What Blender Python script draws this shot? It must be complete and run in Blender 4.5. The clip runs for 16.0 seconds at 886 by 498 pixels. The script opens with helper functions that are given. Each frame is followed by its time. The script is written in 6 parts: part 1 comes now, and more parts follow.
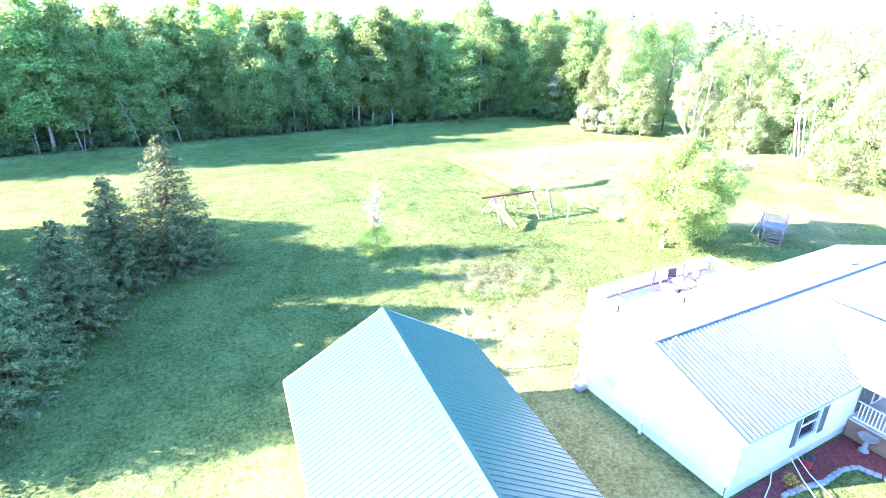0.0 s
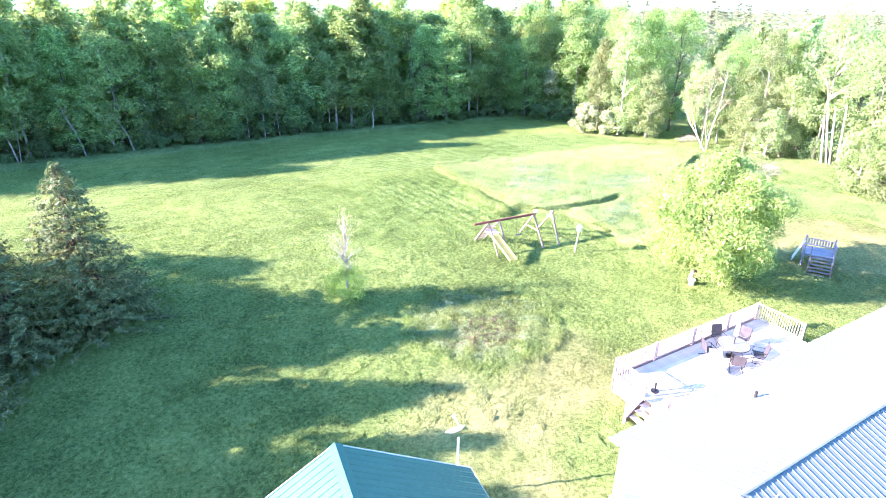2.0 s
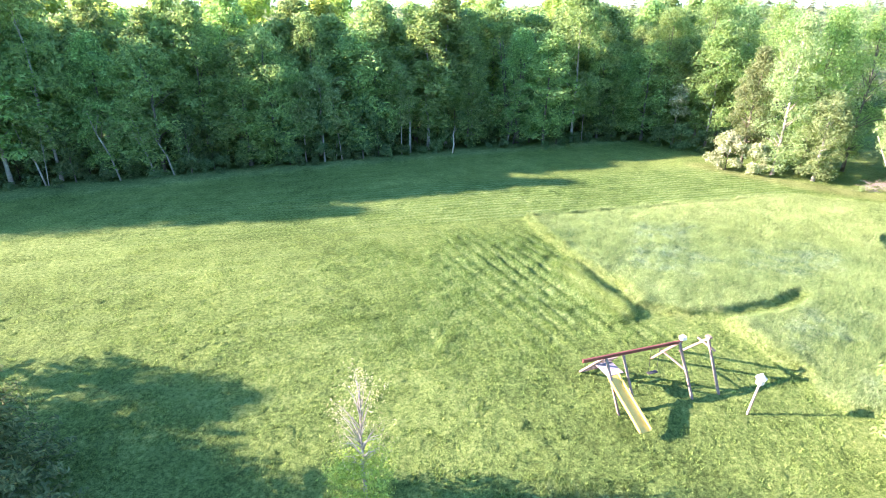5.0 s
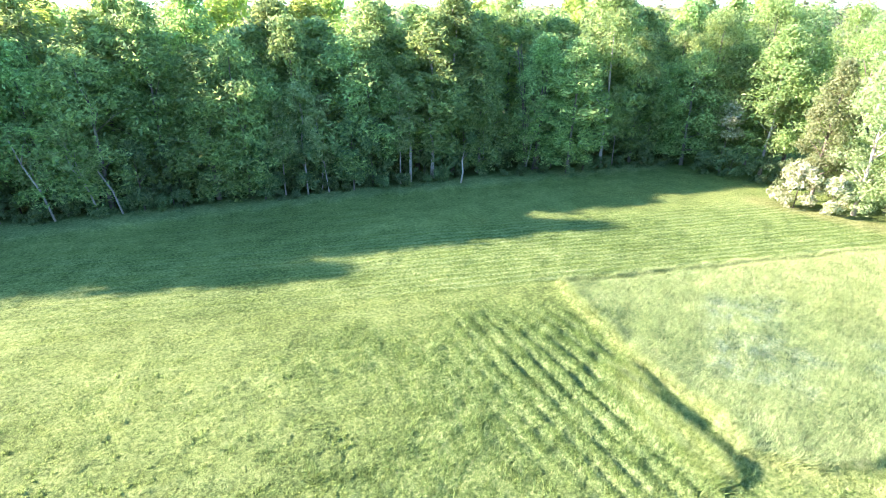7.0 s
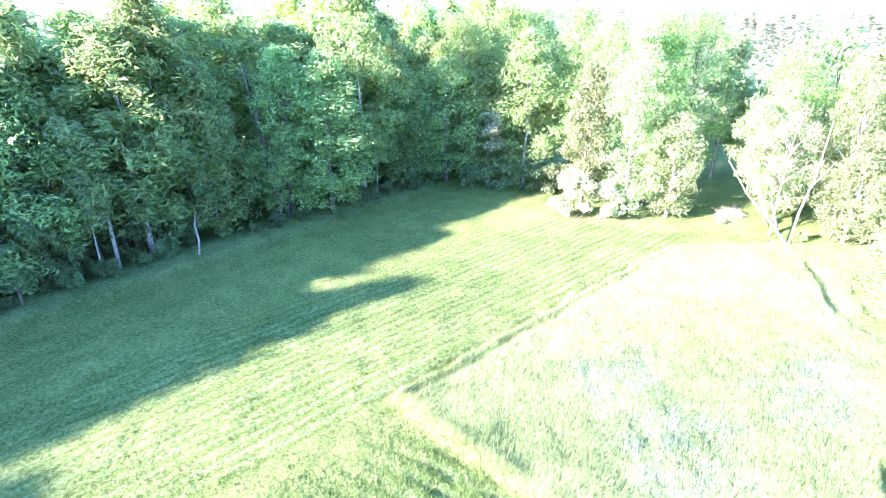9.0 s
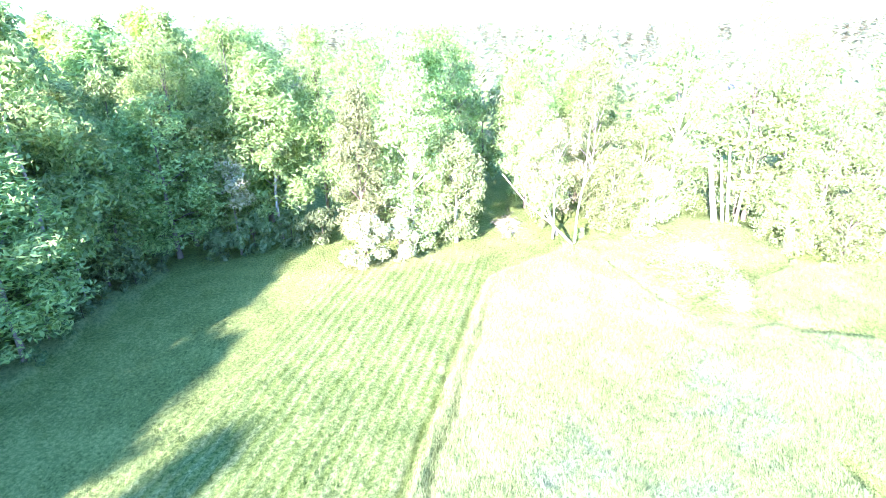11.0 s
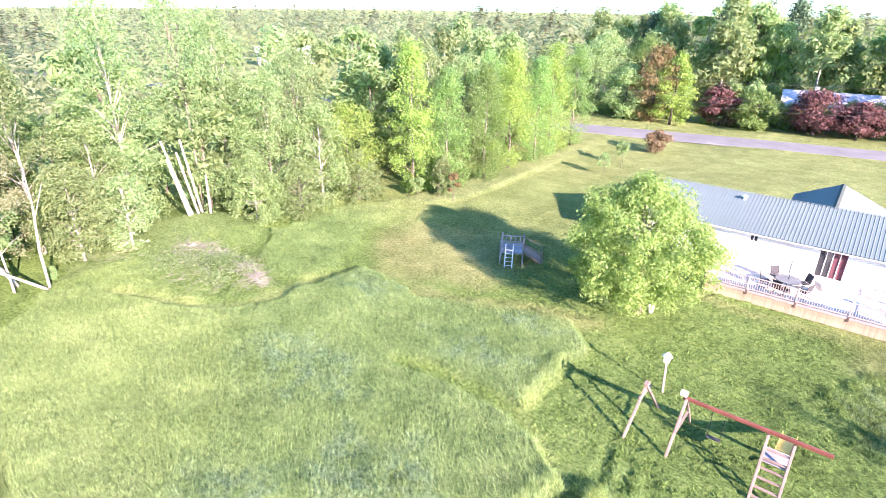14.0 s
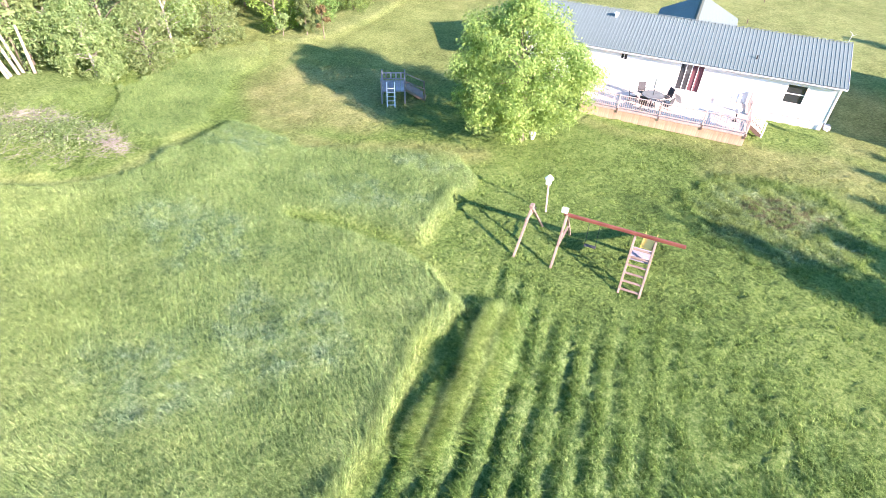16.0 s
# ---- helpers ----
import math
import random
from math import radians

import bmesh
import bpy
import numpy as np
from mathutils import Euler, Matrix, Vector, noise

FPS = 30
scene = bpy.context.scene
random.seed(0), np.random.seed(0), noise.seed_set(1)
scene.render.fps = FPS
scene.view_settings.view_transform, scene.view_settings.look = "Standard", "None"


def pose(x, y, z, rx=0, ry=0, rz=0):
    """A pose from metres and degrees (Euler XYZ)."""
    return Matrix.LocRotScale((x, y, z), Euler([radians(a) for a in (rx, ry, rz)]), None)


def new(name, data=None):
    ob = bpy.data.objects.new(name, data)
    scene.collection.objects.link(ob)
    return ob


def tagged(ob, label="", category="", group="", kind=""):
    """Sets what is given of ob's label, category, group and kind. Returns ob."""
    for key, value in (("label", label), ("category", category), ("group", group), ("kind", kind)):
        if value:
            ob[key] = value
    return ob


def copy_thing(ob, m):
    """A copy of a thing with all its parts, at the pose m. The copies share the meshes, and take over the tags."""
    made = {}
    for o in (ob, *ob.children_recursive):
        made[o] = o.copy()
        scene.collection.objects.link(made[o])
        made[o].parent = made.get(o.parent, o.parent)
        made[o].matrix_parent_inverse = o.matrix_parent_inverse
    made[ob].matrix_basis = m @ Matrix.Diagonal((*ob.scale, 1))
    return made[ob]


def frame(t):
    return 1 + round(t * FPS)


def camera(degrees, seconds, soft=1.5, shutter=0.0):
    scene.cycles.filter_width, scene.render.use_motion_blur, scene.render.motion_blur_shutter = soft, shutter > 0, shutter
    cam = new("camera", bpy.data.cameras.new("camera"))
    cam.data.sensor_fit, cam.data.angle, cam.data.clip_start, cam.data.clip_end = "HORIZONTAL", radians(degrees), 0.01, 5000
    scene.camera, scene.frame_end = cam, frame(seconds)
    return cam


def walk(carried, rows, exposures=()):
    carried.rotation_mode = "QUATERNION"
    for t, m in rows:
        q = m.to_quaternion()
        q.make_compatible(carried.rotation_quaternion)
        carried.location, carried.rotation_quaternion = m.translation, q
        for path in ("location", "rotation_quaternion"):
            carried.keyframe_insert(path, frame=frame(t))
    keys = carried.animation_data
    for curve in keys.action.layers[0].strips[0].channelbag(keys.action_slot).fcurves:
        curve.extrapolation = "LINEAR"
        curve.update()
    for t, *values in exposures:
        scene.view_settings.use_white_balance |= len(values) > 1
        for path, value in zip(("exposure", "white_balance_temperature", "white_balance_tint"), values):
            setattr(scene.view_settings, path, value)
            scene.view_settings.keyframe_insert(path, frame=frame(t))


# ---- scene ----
cam = camera(77.7, 16.0, soft=0.6)
METRES, EYE, TILT, LEAN, TURN = 63.2, 16.1, 0.0, 0.0, -28.3
ROWS = [
    (0, 0.0000, 0.0000, 0.0000, 0.17, -22.82, -0.41),
    (0.5, 0.0012, 0.0259, -0.0000, -0.25, -23.09, -0.33),
    (1, 0.0022, 0.0572, -0.0008, -0.59, -23.32, -0.24),
    (1.5, 0.0035, 0.0925, -0.0010, -0.84, -23.50, -0.19),
    (2, 0.0042, 0.1299, -0.0002, -1.11, -23.64, -0.14),
    (2.5, 0.0050, 0.1685, 0.0003, -1.38, -23.73, -0.09),
    (3, 0.0053, 0.2080, 0.0014, -1.14, -23.84, -0.08),
    (3.5, 0.0057, 0.2486, 0.0019, 1.33, -23.93, -0.08),
    (4, 0.0058, 0.2901, 0.0028, 4.14, -23.98, -0.05),
    (4.5, 0.0045, 0.3326, 0.0036, 5.86, -23.98, -0.00),
    (5, 0.0014, 0.3757, 0.0052, 8.41, -23.97, 0.01),
    (5.2, 0.0002, 0.3929, 0.0058, 9.84, -23.76, 0.01),
    (7.3, -0.0369, 0.5838, 0.0089, 8.25, -24.22, -0.10),
    (7.5, -0.0417, 0.6034, 0.0093, 5.69, -24.20, -0.10),
    (8, -0.0536, 0.6525, 0.0102, -0.73, -24.14, -0.11),
    (8.5, -0.0636, 0.7022, 0.0110, -9.27, -24.05, -0.07),
    (9, -0.0721, 0.7524, 0.0109, -20.72, -23.93, -0.02),
    (9.5, -0.0783, 0.8018, 0.0099, -31.96, -23.79, 0.09),
    (9.7, -0.0808, 0.8216, 0.0095, -35.89, -23.76, 0.13),
    (11.8, -0.0853, 0.9982, 0.0122, -69.54, -23.20, 0.76),
    (12, -0.0853, 1.0042, 0.0122, -74.01, -23.57, 0.29),
    (12.5, -0.0858, 1.0069, 0.0123, -89.02, -24.11, -0.86),
    (13, -0.0833, 1.0088, 0.0127, -103.84, -24.02, -0.69),
    (13.5, -0.0804, 1.0109, 0.0127, -110.23, -23.80, -0.61),
    (14, -0.0783, 1.0128, 0.0128, -113.76, -23.79, -0.68),
    (14.5, -0.0773, 1.0140, 0.0127, -118.84, -23.76, -0.63),
    (15, -0.0772, 1.0147, 0.0120, -123.24, -28.32, -0.68),
    (15.5, -0.0768, 1.0141, 0.0108, -125.56, -36.24, -0.93),
    (16, -0.0767, 1.0132, 0.0103, -126.82, -39.73, -1.26),
]
EXPOSURES = [(0, 3.84, 5390, 42), (1.5, 3.47, 5590, 38), (2.5, 3.32, 5790, 36), (3.5, 2.99, 6040, 30), (5, 2.93, 6190, 29), (7.5, 3.22, 5990, 35), (8.5, 3.53, 5590, 41), (9, 3.83, 5340, 46), (9.5, 3.95, 5290, 48), (12, 3.54, 5410, 44), (12.5, 3.34, 5510, 44), (13, 3.13, 5660, 38), (13.5, 2.86, 5860, 33), (14.5, 2.46, 6010, 29), (15, 2.42, 6060, 25), (15.5, 2.38, 6110, 24), (16, 2.48, 6160, 23)]
walk(cam, [(t, pose(0, 0, EYE, TILT, LEAN, TURN) @ pose(METRES * x, METRES * y, METRES * z, 90 + pitch, roll, yaw)) for t, x, y, z, yaw, pitch, roll in ROWS], EXPOSURES)

# ---- light ----
SUN_AZ, SUN_EL = math.radians(-19.5), math.radians(21.0)   # the way the light travels, and its height
sun_way = Vector((math.cos(SUN_AZ) * math.cos(SUN_EL), math.sin(SUN_AZ) * math.cos(SUN_EL), -math.sin(SUN_EL)))
world = bpy.data.worlds.new("world")
scene.world = world
world.use_nodes = True
sky = world.node_tree.nodes.new("ShaderNodeTexSky")
sky.sky_type = "NISHITA"
sky.sun_disc = False
sky.sun_elevation = SUN_EL
sky.sun_rotation = math.atan2(-sun_way.x, -sun_way.y)
sky.air_density, sky.dust_density, sky.ozone_density = 1.0, 0.6, 1.5
tint = world.node_tree.nodes.new("ShaderNodeMix")       # a deep clear morning sky
tint.data_type, tint.blend_type = "RGBA", "MULTIPLY"
tint.inputs[0].default_value = 1.0
tint.inputs[7].default_value = (0.6, 0.97, 1.06, 1)
world.node_tree.links.new(sky.outputs[0], tint.inputs[6])
world.node_tree.links.new(tint.outputs[2], world.node_tree.nodes["Background"].inputs[0])
world.node_tree.nodes["Background"].inputs[1].default_value = 0.1
sun_data = bpy.data.lights.new("sun", "SUN")
sun_data.energy, sun_data.angle, sun_data.color = 5.0, math.radians(0.6), (1.0, 0.79, 0.63)
sun = new("sun", sun_data)
sun.matrix_world = Matrix.Translation((-60, 30, 60)) @ sun_way.to_track_quat("-Z", "Y").to_matrix().to_4x4()


# ---- geometry helpers ----
class Geo:
    """Collects vertices and faces of one mesh."""

    def __init__(self):
        self.v, self.f = [], []

    def add(self, verts, faces):
        n = len(self.v)
        self.v += [tuple(p) for p in verts]
        self.f += [tuple(i + n for i in face) for face in faces]
        return self

    def box(self, c, s, bevel=0.0, m=None):
        """A box of size s round c; bevel cuts its edges."""
        hx, hy, hz = (a / 2 for a in s)
        b = min(bevel, hx * 0.6, hy * 0.6, hz * 0.6)
        m = m or Matrix.Identity(4)
        if b <= 0:
            vs = [(x, y, z) for z in (-hz, hz) for y in (-hy, hy) for x in (-hx, hx)]
            fs = [(0, 2, 3, 1), (4, 5, 7, 6), (0, 1, 5, 4), (2, 6, 7, 3), (0, 4, 6, 2), (1, 3, 7, 5)]
        else:
            vs, at = [], {}
            for k, sz in enumerate((-1, 1)):
                for j, sy in enumerate((-1, 1)):
                    for i, sx in enumerate((-1, 1)):
                        for a in range(3):
                            at[i, j, k, a] = len(vs)
                            p = [sx * (hx - b), sy * (hy - b), sz * (hz - b)]
                            p[a] = (sx * hx, sy * hy, sz * hz)[a]
                            vs.append(tuple(p))
            fs = []
            order = ((0, 0), (1, 0), (1, 1), (0, 1))
            for side in (0, 1):
                fs.append([at[side, j, k, 0] for j, k in order])
                fs.append([at[i, side, k, 1] for i, k in order])
                fs.append([at[i, j, side, 2] for i, j in order])
            for p, q in order:
                fs.append([at[0, p, q, 1], at[1, p, q, 1], at[1, p, q, 2], at[0, p, q, 2]])
                fs.append([at[p, 0, q, 0], at[p, 1, q, 0], at[p, 1, q, 2], at[p, 0, q, 2]])
                fs.append([at[p, q, 0, 0], at[p, q, 1, 0], at[p, q, 1, 1], at[p, q, 0, 1]])
            for i in (0, 1):
                for j in (0, 1):
                    for k in (0, 1):
                        fs.append([at[i, j, k, a] for a in range(3)])
            out = []
            for f in fs:                      # every face looks outwards
                a, d, e = (Vector(vs[n]) for n in f[:3])
                mid = sum((Vector(vs[n]) for n in f), Vector()) / len(f)
                out.append(f if (d - a).cross(e - a).dot(mid) > 0 else f[::-1])
            fs = out
        t = Matrix.Translation(c) @ m
        return self.add([t @ Vector(p) for p in vs], fs)

    def beam(self, a, b, w, h, bevel=0.0, up=(0, 0, 1)):
        """A squared timber from a to b."""
        a, b = Vector(a), Vector(b)
        z = (b - a).normalized()
        x = Vector(up).cross(z)
        x = x.normalized() if x.length > 1e-3 else Vector((1, 0, 0))
        y = z.cross(x)
        m = Matrix((x, y, z)).transposed().to_4x4()
        return self.box((a + b) / 2, (w, h, (b - a).length), bevel, m)

    def tube(self, pts, rad, sides=7, cap=True):
        """A round limb through pts with radii rad."""
        pts = [Vector(p) for p in pts]
        rings, n0 = [], len(self.v)
        for i, p in enumerate(pts):
            d = (pts[min(i + 1, len(pts) - 1)] - pts[max(i - 1, 0)]).normalized()
            x = d.orthogonal().normalized() if i == 0 else (x - d * x.dot(d)).normalized()
            y = d.cross(x)
            r = rad[i] if hasattr(rad, "__len__") else rad
            rings.append([p + (x * math.cos(a) + y * math.sin(a)) * r for a in (k * 2 * math.pi / sides for k in range(sides))])
        vs = [p for ring in rings for p in ring]
        fs = [(i * sides + k, i * sides + (k + 1) % sides, (i + 1) * sides + (k + 1) % sides, (i + 1) * sides + k) for i in range(len(pts) - 1) for k in range(sides)]
        if cap:
            fs += [tuple(range(sides))[::-1], tuple((len(pts) - 1) * sides + k for k in range(sides))]
        return self.add(vs, fs)

    def lathe(self, c, prof, sides=20):
        """A turned body: prof is rows of radius, height."""
        vs = [(c[0] + r * math.cos(k * 2 * math.pi / sides), c[1] + r * math.sin(k * 2 * math.pi / sides), c[2] + z) for r, z in prof for k in range(sides)]
        fs = [(i * sides + k, i * sides + (k + 1) % sides, (i + 1) * sides + (k + 1) % sides, (i + 1) * sides + k) for i in range(len(prof) - 1) for k in range(sides)]
        fs += [tuple(range(sides))[::-1], tuple((len(prof) - 1) * sides + k for k in range(sides))]
        return self.add(vs, fs)

    def mesh(self, name, mat, smooth=False):
        me = bpy.data.meshes.new(name)
        me.from_pydata(self.v, [], self.f)
        me.materials.append(mat)
        if smooth:
            me.polygons.foreach_set("use_smooth", [True] * len(me.polygons))
        me.update()
        return me


def array_mesh(name, verts, faces, mat, smooth=False):
    """A mesh from arrays: verts n x 3, faces m x 3 or m x 4."""
    me = bpy.data.meshes.new(name)
    verts, faces = np.asarray(verts, np.float32), np.asarray(faces, np.int32)
    me.vertices.add(len(verts))
    me.vertices.foreach_set("co", verts.ravel())
    me.loops.add(faces.size)
    me.loops.foreach_set("vertex_index", faces.ravel())
    me.polygons.add(len(faces))
    me.polygons.foreach_set("loop_start", np.arange(len(faces), dtype=np.int32) * faces.shape[1])
    me.polygons.foreach_set("use_smooth", np.full(len(faces), smooth))
    me.materials.append(mat)
    me.update(calc_edges=True)
    return me


def thing(name, label, category, m=None, group="", kind=""):
    """An empty at the base of a thing, which parents its parts."""
    ob = new(name)
    ob.matrix_basis = m or Matrix.Identity(4)
    return tagged(ob, label, category, group, kind)


def part(name, geo, mat, parent, label="", smooth=False):
    """One mesh under a thing or a part."""
    ob = new(name, geo.mesh(name, mat, smooth) if isinstance(geo, Geo) else geo)
    ob.parent = parent
    return tagged(ob, label)


def solid(name, geo, mat, label="", category="", group="", kind="", smooth=False):
    """A thing or a piece of the setting that is one mesh."""
    return tagged(new(name, geo.mesh(name, mat, smooth) if isinstance(geo, Geo) else geo), label, category, group, kind)


# ---- materials ----
class Nodes:
    def __init__(self, name):
        self.mat = bpy.data.materials.new(name)
        self.mat.use_nodes = True
        self.t = self.mat.node_tree
        self.bsdf = self.t.nodes["Principled BSDF"]
        self.out = self.t.nodes["Material Output"]

    def n(self, kind, **values):
        node = self.t.nodes.new(kind)
        for k, v in values.items():
            if k == "op":
                node.operation = v
            elif k == "blend":
                node.blend_type = v
            elif k == "attr":
                node.attribute_name = v
        return node

    def link(self, a, b):
        self.t.links.new(a, b)
        return b

    def noise(self, scale, detail=3.0, rough=0.55, vec=None, stretch=None):
        node = self.n("ShaderNodeTexNoise")
        node.inputs["Scale"].default_value, node.inputs["Detail"].default_value, node.inputs["Roughness"].default_value = scale, detail, rough
        src = vec or self.coord()
        if stretch:
            mp = self.n("ShaderNodeMapping")
            mp.inputs["Scale"].default_value = stretch
            self.link(src, mp.inputs["Vector"])
            src = mp.outputs["Vector"]
        self.link(src, node.inputs["Vector"])
        return node.outputs["Fac"]

    def coord(self):
        return self.n("ShaderNodeTexCoord").outputs["Object"]

    def ramp(self, fac, stops):
        node = self.n("ShaderNodeValToRGB")
        els = node.color_ramp.elements
        while len(els) < len(stops):
            els.new(0.5)
        for e, (p, c) in zip(els, stops):
            e.position, e.color = p, (*c, 1) if len(c) == 3 else c
        self.link(fac, node.inputs["Fac"])
        return node.outputs["Color"]

    def mix(self, fac, a, b, blend="MIX"):
        node = self.n("ShaderNodeMix")
        node.data_type, node.blend_type = "RGBA", blend
        for sock, v in ((node.inputs[0], fac), (node.inputs[6], a), (node.inputs[7], b)):
            if isinstance(v, (int, float)):
                sock.default_value = v
            elif isinstance(v, tuple):
                sock.default_value = (*v, 1)
            else:
                self.link(v, sock)
        return node.outputs[2]

    def math(self, op, a, b=0.0):
        node = self.n("ShaderNodeMath", op=op)
        for sock, v in zip(node.inputs, (a, b)):
            if isinstance(v, (int, float)):
                sock.default_value = v
            else:
                self.link(v, sock)
        return node.outputs[0]

    def bump(self, height, strength, dist):
        node = self.n("ShaderNodeBump")
        node.inputs["Strength"].default_value, node.inputs["Distance"].default_value = strength, dist
        self.link(height, node.inputs["Height"])
        self.link(node.outputs["Normal"], self.bsdf.inputs["Normal"])

    def set(self, color=None, rough=0.6, metal=0.0, spec=0.5):
        if color is not None:
            if isinstance(color, tuple):
                self.bsdf.inputs["Base Color"].default_value = (*color, 1)
            else:
                self.link(color, self.bsdf.inputs["Base Color"])
        self.bsdf.inputs["Metallic"].default_value = metal
        self.bsdf.inputs["Specular IOR Level"].default_value = spec
        if isinstance(rough, (int, float)):
            self.bsdf.inputs["Roughness"].default_value = rough
        else:
            self.link(rough, self.bsdf.inputs["Roughness"])
        return self.mat


def surface(name, c1, c2, rough=0.6, metal=0.0, fine=30.0, coarse=1.5, bump=0.2, stretch=None, random=0.0, spec=0.4):
    """A weathered surface: two scales of variation between two colours, and fine relief."""
    k = Nodes(name)
    a, b = k.noise(coarse, 3.0), k.noise(fine, 4.0, stretch=stretch)
    fac = k.math("ADD", k.math("MULTIPLY", a, 0.6), k.math("MULTIPLY", b, 0.4))
    col = k.ramp(fac, [(0.35, c1), (0.65, c2)])
    if random:
        info = k.n("ShaderNodeObjectInfo")
        col = k.mix(k.math("MULTIPLY", info.outputs["Random"], random), col, tuple(c * 0.45 for c in c1))
    if bump:
        k.bump(b, bump, 0.01)
    return k.set(col, rough, metal, spec)


def foliage(name, dark, light, tip, translucent=0.35, rough=0.55):
    """Leaves that differ from leaf to leaf and from tree to tree, and let some light through."""
    k = Nodes(name)
    isl = k.n("ShaderNodeNewGeometry").outputs["Random Per Island"]
    tree = k.n("ShaderNodeObjectInfo").outputs["Random"]
    patch = k.noise(0.5, 2.0)
    col = k.ramp(k.math("ADD", k.math("MULTIPLY", isl, 0.65), k.math("MULTIPLY", patch, 0.35)), [(0.1, dark), (0.55, light), (0.95, tip)])
    hsv = k.n("ShaderNodeHueSaturation")
    k.link(k.math("ADD", k.math("MULTIPLY", tree, 0.03), 0.482), hsv.inputs["Hue"])
    k.link(k.math("ADD", k.math("MULTIPLY", tree, 0.5), 0.75), hsv.inputs["Value"])
    k.link(col, hsv.inputs["Color"])
    k.set(hsv.outputs["Color"], rough, 0.0, 0.12)
    tr = k.n("ShaderNodeBsdfTranslucent")
    thin = k.mix(1.0, hsv.outputs["Color"], (1.75, 1.7, 1.25), "MULTIPLY")
    k.link(thin, tr.inputs["Color"])
    mx = k.n("ShaderNodeMixShader")
    mx.inputs[0].default_value = translucent
    k.link(k.bsdf.outputs[0], mx.inputs[1])
    k.link(tr.outputs[0], mx.inputs[2])
    k.link(mx.outputs[0], k.out.inputs["Surface"])
    return k.mat


leaf_maple = foliage("leaf_maple", (0.09, 0.155, 0.055), (0.19, 0.29, 0.105), (0.32, 0.42, 0.18), 0.6)
leaf_wood = foliage("leaf_wood", (0.085, 0.15, 0.06), (0.185, 0.295, 0.11), (0.32, 0.44, 0.18), 0.5)
# understorey leaves kept darker: the wood's shade is put into their colour
leaf_under_shade = foliage("leaf_under_shade", (0.06, 0.11, 0.05), (0.125, 0.2, 0.09), (0.22, 0.31, 0.145), 0.45)
leaf_lime = foliage("leaf_lime", (0.135, 0.205, 0.05), (0.245, 0.355, 0.09), (0.37, 0.475, 0.16), 0.5)
leaf_birch = foliage("leaf_birch", (0.12, 0.175, 0.08), (0.205, 0.28, 0.13), (0.33, 0.4, 0.21), 0.5)
leaf_willow = foliage("leaf_willow", (0.12, 0.178, 0.076), (0.205, 0.285, 0.125), (0.33, 0.405, 0.205), 0.5)
leaf_white = foliage("leaf_white", (0.13, 0.18, 0.075), (0.29, 0.34, 0.19), (0.56, 0.56, 0.44), 0.35)
leaf_lawn = foliage("leaf_lawn", (0.095, 0.145, 0.042), (0.192, 0.26, 0.077), (0.32, 0.392, 0.143), 0.45)
leaf_red = foliage("leaf_red", (0.06, 0.03, 0.035), (0.11, 0.052, 0.055), (0.18, 0.095, 0.09), 0.25)
leaf_brown = foliage("leaf_brown", (0.12, 0.1, 0.045), (0.21, 0.17, 0.075), (0.3, 0.25, 0.12), 0.3)
leaf_rust = foliage("leaf_rust", (0.09, 0.065, 0.045), (0.16, 0.11, 0.07), (0.23, 0.165, 0.1), 0.3)
# far leaves and needles are paler and flatter: haze put into their colour
leaf_far_haze = foliage("leaf_far_haze", (0.16, 0.19, 0.11), (0.21, 0.245, 0.145), (0.27, 0.305, 0.185), 0.55)
needles_far_haze = foliage("needles_far_haze", (0.14, 0.16, 0.11), (0.17, 0.19, 0.13), (0.21, 0.23, 0.165), 0.55)
needles = foliage("needles", (0.058, 0.1, 0.04), (0.125, 0.185, 0.075), (0.28, 0.335, 0.155), 0.25, 0.6)
leaf_pale = foliage("leaf_pale", (0.2, 0.22, 0.11), (0.31, 0.335, 0.19), (0.44, 0.46, 0.31), 0.4)
needles_dry = foliage("needles_dry", (0.06, 0.055, 0.032), (0.11, 0.095, 0.055), (0.17, 0.15, 0.09), 0.1, 0.7)
needles_pine = foliage("needles_pine", (0.04, 0.075, 0.045), (0.08, 0.125, 0.07), (0.15, 0.19, 0.11), 0.1, 0.6)
bark_grey = surface("bark_grey", (0.1, 0.085, 0.065), (0.22, 0.19, 0.15), 0.9, fine=14, bump=0.8, stretch=(1, 1, 0.2))
bark_pale = surface("bark_pale", (0.2, 0.18, 0.15), (0.48, 0.45, 0.4), 0.8, fine=9, bump=0.4, stretch=(0.4, 0.4, 2.0))
bark_dark = surface("bark_dark", (0.045, 0.035, 0.028), (0.1, 0.08, 0.06), 0.9, fine=14, bump=0.8, stretch=(1, 1, 0.2))
twig = surface("twig", (0.19, 0.17, 0.15), (0.38, 0.35, 0.31), 0.9, fine=20, bump=0.3)
siding = surface("white_siding", (0.74, 0.74, 0.73), (0.84, 0.84, 0.83), 0.5, fine=6, coarse=0.5, bump=0.03)
skirting = surface("pale_skirting", (0.62, 0.6, 0.62), (0.76, 0.74, 0.76), 0.6, fine=8, coarse=0.7, bump=0.05)
white_paint = surface("white_paint", (0.66, 0.65, 0.66), (0.82, 0.81, 0.81), 0.55, fine=25, coarse=2.0, bump=0.1)
roof_metal = surface("teal_roof_metal", (0.115, 0.148, 0.148), (0.148, 0.188, 0.19), 0.55, 0.0, fine=5, coarse=0.4, bump=0.03, spec=0.12)
roof_trim = surface("teal_trim", (0.06, 0.072, 0.062), (0.09, 0.105, 0.09), 0.75, 0.0, fine=8, bump=0.03, spec=0.1)
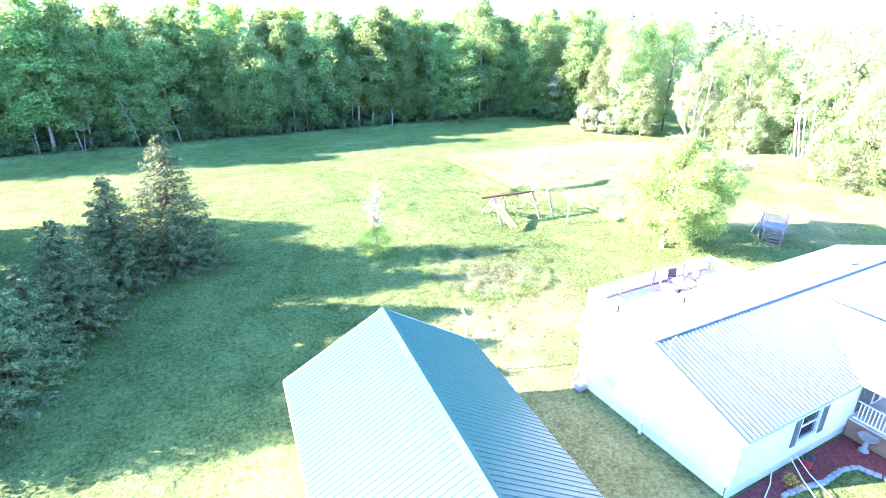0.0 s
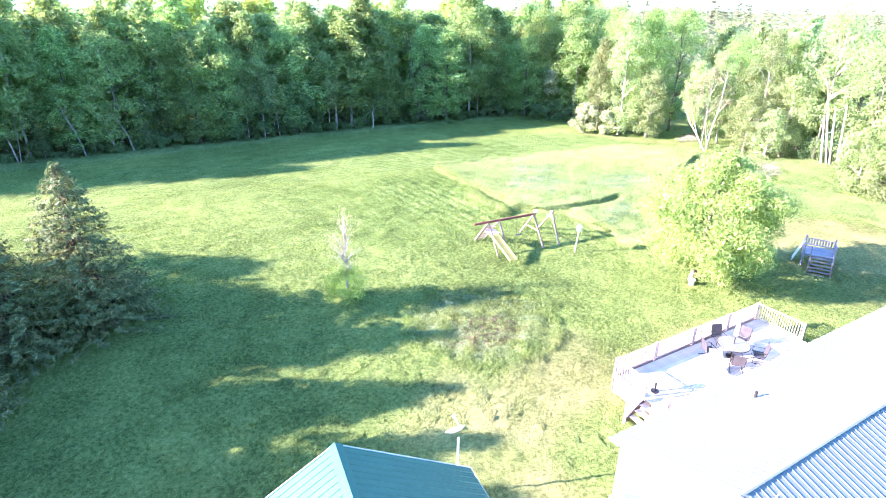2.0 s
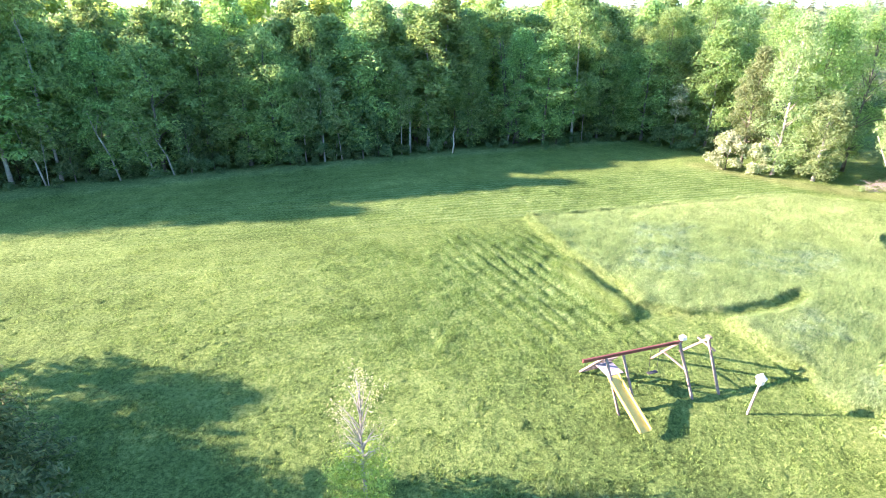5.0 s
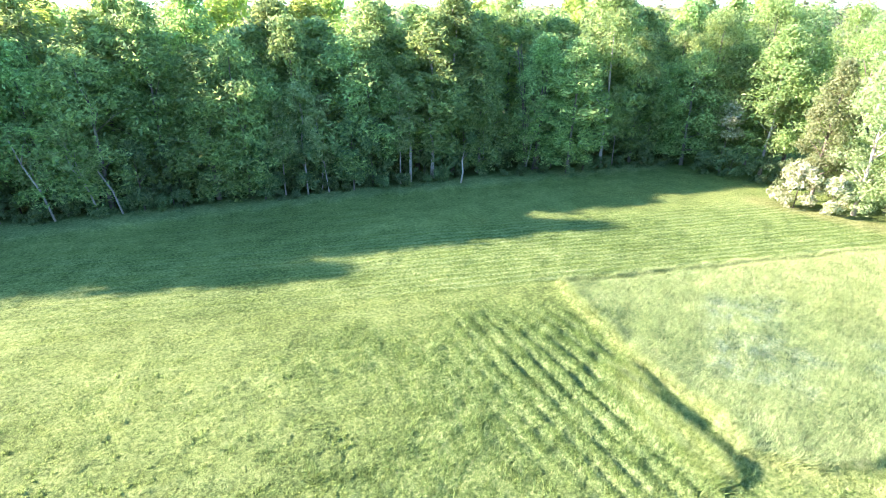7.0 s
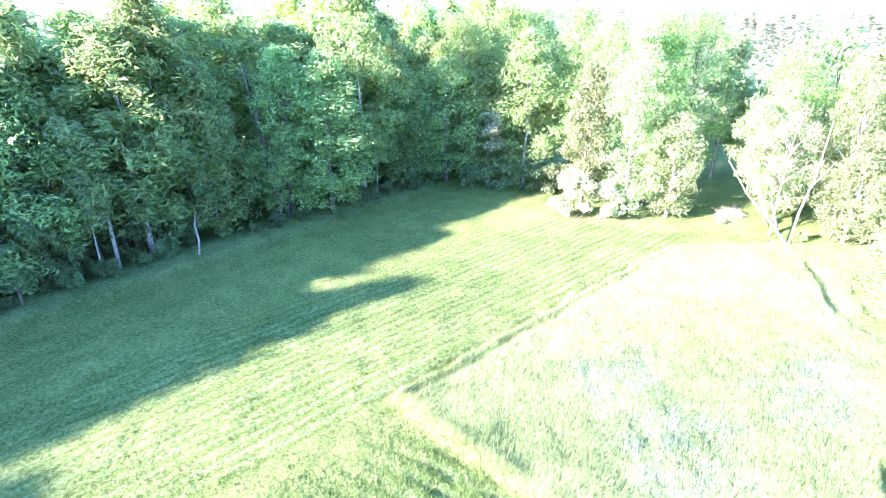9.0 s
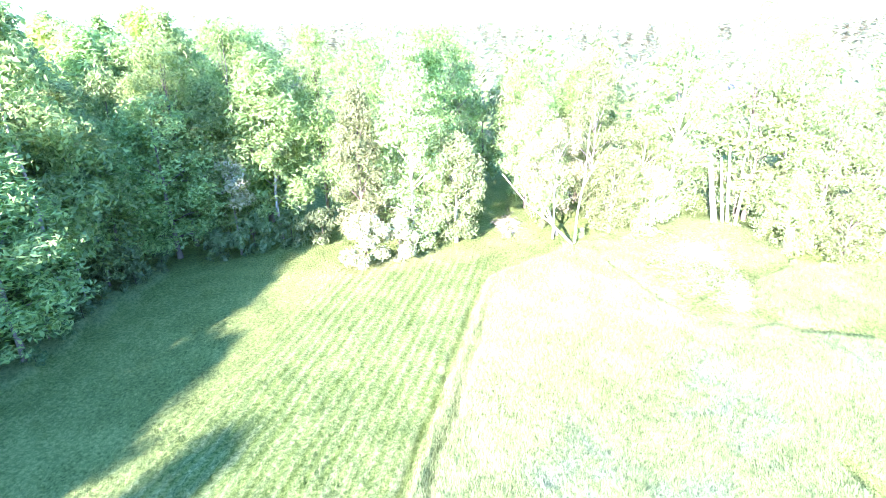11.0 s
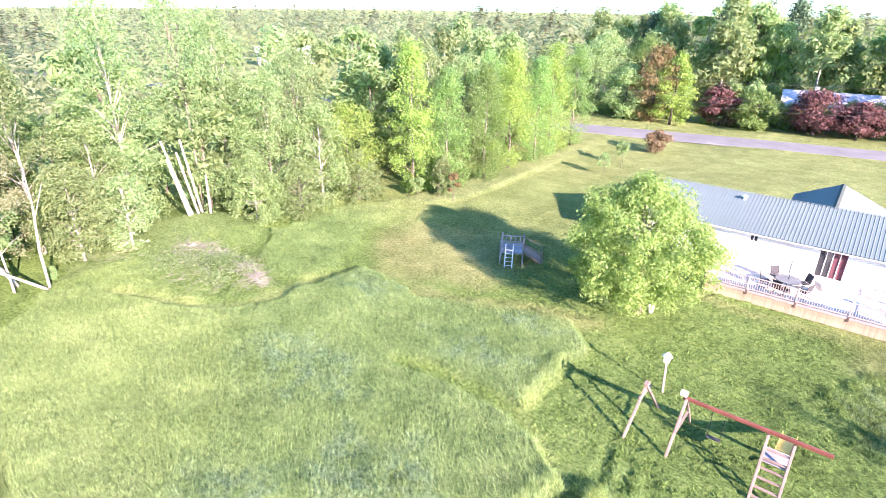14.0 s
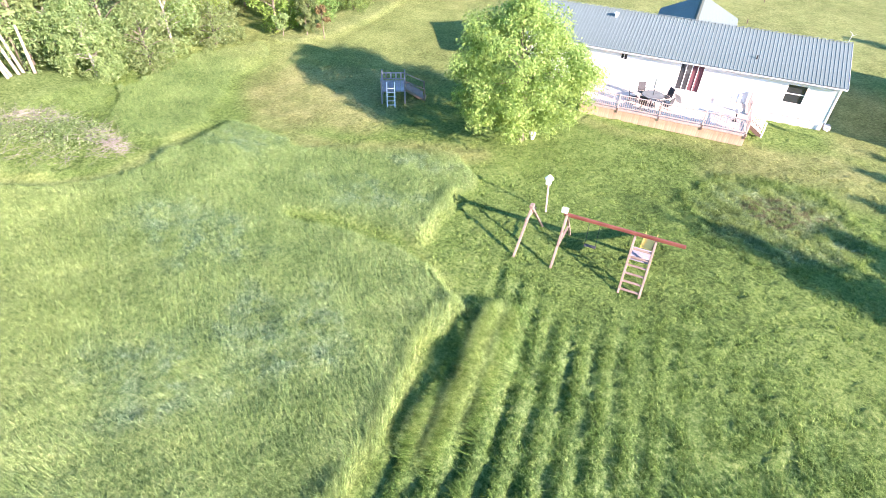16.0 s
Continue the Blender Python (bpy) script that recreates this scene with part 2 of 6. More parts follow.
roof_blue = surface("blue_roof_metal", (0.032, 0.115, 0.08), (0.045, 0.145, 0.1), 0.5, 0.1, fine=5, coarse=0.4, bump=0.03, spec=0.2)
glass_dark = Nodes("window_glass").set((0.03, 0.035, 0.04), 0.08, 0.0, 0.8)
shutter_paint = surface("grey_green_shutter", (0.1, 0.125, 0.115), (0.15, 0.175, 0.16), 0.6, fine=20, bump=0.1)
curtain_red = surface("wine_curtain", (0.1, 0.035, 0.045), (0.17, 0.065, 0.08), 0.85, fine=30, bump=0.3, stretch=(6, 6, 0.3))
deck_wood = surface("pale_deck_wood", (0.5, 0.43, 0.38), (0.66, 0.59, 0.54), 0.75, fine=18, bump=0.3, stretch=(0.15, 1, 1), random=0.3)
skirt_wood = surface("tan_skirt_board", (0.36, 0.25, 0.17), (0.52, 0.38, 0.27), 0.8, fine=16, bump=0.3, stretch=(1, 1, 0.12), random=0.35)
rail_wood = surface("weathered_rail", (0.36, 0.28, 0.262), (0.52, 0.42, 0.395), 0.75, fine=18, bump=0.3, stretch=(1, 1, 0.15), random=0.25)
post_wood = surface("dark_post", (0.09, 0.06, 0.05), (0.16, 0.11, 0.09), 0.8, fine=16, bump=0.3, stretch=(1, 1, 0.15))
beam_red = surface("red_stained_beam", (0.12, 0.035, 0.025), (0.21, 0.075, 0.055), 0.6, fine=14, bump=0.3, stretch=(0.12, 1, 1))
grey_wood = surface("grey_timber", (0.18, 0.13, 0.105), (0.32, 0.245, 0.205), 0.85, fine=18, bump=0.5, stretch=(1, 1, 0.15), random=0.3)
lilac_wood = surface("blue_grey_timber", (0.22, 0.2, 0.23), (0.38, 0.35, 0.39), 0.8, fine=18, bump=0.4, stretch=(1, 1, 0.2), random=0.3)
yellow_plastic = surface("yellow_plastic", (0.48, 0.36, 0.08), (0.58, 0.46, 0.13), 0.4, fine=12, bump=0.03)
black_metal = surface("black_metal", (0.02, 0.02, 0.022), (0.05, 0.05, 0.05), 0.45, 0.4, fine=20, bump=0.05)
black_mesh = surface("dark_sling", (0.03, 0.03, 0.035), (0.07, 0.07, 0.075), 0.8, fine=60, bump=0.2)
table_glass = surface("grey_table_glass", (0.12, 0.13, 0.135), (0.18, 0.19, 0.195), 0.12, fine=4, bump=0.0, spec=0.8)
canvas = surface("pale_canvas", (0.6, 0.58, 0.55), (0.74, 0.72, 0.68), 0.9, fine=50, bump=0.2)
mulch = surface("red_mulch", (0.09, 0.02, 0.018), (0.24, 0.06, 0.05), 0.95, fine=45, coarse=8, bump=1.0)
stone = surface("grey_stone", (0.24, 0.24, 0.23), (0.42, 0.41, 0.39), 0.9, fine=20, bump=0.5, random=0.4)
brown_trim = surface("brown_porch_board", (0.2, 0.1, 0.065), (0.3, 0.16, 0.1), 0.75, fine=16, bump=0.2, stretch=(0.2, 1, 1))
red_plastic = surface("red_plastic", (0.4, 0.03, 0.03), (0.5, 0.05, 0.05), 0.4, fine=10, bump=0.02)
asphalt = surface("grey_asphalt", (0.13, 0.125, 0.128), (0.19, 0.182, 0.185), 0.9, fine=40, coarse=0.4, bump=0.3)
lilac_roof = surface("pale_lilac_roof", (0.36, 0.34, 0.4), (0.5, 0.48, 0.54), 0.7, fine=8, bump=0.1)
grey_siding = surface("far_grey_wall", (0.4, 0.4, 0.42), (0.55, 0.55, 0.57), 0.7, fine=8, bump=0.1)
wire_black = surface("black_wire", (0.02, 0.02, 0.02), (0.05, 0.05, 0.05), 0.6, fine=10, bump=0.0)
flower_yellow = foliage("flower_yellow", (0.1, 0.16, 0.03), (0.5, 0.36, 0.04), (0.7, 0.55, 0.1), 0.2)


def grass_material(name, blades=False):
    """Grass: green and straw patches at several scales; attributes tell hay, tall and worn ground."""
    k = Nodes(name)
    pos = k.n("ShaderNodeNewGeometry").outputs["Position"]
    big, mid, fine, tiny = k.noise(0.1, 3, 0.6, pos), k.noise(0.6, 4, 0.6, pos), k.noise(5.5, 5, 0.75, pos), k.noise(19.0, 3, 0.7, pos)
    f = k.math("ADD", k.math("ADD", k.math("MULTIPLY", big, 0.14), k.math("MULTIPLY", mid, 0.14)), k.math("ADD", k.math("MULTIPLY", fine, 0.46), k.math("MULTIPLY", tiny, 0.26)))
    lawn = k.ramp(f, [(0.42, (0.085, 0.132, 0.036)), (0.51, (0.2, 0.305, 0.083)), (0.59, (0.345, 0.435, 0.145))])
    tall = k.ramp(f, [(0.42, (0.12, 0.195, 0.065)), (0.51, (0.245, 0.35, 0.135)), (0.595, (0.42, 0.505, 0.225))])
    a_tall, a_dry, a_hay, a_reed = (k.n("ShaderNodeAttribute", attr=a).outputs["Fac"] for a in ("tall", "dry", "hay", "reed"))
    a_north, a_hayrow, a_lay = (k.n("ShaderNodeAttribute", attr=a).outputs["Fac"] for a in ("north_row", "hay_row", "lay"))
    xyz = k.n("ShaderNodeSeparateXYZ")
    k.link(pos, xyz.inputs[0])
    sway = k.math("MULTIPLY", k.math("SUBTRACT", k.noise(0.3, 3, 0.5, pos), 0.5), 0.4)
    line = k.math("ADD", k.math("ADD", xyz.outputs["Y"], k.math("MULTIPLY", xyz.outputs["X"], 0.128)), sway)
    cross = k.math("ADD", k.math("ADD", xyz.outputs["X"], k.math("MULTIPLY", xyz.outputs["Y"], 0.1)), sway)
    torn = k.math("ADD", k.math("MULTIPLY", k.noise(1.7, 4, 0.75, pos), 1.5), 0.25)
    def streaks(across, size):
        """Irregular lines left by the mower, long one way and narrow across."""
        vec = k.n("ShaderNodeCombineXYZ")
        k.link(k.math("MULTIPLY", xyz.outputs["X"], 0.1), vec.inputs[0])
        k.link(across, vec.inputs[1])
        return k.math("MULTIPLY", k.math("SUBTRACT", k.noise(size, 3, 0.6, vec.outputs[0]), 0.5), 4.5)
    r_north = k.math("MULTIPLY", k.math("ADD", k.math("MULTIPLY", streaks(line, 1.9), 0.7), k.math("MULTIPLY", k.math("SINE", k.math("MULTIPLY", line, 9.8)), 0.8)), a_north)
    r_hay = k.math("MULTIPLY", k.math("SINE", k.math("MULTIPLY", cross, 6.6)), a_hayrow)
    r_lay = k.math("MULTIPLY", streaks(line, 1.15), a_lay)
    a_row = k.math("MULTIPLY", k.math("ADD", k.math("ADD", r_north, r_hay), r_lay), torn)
    col = k.mix(a_tall, lawn, tall)
    col = k.mix(a_hay, col, k.ramp(f, [(0.43, (0.065, 0.13, 0.032)), (0.515, (0.175, 0.28, 0.08)), (0.6, (0.36, 0.46, 0.18))]))
    reedy = k.ramp(k.noise(1.5, 5, 0.7, pos), [(0.4, (0, 0, 0)), (0.56, (1, 1, 1))])
    col = k.mix(k.math("MULTIPLY", a_reed, reedy), col, k.ramp(f, [(0.43, (0.07, 0.13, 0.07)), (0.51, (0.2, 0.31, 0.17)), (0.585, (0.43, 0.54, 0.34))]))
    col = k.mix(k.math("MULTIPLY", a_dry, k.math("ADD", mid, 0.2)), col, k.ramp(f, [(0.42, (0.21, 0.21, 0.085)), (0.58, (0.47, 0.47, 0.22))]))
    # shade of the wood's floor and the wheel tracks, mixed in as dark green
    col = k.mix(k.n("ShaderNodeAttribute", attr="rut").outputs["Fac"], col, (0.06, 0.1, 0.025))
    soil = k.ramp(k.noise(2.3, 5, 0.75, pos), [(0.45, (0, 0, 0)), (0.58, (1, 1, 1))])
    col = k.mix(k.math("MULTIPLY", k.n("ShaderNodeAttribute", attr="worn").outputs["Fac"], soil), col, k.ramp(f, [(0.43, (0.09, 0.065, 0.04)), (0.58, (0.26, 0.215, 0.145))]))
    # pale straw, and sunlight on the meadow's rim put into the colour
    col = k.mix(k.n("ShaderNodeAttribute", attr="straw").outputs["Fac"], col, k.ramp(f, [(0.43, (0.19, 0.26, 0.07)), (0.58, (0.5, 0.57, 0.24))]))
    tone = k.n("ShaderNodeHueSaturation")          # light on grass laid both ways along the mown rows, put into the tone
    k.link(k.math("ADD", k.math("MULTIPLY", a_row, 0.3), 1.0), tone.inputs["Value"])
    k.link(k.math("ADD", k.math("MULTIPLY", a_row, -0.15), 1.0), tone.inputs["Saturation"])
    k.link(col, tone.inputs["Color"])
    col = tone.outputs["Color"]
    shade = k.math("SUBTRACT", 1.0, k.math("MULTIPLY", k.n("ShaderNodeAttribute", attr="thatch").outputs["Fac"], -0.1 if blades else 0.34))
    base = k.n("ShaderNodeHueSaturation")          # shade between blades painted into the ground; the blades themselves lightened
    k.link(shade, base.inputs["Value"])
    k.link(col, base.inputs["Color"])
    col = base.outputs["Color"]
    if blades:
        isl = k.n("ShaderNodeNewGeometry").outputs["Random Per Island"]
        hsv = k.n("ShaderNodeHueSaturation")
        k.link(k.math("ADD", k.math("MULTIPLY", isl, 0.64), 0.7), hsv.inputs["Value"])
        k.link(col, hsv.inputs["Color"])
        col = hsv.outputs["Color"]
        k.set(col, 0.6, 0.0, 0.1)
        tr = k.n("ShaderNodeBsdfTranslucent")
        k.link(col, tr.inputs["Color"])
        mx = k.n("ShaderNodeMixShader")
        mx.inputs[0].default_value = 0.5
        k.link(k.bsdf.outputs[0], mx.inputs[1])
        k.link(tr.outputs[0], mx.inputs[2])
        k.link(mx.outputs[0], k.out.inputs["Surface"])
        return k.mat
    k.bump(k.math("ADD", k.math("MULTIPLY", a_row, 0.35), k.math("ADD", k.math("MULTIPLY", fine, 1.1), k.math("MULTIPLY", tiny, 0.45))), 1.0, 0.5)
    return k.set(col, 0.9, 0.0, 0.06)


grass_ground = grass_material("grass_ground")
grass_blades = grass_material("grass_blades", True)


# ---- the lie of the land ----
def step(a, b, x):
    t = np.clip((np.asarray(x, float) - a) / (b - a), 0, 1)
    return t * t * (3 - 2 * t)


TALL = [(32.3, 59.4), (58.0, 56.2), (64.0, 50.0), (62.0, 47.0), (58.0, 45.8), (55.1, 45.3), (52.3, 42.0), (52.2, 36.4), (52.4, 33.9), (49.0, 34.3), (45.8, 35.1),
        (43.2, 33.0), (37.9, 31.1), (35.1, 33.3), (35.4, 36.0), (35.1, 40.6), (32.9, 42.2), (31.1, 43.2), (32.4, 45.6), (31.6, 50.0), (32.2, 57.5)]
TALL_EAST = [(53.5, 35.2), (57.8, 28.0), (58.2, 22.5), (60.5, 20.5), (64.0, 26.0), (63.5, 33.0), (59.5, 38.0), (56.0, 39.5), (53.6, 38.5)]


TALL_LANE = [(55.5, -14.0), (56.0, 2.0), (55.8, 10.0), (56.2, 15.0), (58.0, 19.5), (61.5, 20.5), (60.0, 12.0), (59.0, -14.0)]


def edge_distance(poly, x, y):
    """Distance to a polygon's edge, positive inside."""
    x, y = np.asarray(x, float), np.asarray(y, float)
    d, inside = np.full(x.shape, 1e9), np.zeros(x.shape, bool)
    for (ax, ay), (bx, by) in zip(poly, poly[1:] + poly[:1]):
        t = np.clip(((x - ax) * (bx - ax) + (y - ay) * (by - ay)) / ((bx - ax) ** 2 + (by - ay) ** 2), 0, 1)
        d = np.minimum(d, np.hypot(x - ax - t * (bx - ax), y - ay - t * (by - ay)))
        hit = ((ay > y) != (by > y)) & (x < (bx - ax) * (y - ay) / (by - ay + 1e-12) + ax)
        inside ^= hit
    return np.where(inside, d, -d)


def line_distance(pts, x, y):
    d = np.full(np.shape(x), 1e9)
    for (ax, ay), (bx, by) in zip(pts, pts[1:]):
        t = np.clip(((x - ax) * (bx - ax) + (y - ay) * (by - ay)) / ((bx - ax) ** 2 + (by - ay) ** 2), 0, 1)
        d = np.minimum(d, np.hypot(x - ax - t * (bx - ax), y - ay - t * (by - ay)))
    return d


def wave(x, y, s, seed=0.0):
    """Cheap smooth noise, -1 to 1."""
    return (np.sin(x * s + 1.7 * np.sin(y * s * 0.8 + seed) + seed) + np.sin(y * s * 1.13 + 1.5 * np.sin(x * s * 0.9 + 2 * seed) + 2.1 * seed)) / 2


LANE = [(61.0, 47.2), (58.2, 45.7), (55.2, 44.8), (53.6, 43.2), (53.2, 40.6), (53.2, 37.6), (53.0, 35.0), (52.8, 33.2)]   # mown lane round the brushwood
NOTCH = [(31.6, 43.0), (34.0, 41.4), (36.5, 40.8), (40.0, 40.8), (42.0, 41.3)]


KNOLL = [(57.0, 46.0), (64.0, 50.5), (68.0, 47.0), (71.0, 40.0), (70.0, 33.0), (64.0, 33.0), (59.5, 38.0), (56.5, 40.5), (55.5, 44.0)]
WINDROW = [(30.3, 43.3), (30.1, 45.5), (30.2, 47.6), (30.6, 49.6)]
RIM = [(35.6, 35.6), (35.3, 40.6), (33.2, 42.4), (32.0, 43.4), (32.6, 45.6), (31.9, 50.0), (32.4, 57.5), (32.8, 59.2)]


def tallness(x, y):
    wob = 0.25 * wave(x, y, 2.1, 1.0)
    t = np.maximum(step(-0.1, 0.25, edge_distance(TALL, x, y) + wob), 0.8 * step(-0.1, 0.6, edge_distance(TALL_EAST, x, y) + wob))
    t = np.maximum(t, 0.8 * step(-0.1, 0.4, edge_distance(TALL_LANE, x, y) + wob))
    t = np.maximum(t, 0.6 * step(-0.2, 0.8, edge_distance(KNOLL, x, y) + 2 * wob) * step(3.2, 4.0, np.hypot((x - 60.0) / 1.4, y - 41.2) + 2 * wob))
    t = np.maximum(t, 0.7 * step(80.0, 80.6, y + wob * 2 + 0.03 * np.abs(x - 25)) * step(59.0, 57.0, x) * step(90.0, 86.0, y))
    t = t * step(0.5, 0.8, line_distance(LANE, x, y) + wob * 0.4)
    return t * step(0.35, 0.7, line_distance(NOTCH, x, y) + wob * 0.4)


def patch_radius(x, y):
    """The worn round patch of lawn: 1 at its rim."""
    return np.hypot((x - 19.6) / 4.4, (y - 29.9) / 4.3) + 0.07 * wave(x, y, 1.3, 2.0) + 0.04 * wave(x, y, 3.1, 4.0)


def wearing(x, y):
    """Bare brown earth in the middle of the patch."""
    return 0.85 * step(0.62, 0.3, np.hypot((x - 19.3) / 4.4, (y - 28.9) / 3.6) + 0.15 * wave(x, y, 1.7, 3.0))


def reediness(x, y):
    r = 0
    for cx, cy, rx, ry in ((37.8, 48.2, 3.6, 2.7), (45.7, 44.8, 4.2, 2.5), (40.5, 52.0, 3.0, 1.8), (49.5, 36.0, 3.2, 1.6), (39.4, 38.2, 3.2, 1.6), (39.0, 33.3, 2.4, 1.2)):
        r = np.maximum(r, step(1.25, 0.55, np.hypot((x - cx) / rx, (y - cy) / ry) + 0.35 * wave(x, y, 1.6, 3.0)))
    r = 0.95 * r * tallness(x, y) * (0.75 + 0.35 * wave(x, y, 2.7, 1.5))
    return np.maximum(r, 0.75 * step(1.05, 0.75, patch_radius(x, y)) * (0.7 + 0.4 * wave(x, y, 2.4, 0.5)))


def straw_and_sunlit_rim(x, y):
    """Pale bent strands: the windrow and the mown ring by the brush; sunlight painted on the uncut grass's rim."""
    s = 0.35 * step(1.0, 0.1, line_distance(WINDROW, x + 0.35, y) + 0.2 * wave(x, y, 3.0, 1.0))
    # sunlit edge of the uncut grass, painted in as a pale tone
    s = np.maximum(s, 0.3 * step(0.5, 0.1, line_distance(RIM, x, y) + 0.2 * wave(x, y, 2.5, 3.0)))
    s = np.maximum(s, 0.7 * step(1.0, 0.3, line_distance(LANE, x, y) + 0.15 * wave(x, y, 1.9, 2.0)) * step(34.5, 37.0, y))
    return np.maximum(s, 0.24 * step(40.5, 46.0, x + 1.5 * wave(x, y, 0.6, 4.0)) * tallness(x, y) * step(46.0, 52.0, y + 0.6 * x - 26.0))


def haying(x, y):
    """The strip of mown hay in rows."""
    a = step(14.0, 24.0, x + 2.5 * wave(x, y, 0.5) + 1.2 * wave(x, y, 1.6, 1.0)) * step(31.8, 31.0, x) * step(39.5, 47.0, y + 2.0 * wave(x, y, 0.7) + 1.0 * wave(x, y, 1.9, 3.0)) * step(60.0, 53.0, y + 1.6 * wave(x, y, 0.8, 2.0))
    return a


def north_rows(x, y):
    line = y - 59.4 + (x - 32.3) * 0.128
    return step(0.0, 0.5, line) * step(13.0, 9.0, line) * (0.45 * step(-8.0, 6.0, x) + 0.55 * step(16.0, 30.0, x)) * step(66.0, 58.0, x)


def ground_shading(x, y):
    """Painted shade: the wood's dark floor and two wheel tracks along the uncut grass."""
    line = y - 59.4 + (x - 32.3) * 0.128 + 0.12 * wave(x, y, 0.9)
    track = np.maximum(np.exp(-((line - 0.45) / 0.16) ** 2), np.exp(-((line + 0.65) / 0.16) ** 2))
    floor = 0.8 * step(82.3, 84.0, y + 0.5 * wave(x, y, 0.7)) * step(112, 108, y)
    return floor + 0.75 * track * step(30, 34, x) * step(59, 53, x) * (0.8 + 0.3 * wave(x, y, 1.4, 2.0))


def laying(x, y):
    """Faint lines of the mower over the field."""
    return 0.26 * (1 - tallness(x, y)) * step(36, 44, y) * step(82, 78, y) * step(30, 22, x) * (1 - haying(x, y))


def dryness(x, y):
    d = 0.3 * step(1.15, 0.6, patch_radius(x, y))
    d = np.maximum(d, 0.7 * step(1.6, 0.2, line_distance([(36.5, 30.6), (40.5, 31.5), (44.5, 33.5), (47.0, 33.6)], x, y)))
    d = np.maximum(d, 0.5 * step(1.2, 0.1, line_distance([(19.5, 23.0), (26.0, 23.2), (32.0, 23.0)], x, y) + 0.4 * wave(x, y, 1.0)))
    d = np.maximum(d, 0.5 * step(2.2, 0.4, line_distance([(58.5, 67.5), (62.5, 58.5), (66.0, 53.5)], x, y)))
    d = np.maximum(d, 0.75 * step(8.0, 1.0, y))
    d = np.maximum(d, 0.8 * step(1.3, 0.4, np.hypot((x - 18.5) / 8.0, (y - 23.3) / 3.0) + 0.3 * wave(x, y, 0.8, 5.0)))
    d = np.maximum(d, 0.55 * step(38.0, 46.0, x) * step(30.0, 20.0, y))
    d = np.maximum(d, 0.8 * step(1.2, 0.5, np.hypot((x - 14.0) / 3.2, (y - 13.0) / 9.0) + 0.15 * wave(x, y, 0.9, 1.0)))
    d = np.maximum(d, 0.95 * step(1.15, 0.7, np.hypot((x - 50.0) / 7.0, (y - 26.5) / 6.5) + 0.12 * wave(x, y, 0.9, 3.0)) * (1 - tallness(x, y)))
    d = np.maximum(d, 0.6 * step(1.3, 0.2, line_distance([(47.0, 33.4), (51.5, 32.5), (56.3, 27.5), (57.0, 22.5)], x, y) + 0.3 * wave(x, y, 1.1)))
    return d


def land(x, y):
    """Height of the ground."""
    x, y = np.asarray(x, float), np.asarray(y, float)
    north = step(31.0, 41.0, y)
    z = -0.47 * (1 - north) - 0.3 * (1 - north) * step(37.0, 46.0, x)
    z = z + 0.05 * wave(x, y, 0.25) * step(2.0, 14.0, y) + 0.9 * np.exp(-((x - 68.5) ** 2 + (y - 37.0) ** 2) / 14.0)
    near = step(120.0, 60.0, np.hypot(x - 30, y - 40))
    flat = step(0.5, 3.0, np.maximum(np.abs(x - 27.3) - 11.0, np.abs(y - 13.0) - 9.0))
    return z - 0.02 * (1 - near) + flat * 0.02 * wave(x, y, 1.9, 4.0) * near


def relief(x, y):
    """Grass height and mown rows, laid on the land."""
    t = tallness(x, y)
    z = t * (0.36 + 0.05 * wave(x, y, 2.6, 2.0) + 0.06 * wave(x, y, 1.1, 4.0)) - 0.1 * reediness(x, y) * wave(x, y, 3.3, 6.0)
    bend = x + 0.1 * (y - 50) + 0.16 * wave(x, y, 0.45, 1.0)
    torn = np.clip(0.8 + 0.35 * wave(x, y, 1.5, 7.0) + 0.35 * wave(x, y, 0.6, 2.0), 0.1, 1.2) * step(21.0, 27.5, x + wave(x, y, 0.9, 4.0))
    z = z + haying(x, y) * (0.085 + 0.055 * step(24.0, 28.0, x) * step(55.0, 50.0, y)) * (np.sin(bend * 6.6) * torn + 0.4 * wave(x, y, 4.3, 5.0) * (1.2 - torn))
    line = y - 59.4 + (x - 32.3) * 0.128
    z = z + laying(x, y) * 0.35 * np.clip(np.sin(4.6 * line + 1.3 * wave(x, y, 0.35, 2.0)) - 0.35, 0, 1) * np.clip(0.4 + wave(x, y, 0.9, 5.0), 0, 1.2)
    z = z + north_rows(x, y) * 0.03 * wave(x, y, 3.0, 1.0)
    z = z - 0.13 * step(0.4, 0.12, np.abs(np.abs(line + 0.1 + 0.12 * wave(x, y, 0.9)) - 0.55)) * step(30, 34, x) * step(60, 55, x)
    off = x - np.interp(y, [q for _, q in WINDROW], [q for q, _ in WINDROW]) + 0.15 * wave(x, y, 1.9, 3.0)
    z = z + (0.12 + 0.15 * step(49.5, 47.5, y)) * np.exp(-(off / np.where(off < 0, 0.8, 0.35)) ** 2) * (0.8 + 0.3 * wave(x, y, 1.7)) * step(42.4, 43.6, y) * step(52.0, 48.5, y)
    ring = np.abs(patch_radius(x, y) - 1.0)
    z = z + 0.1 * np.exp(-(ring / 0.09) ** 2) * (0.6 + 0.4 * step(18.0, 21.5, x)) + 0.05 * step(1.0, 0.8, patch_radius(x, y)) * wave(x, y, 2.9, 3.0) + 0.03 * dryness(x, y) * wave(x, y, 4.0, 2.0)
    return z


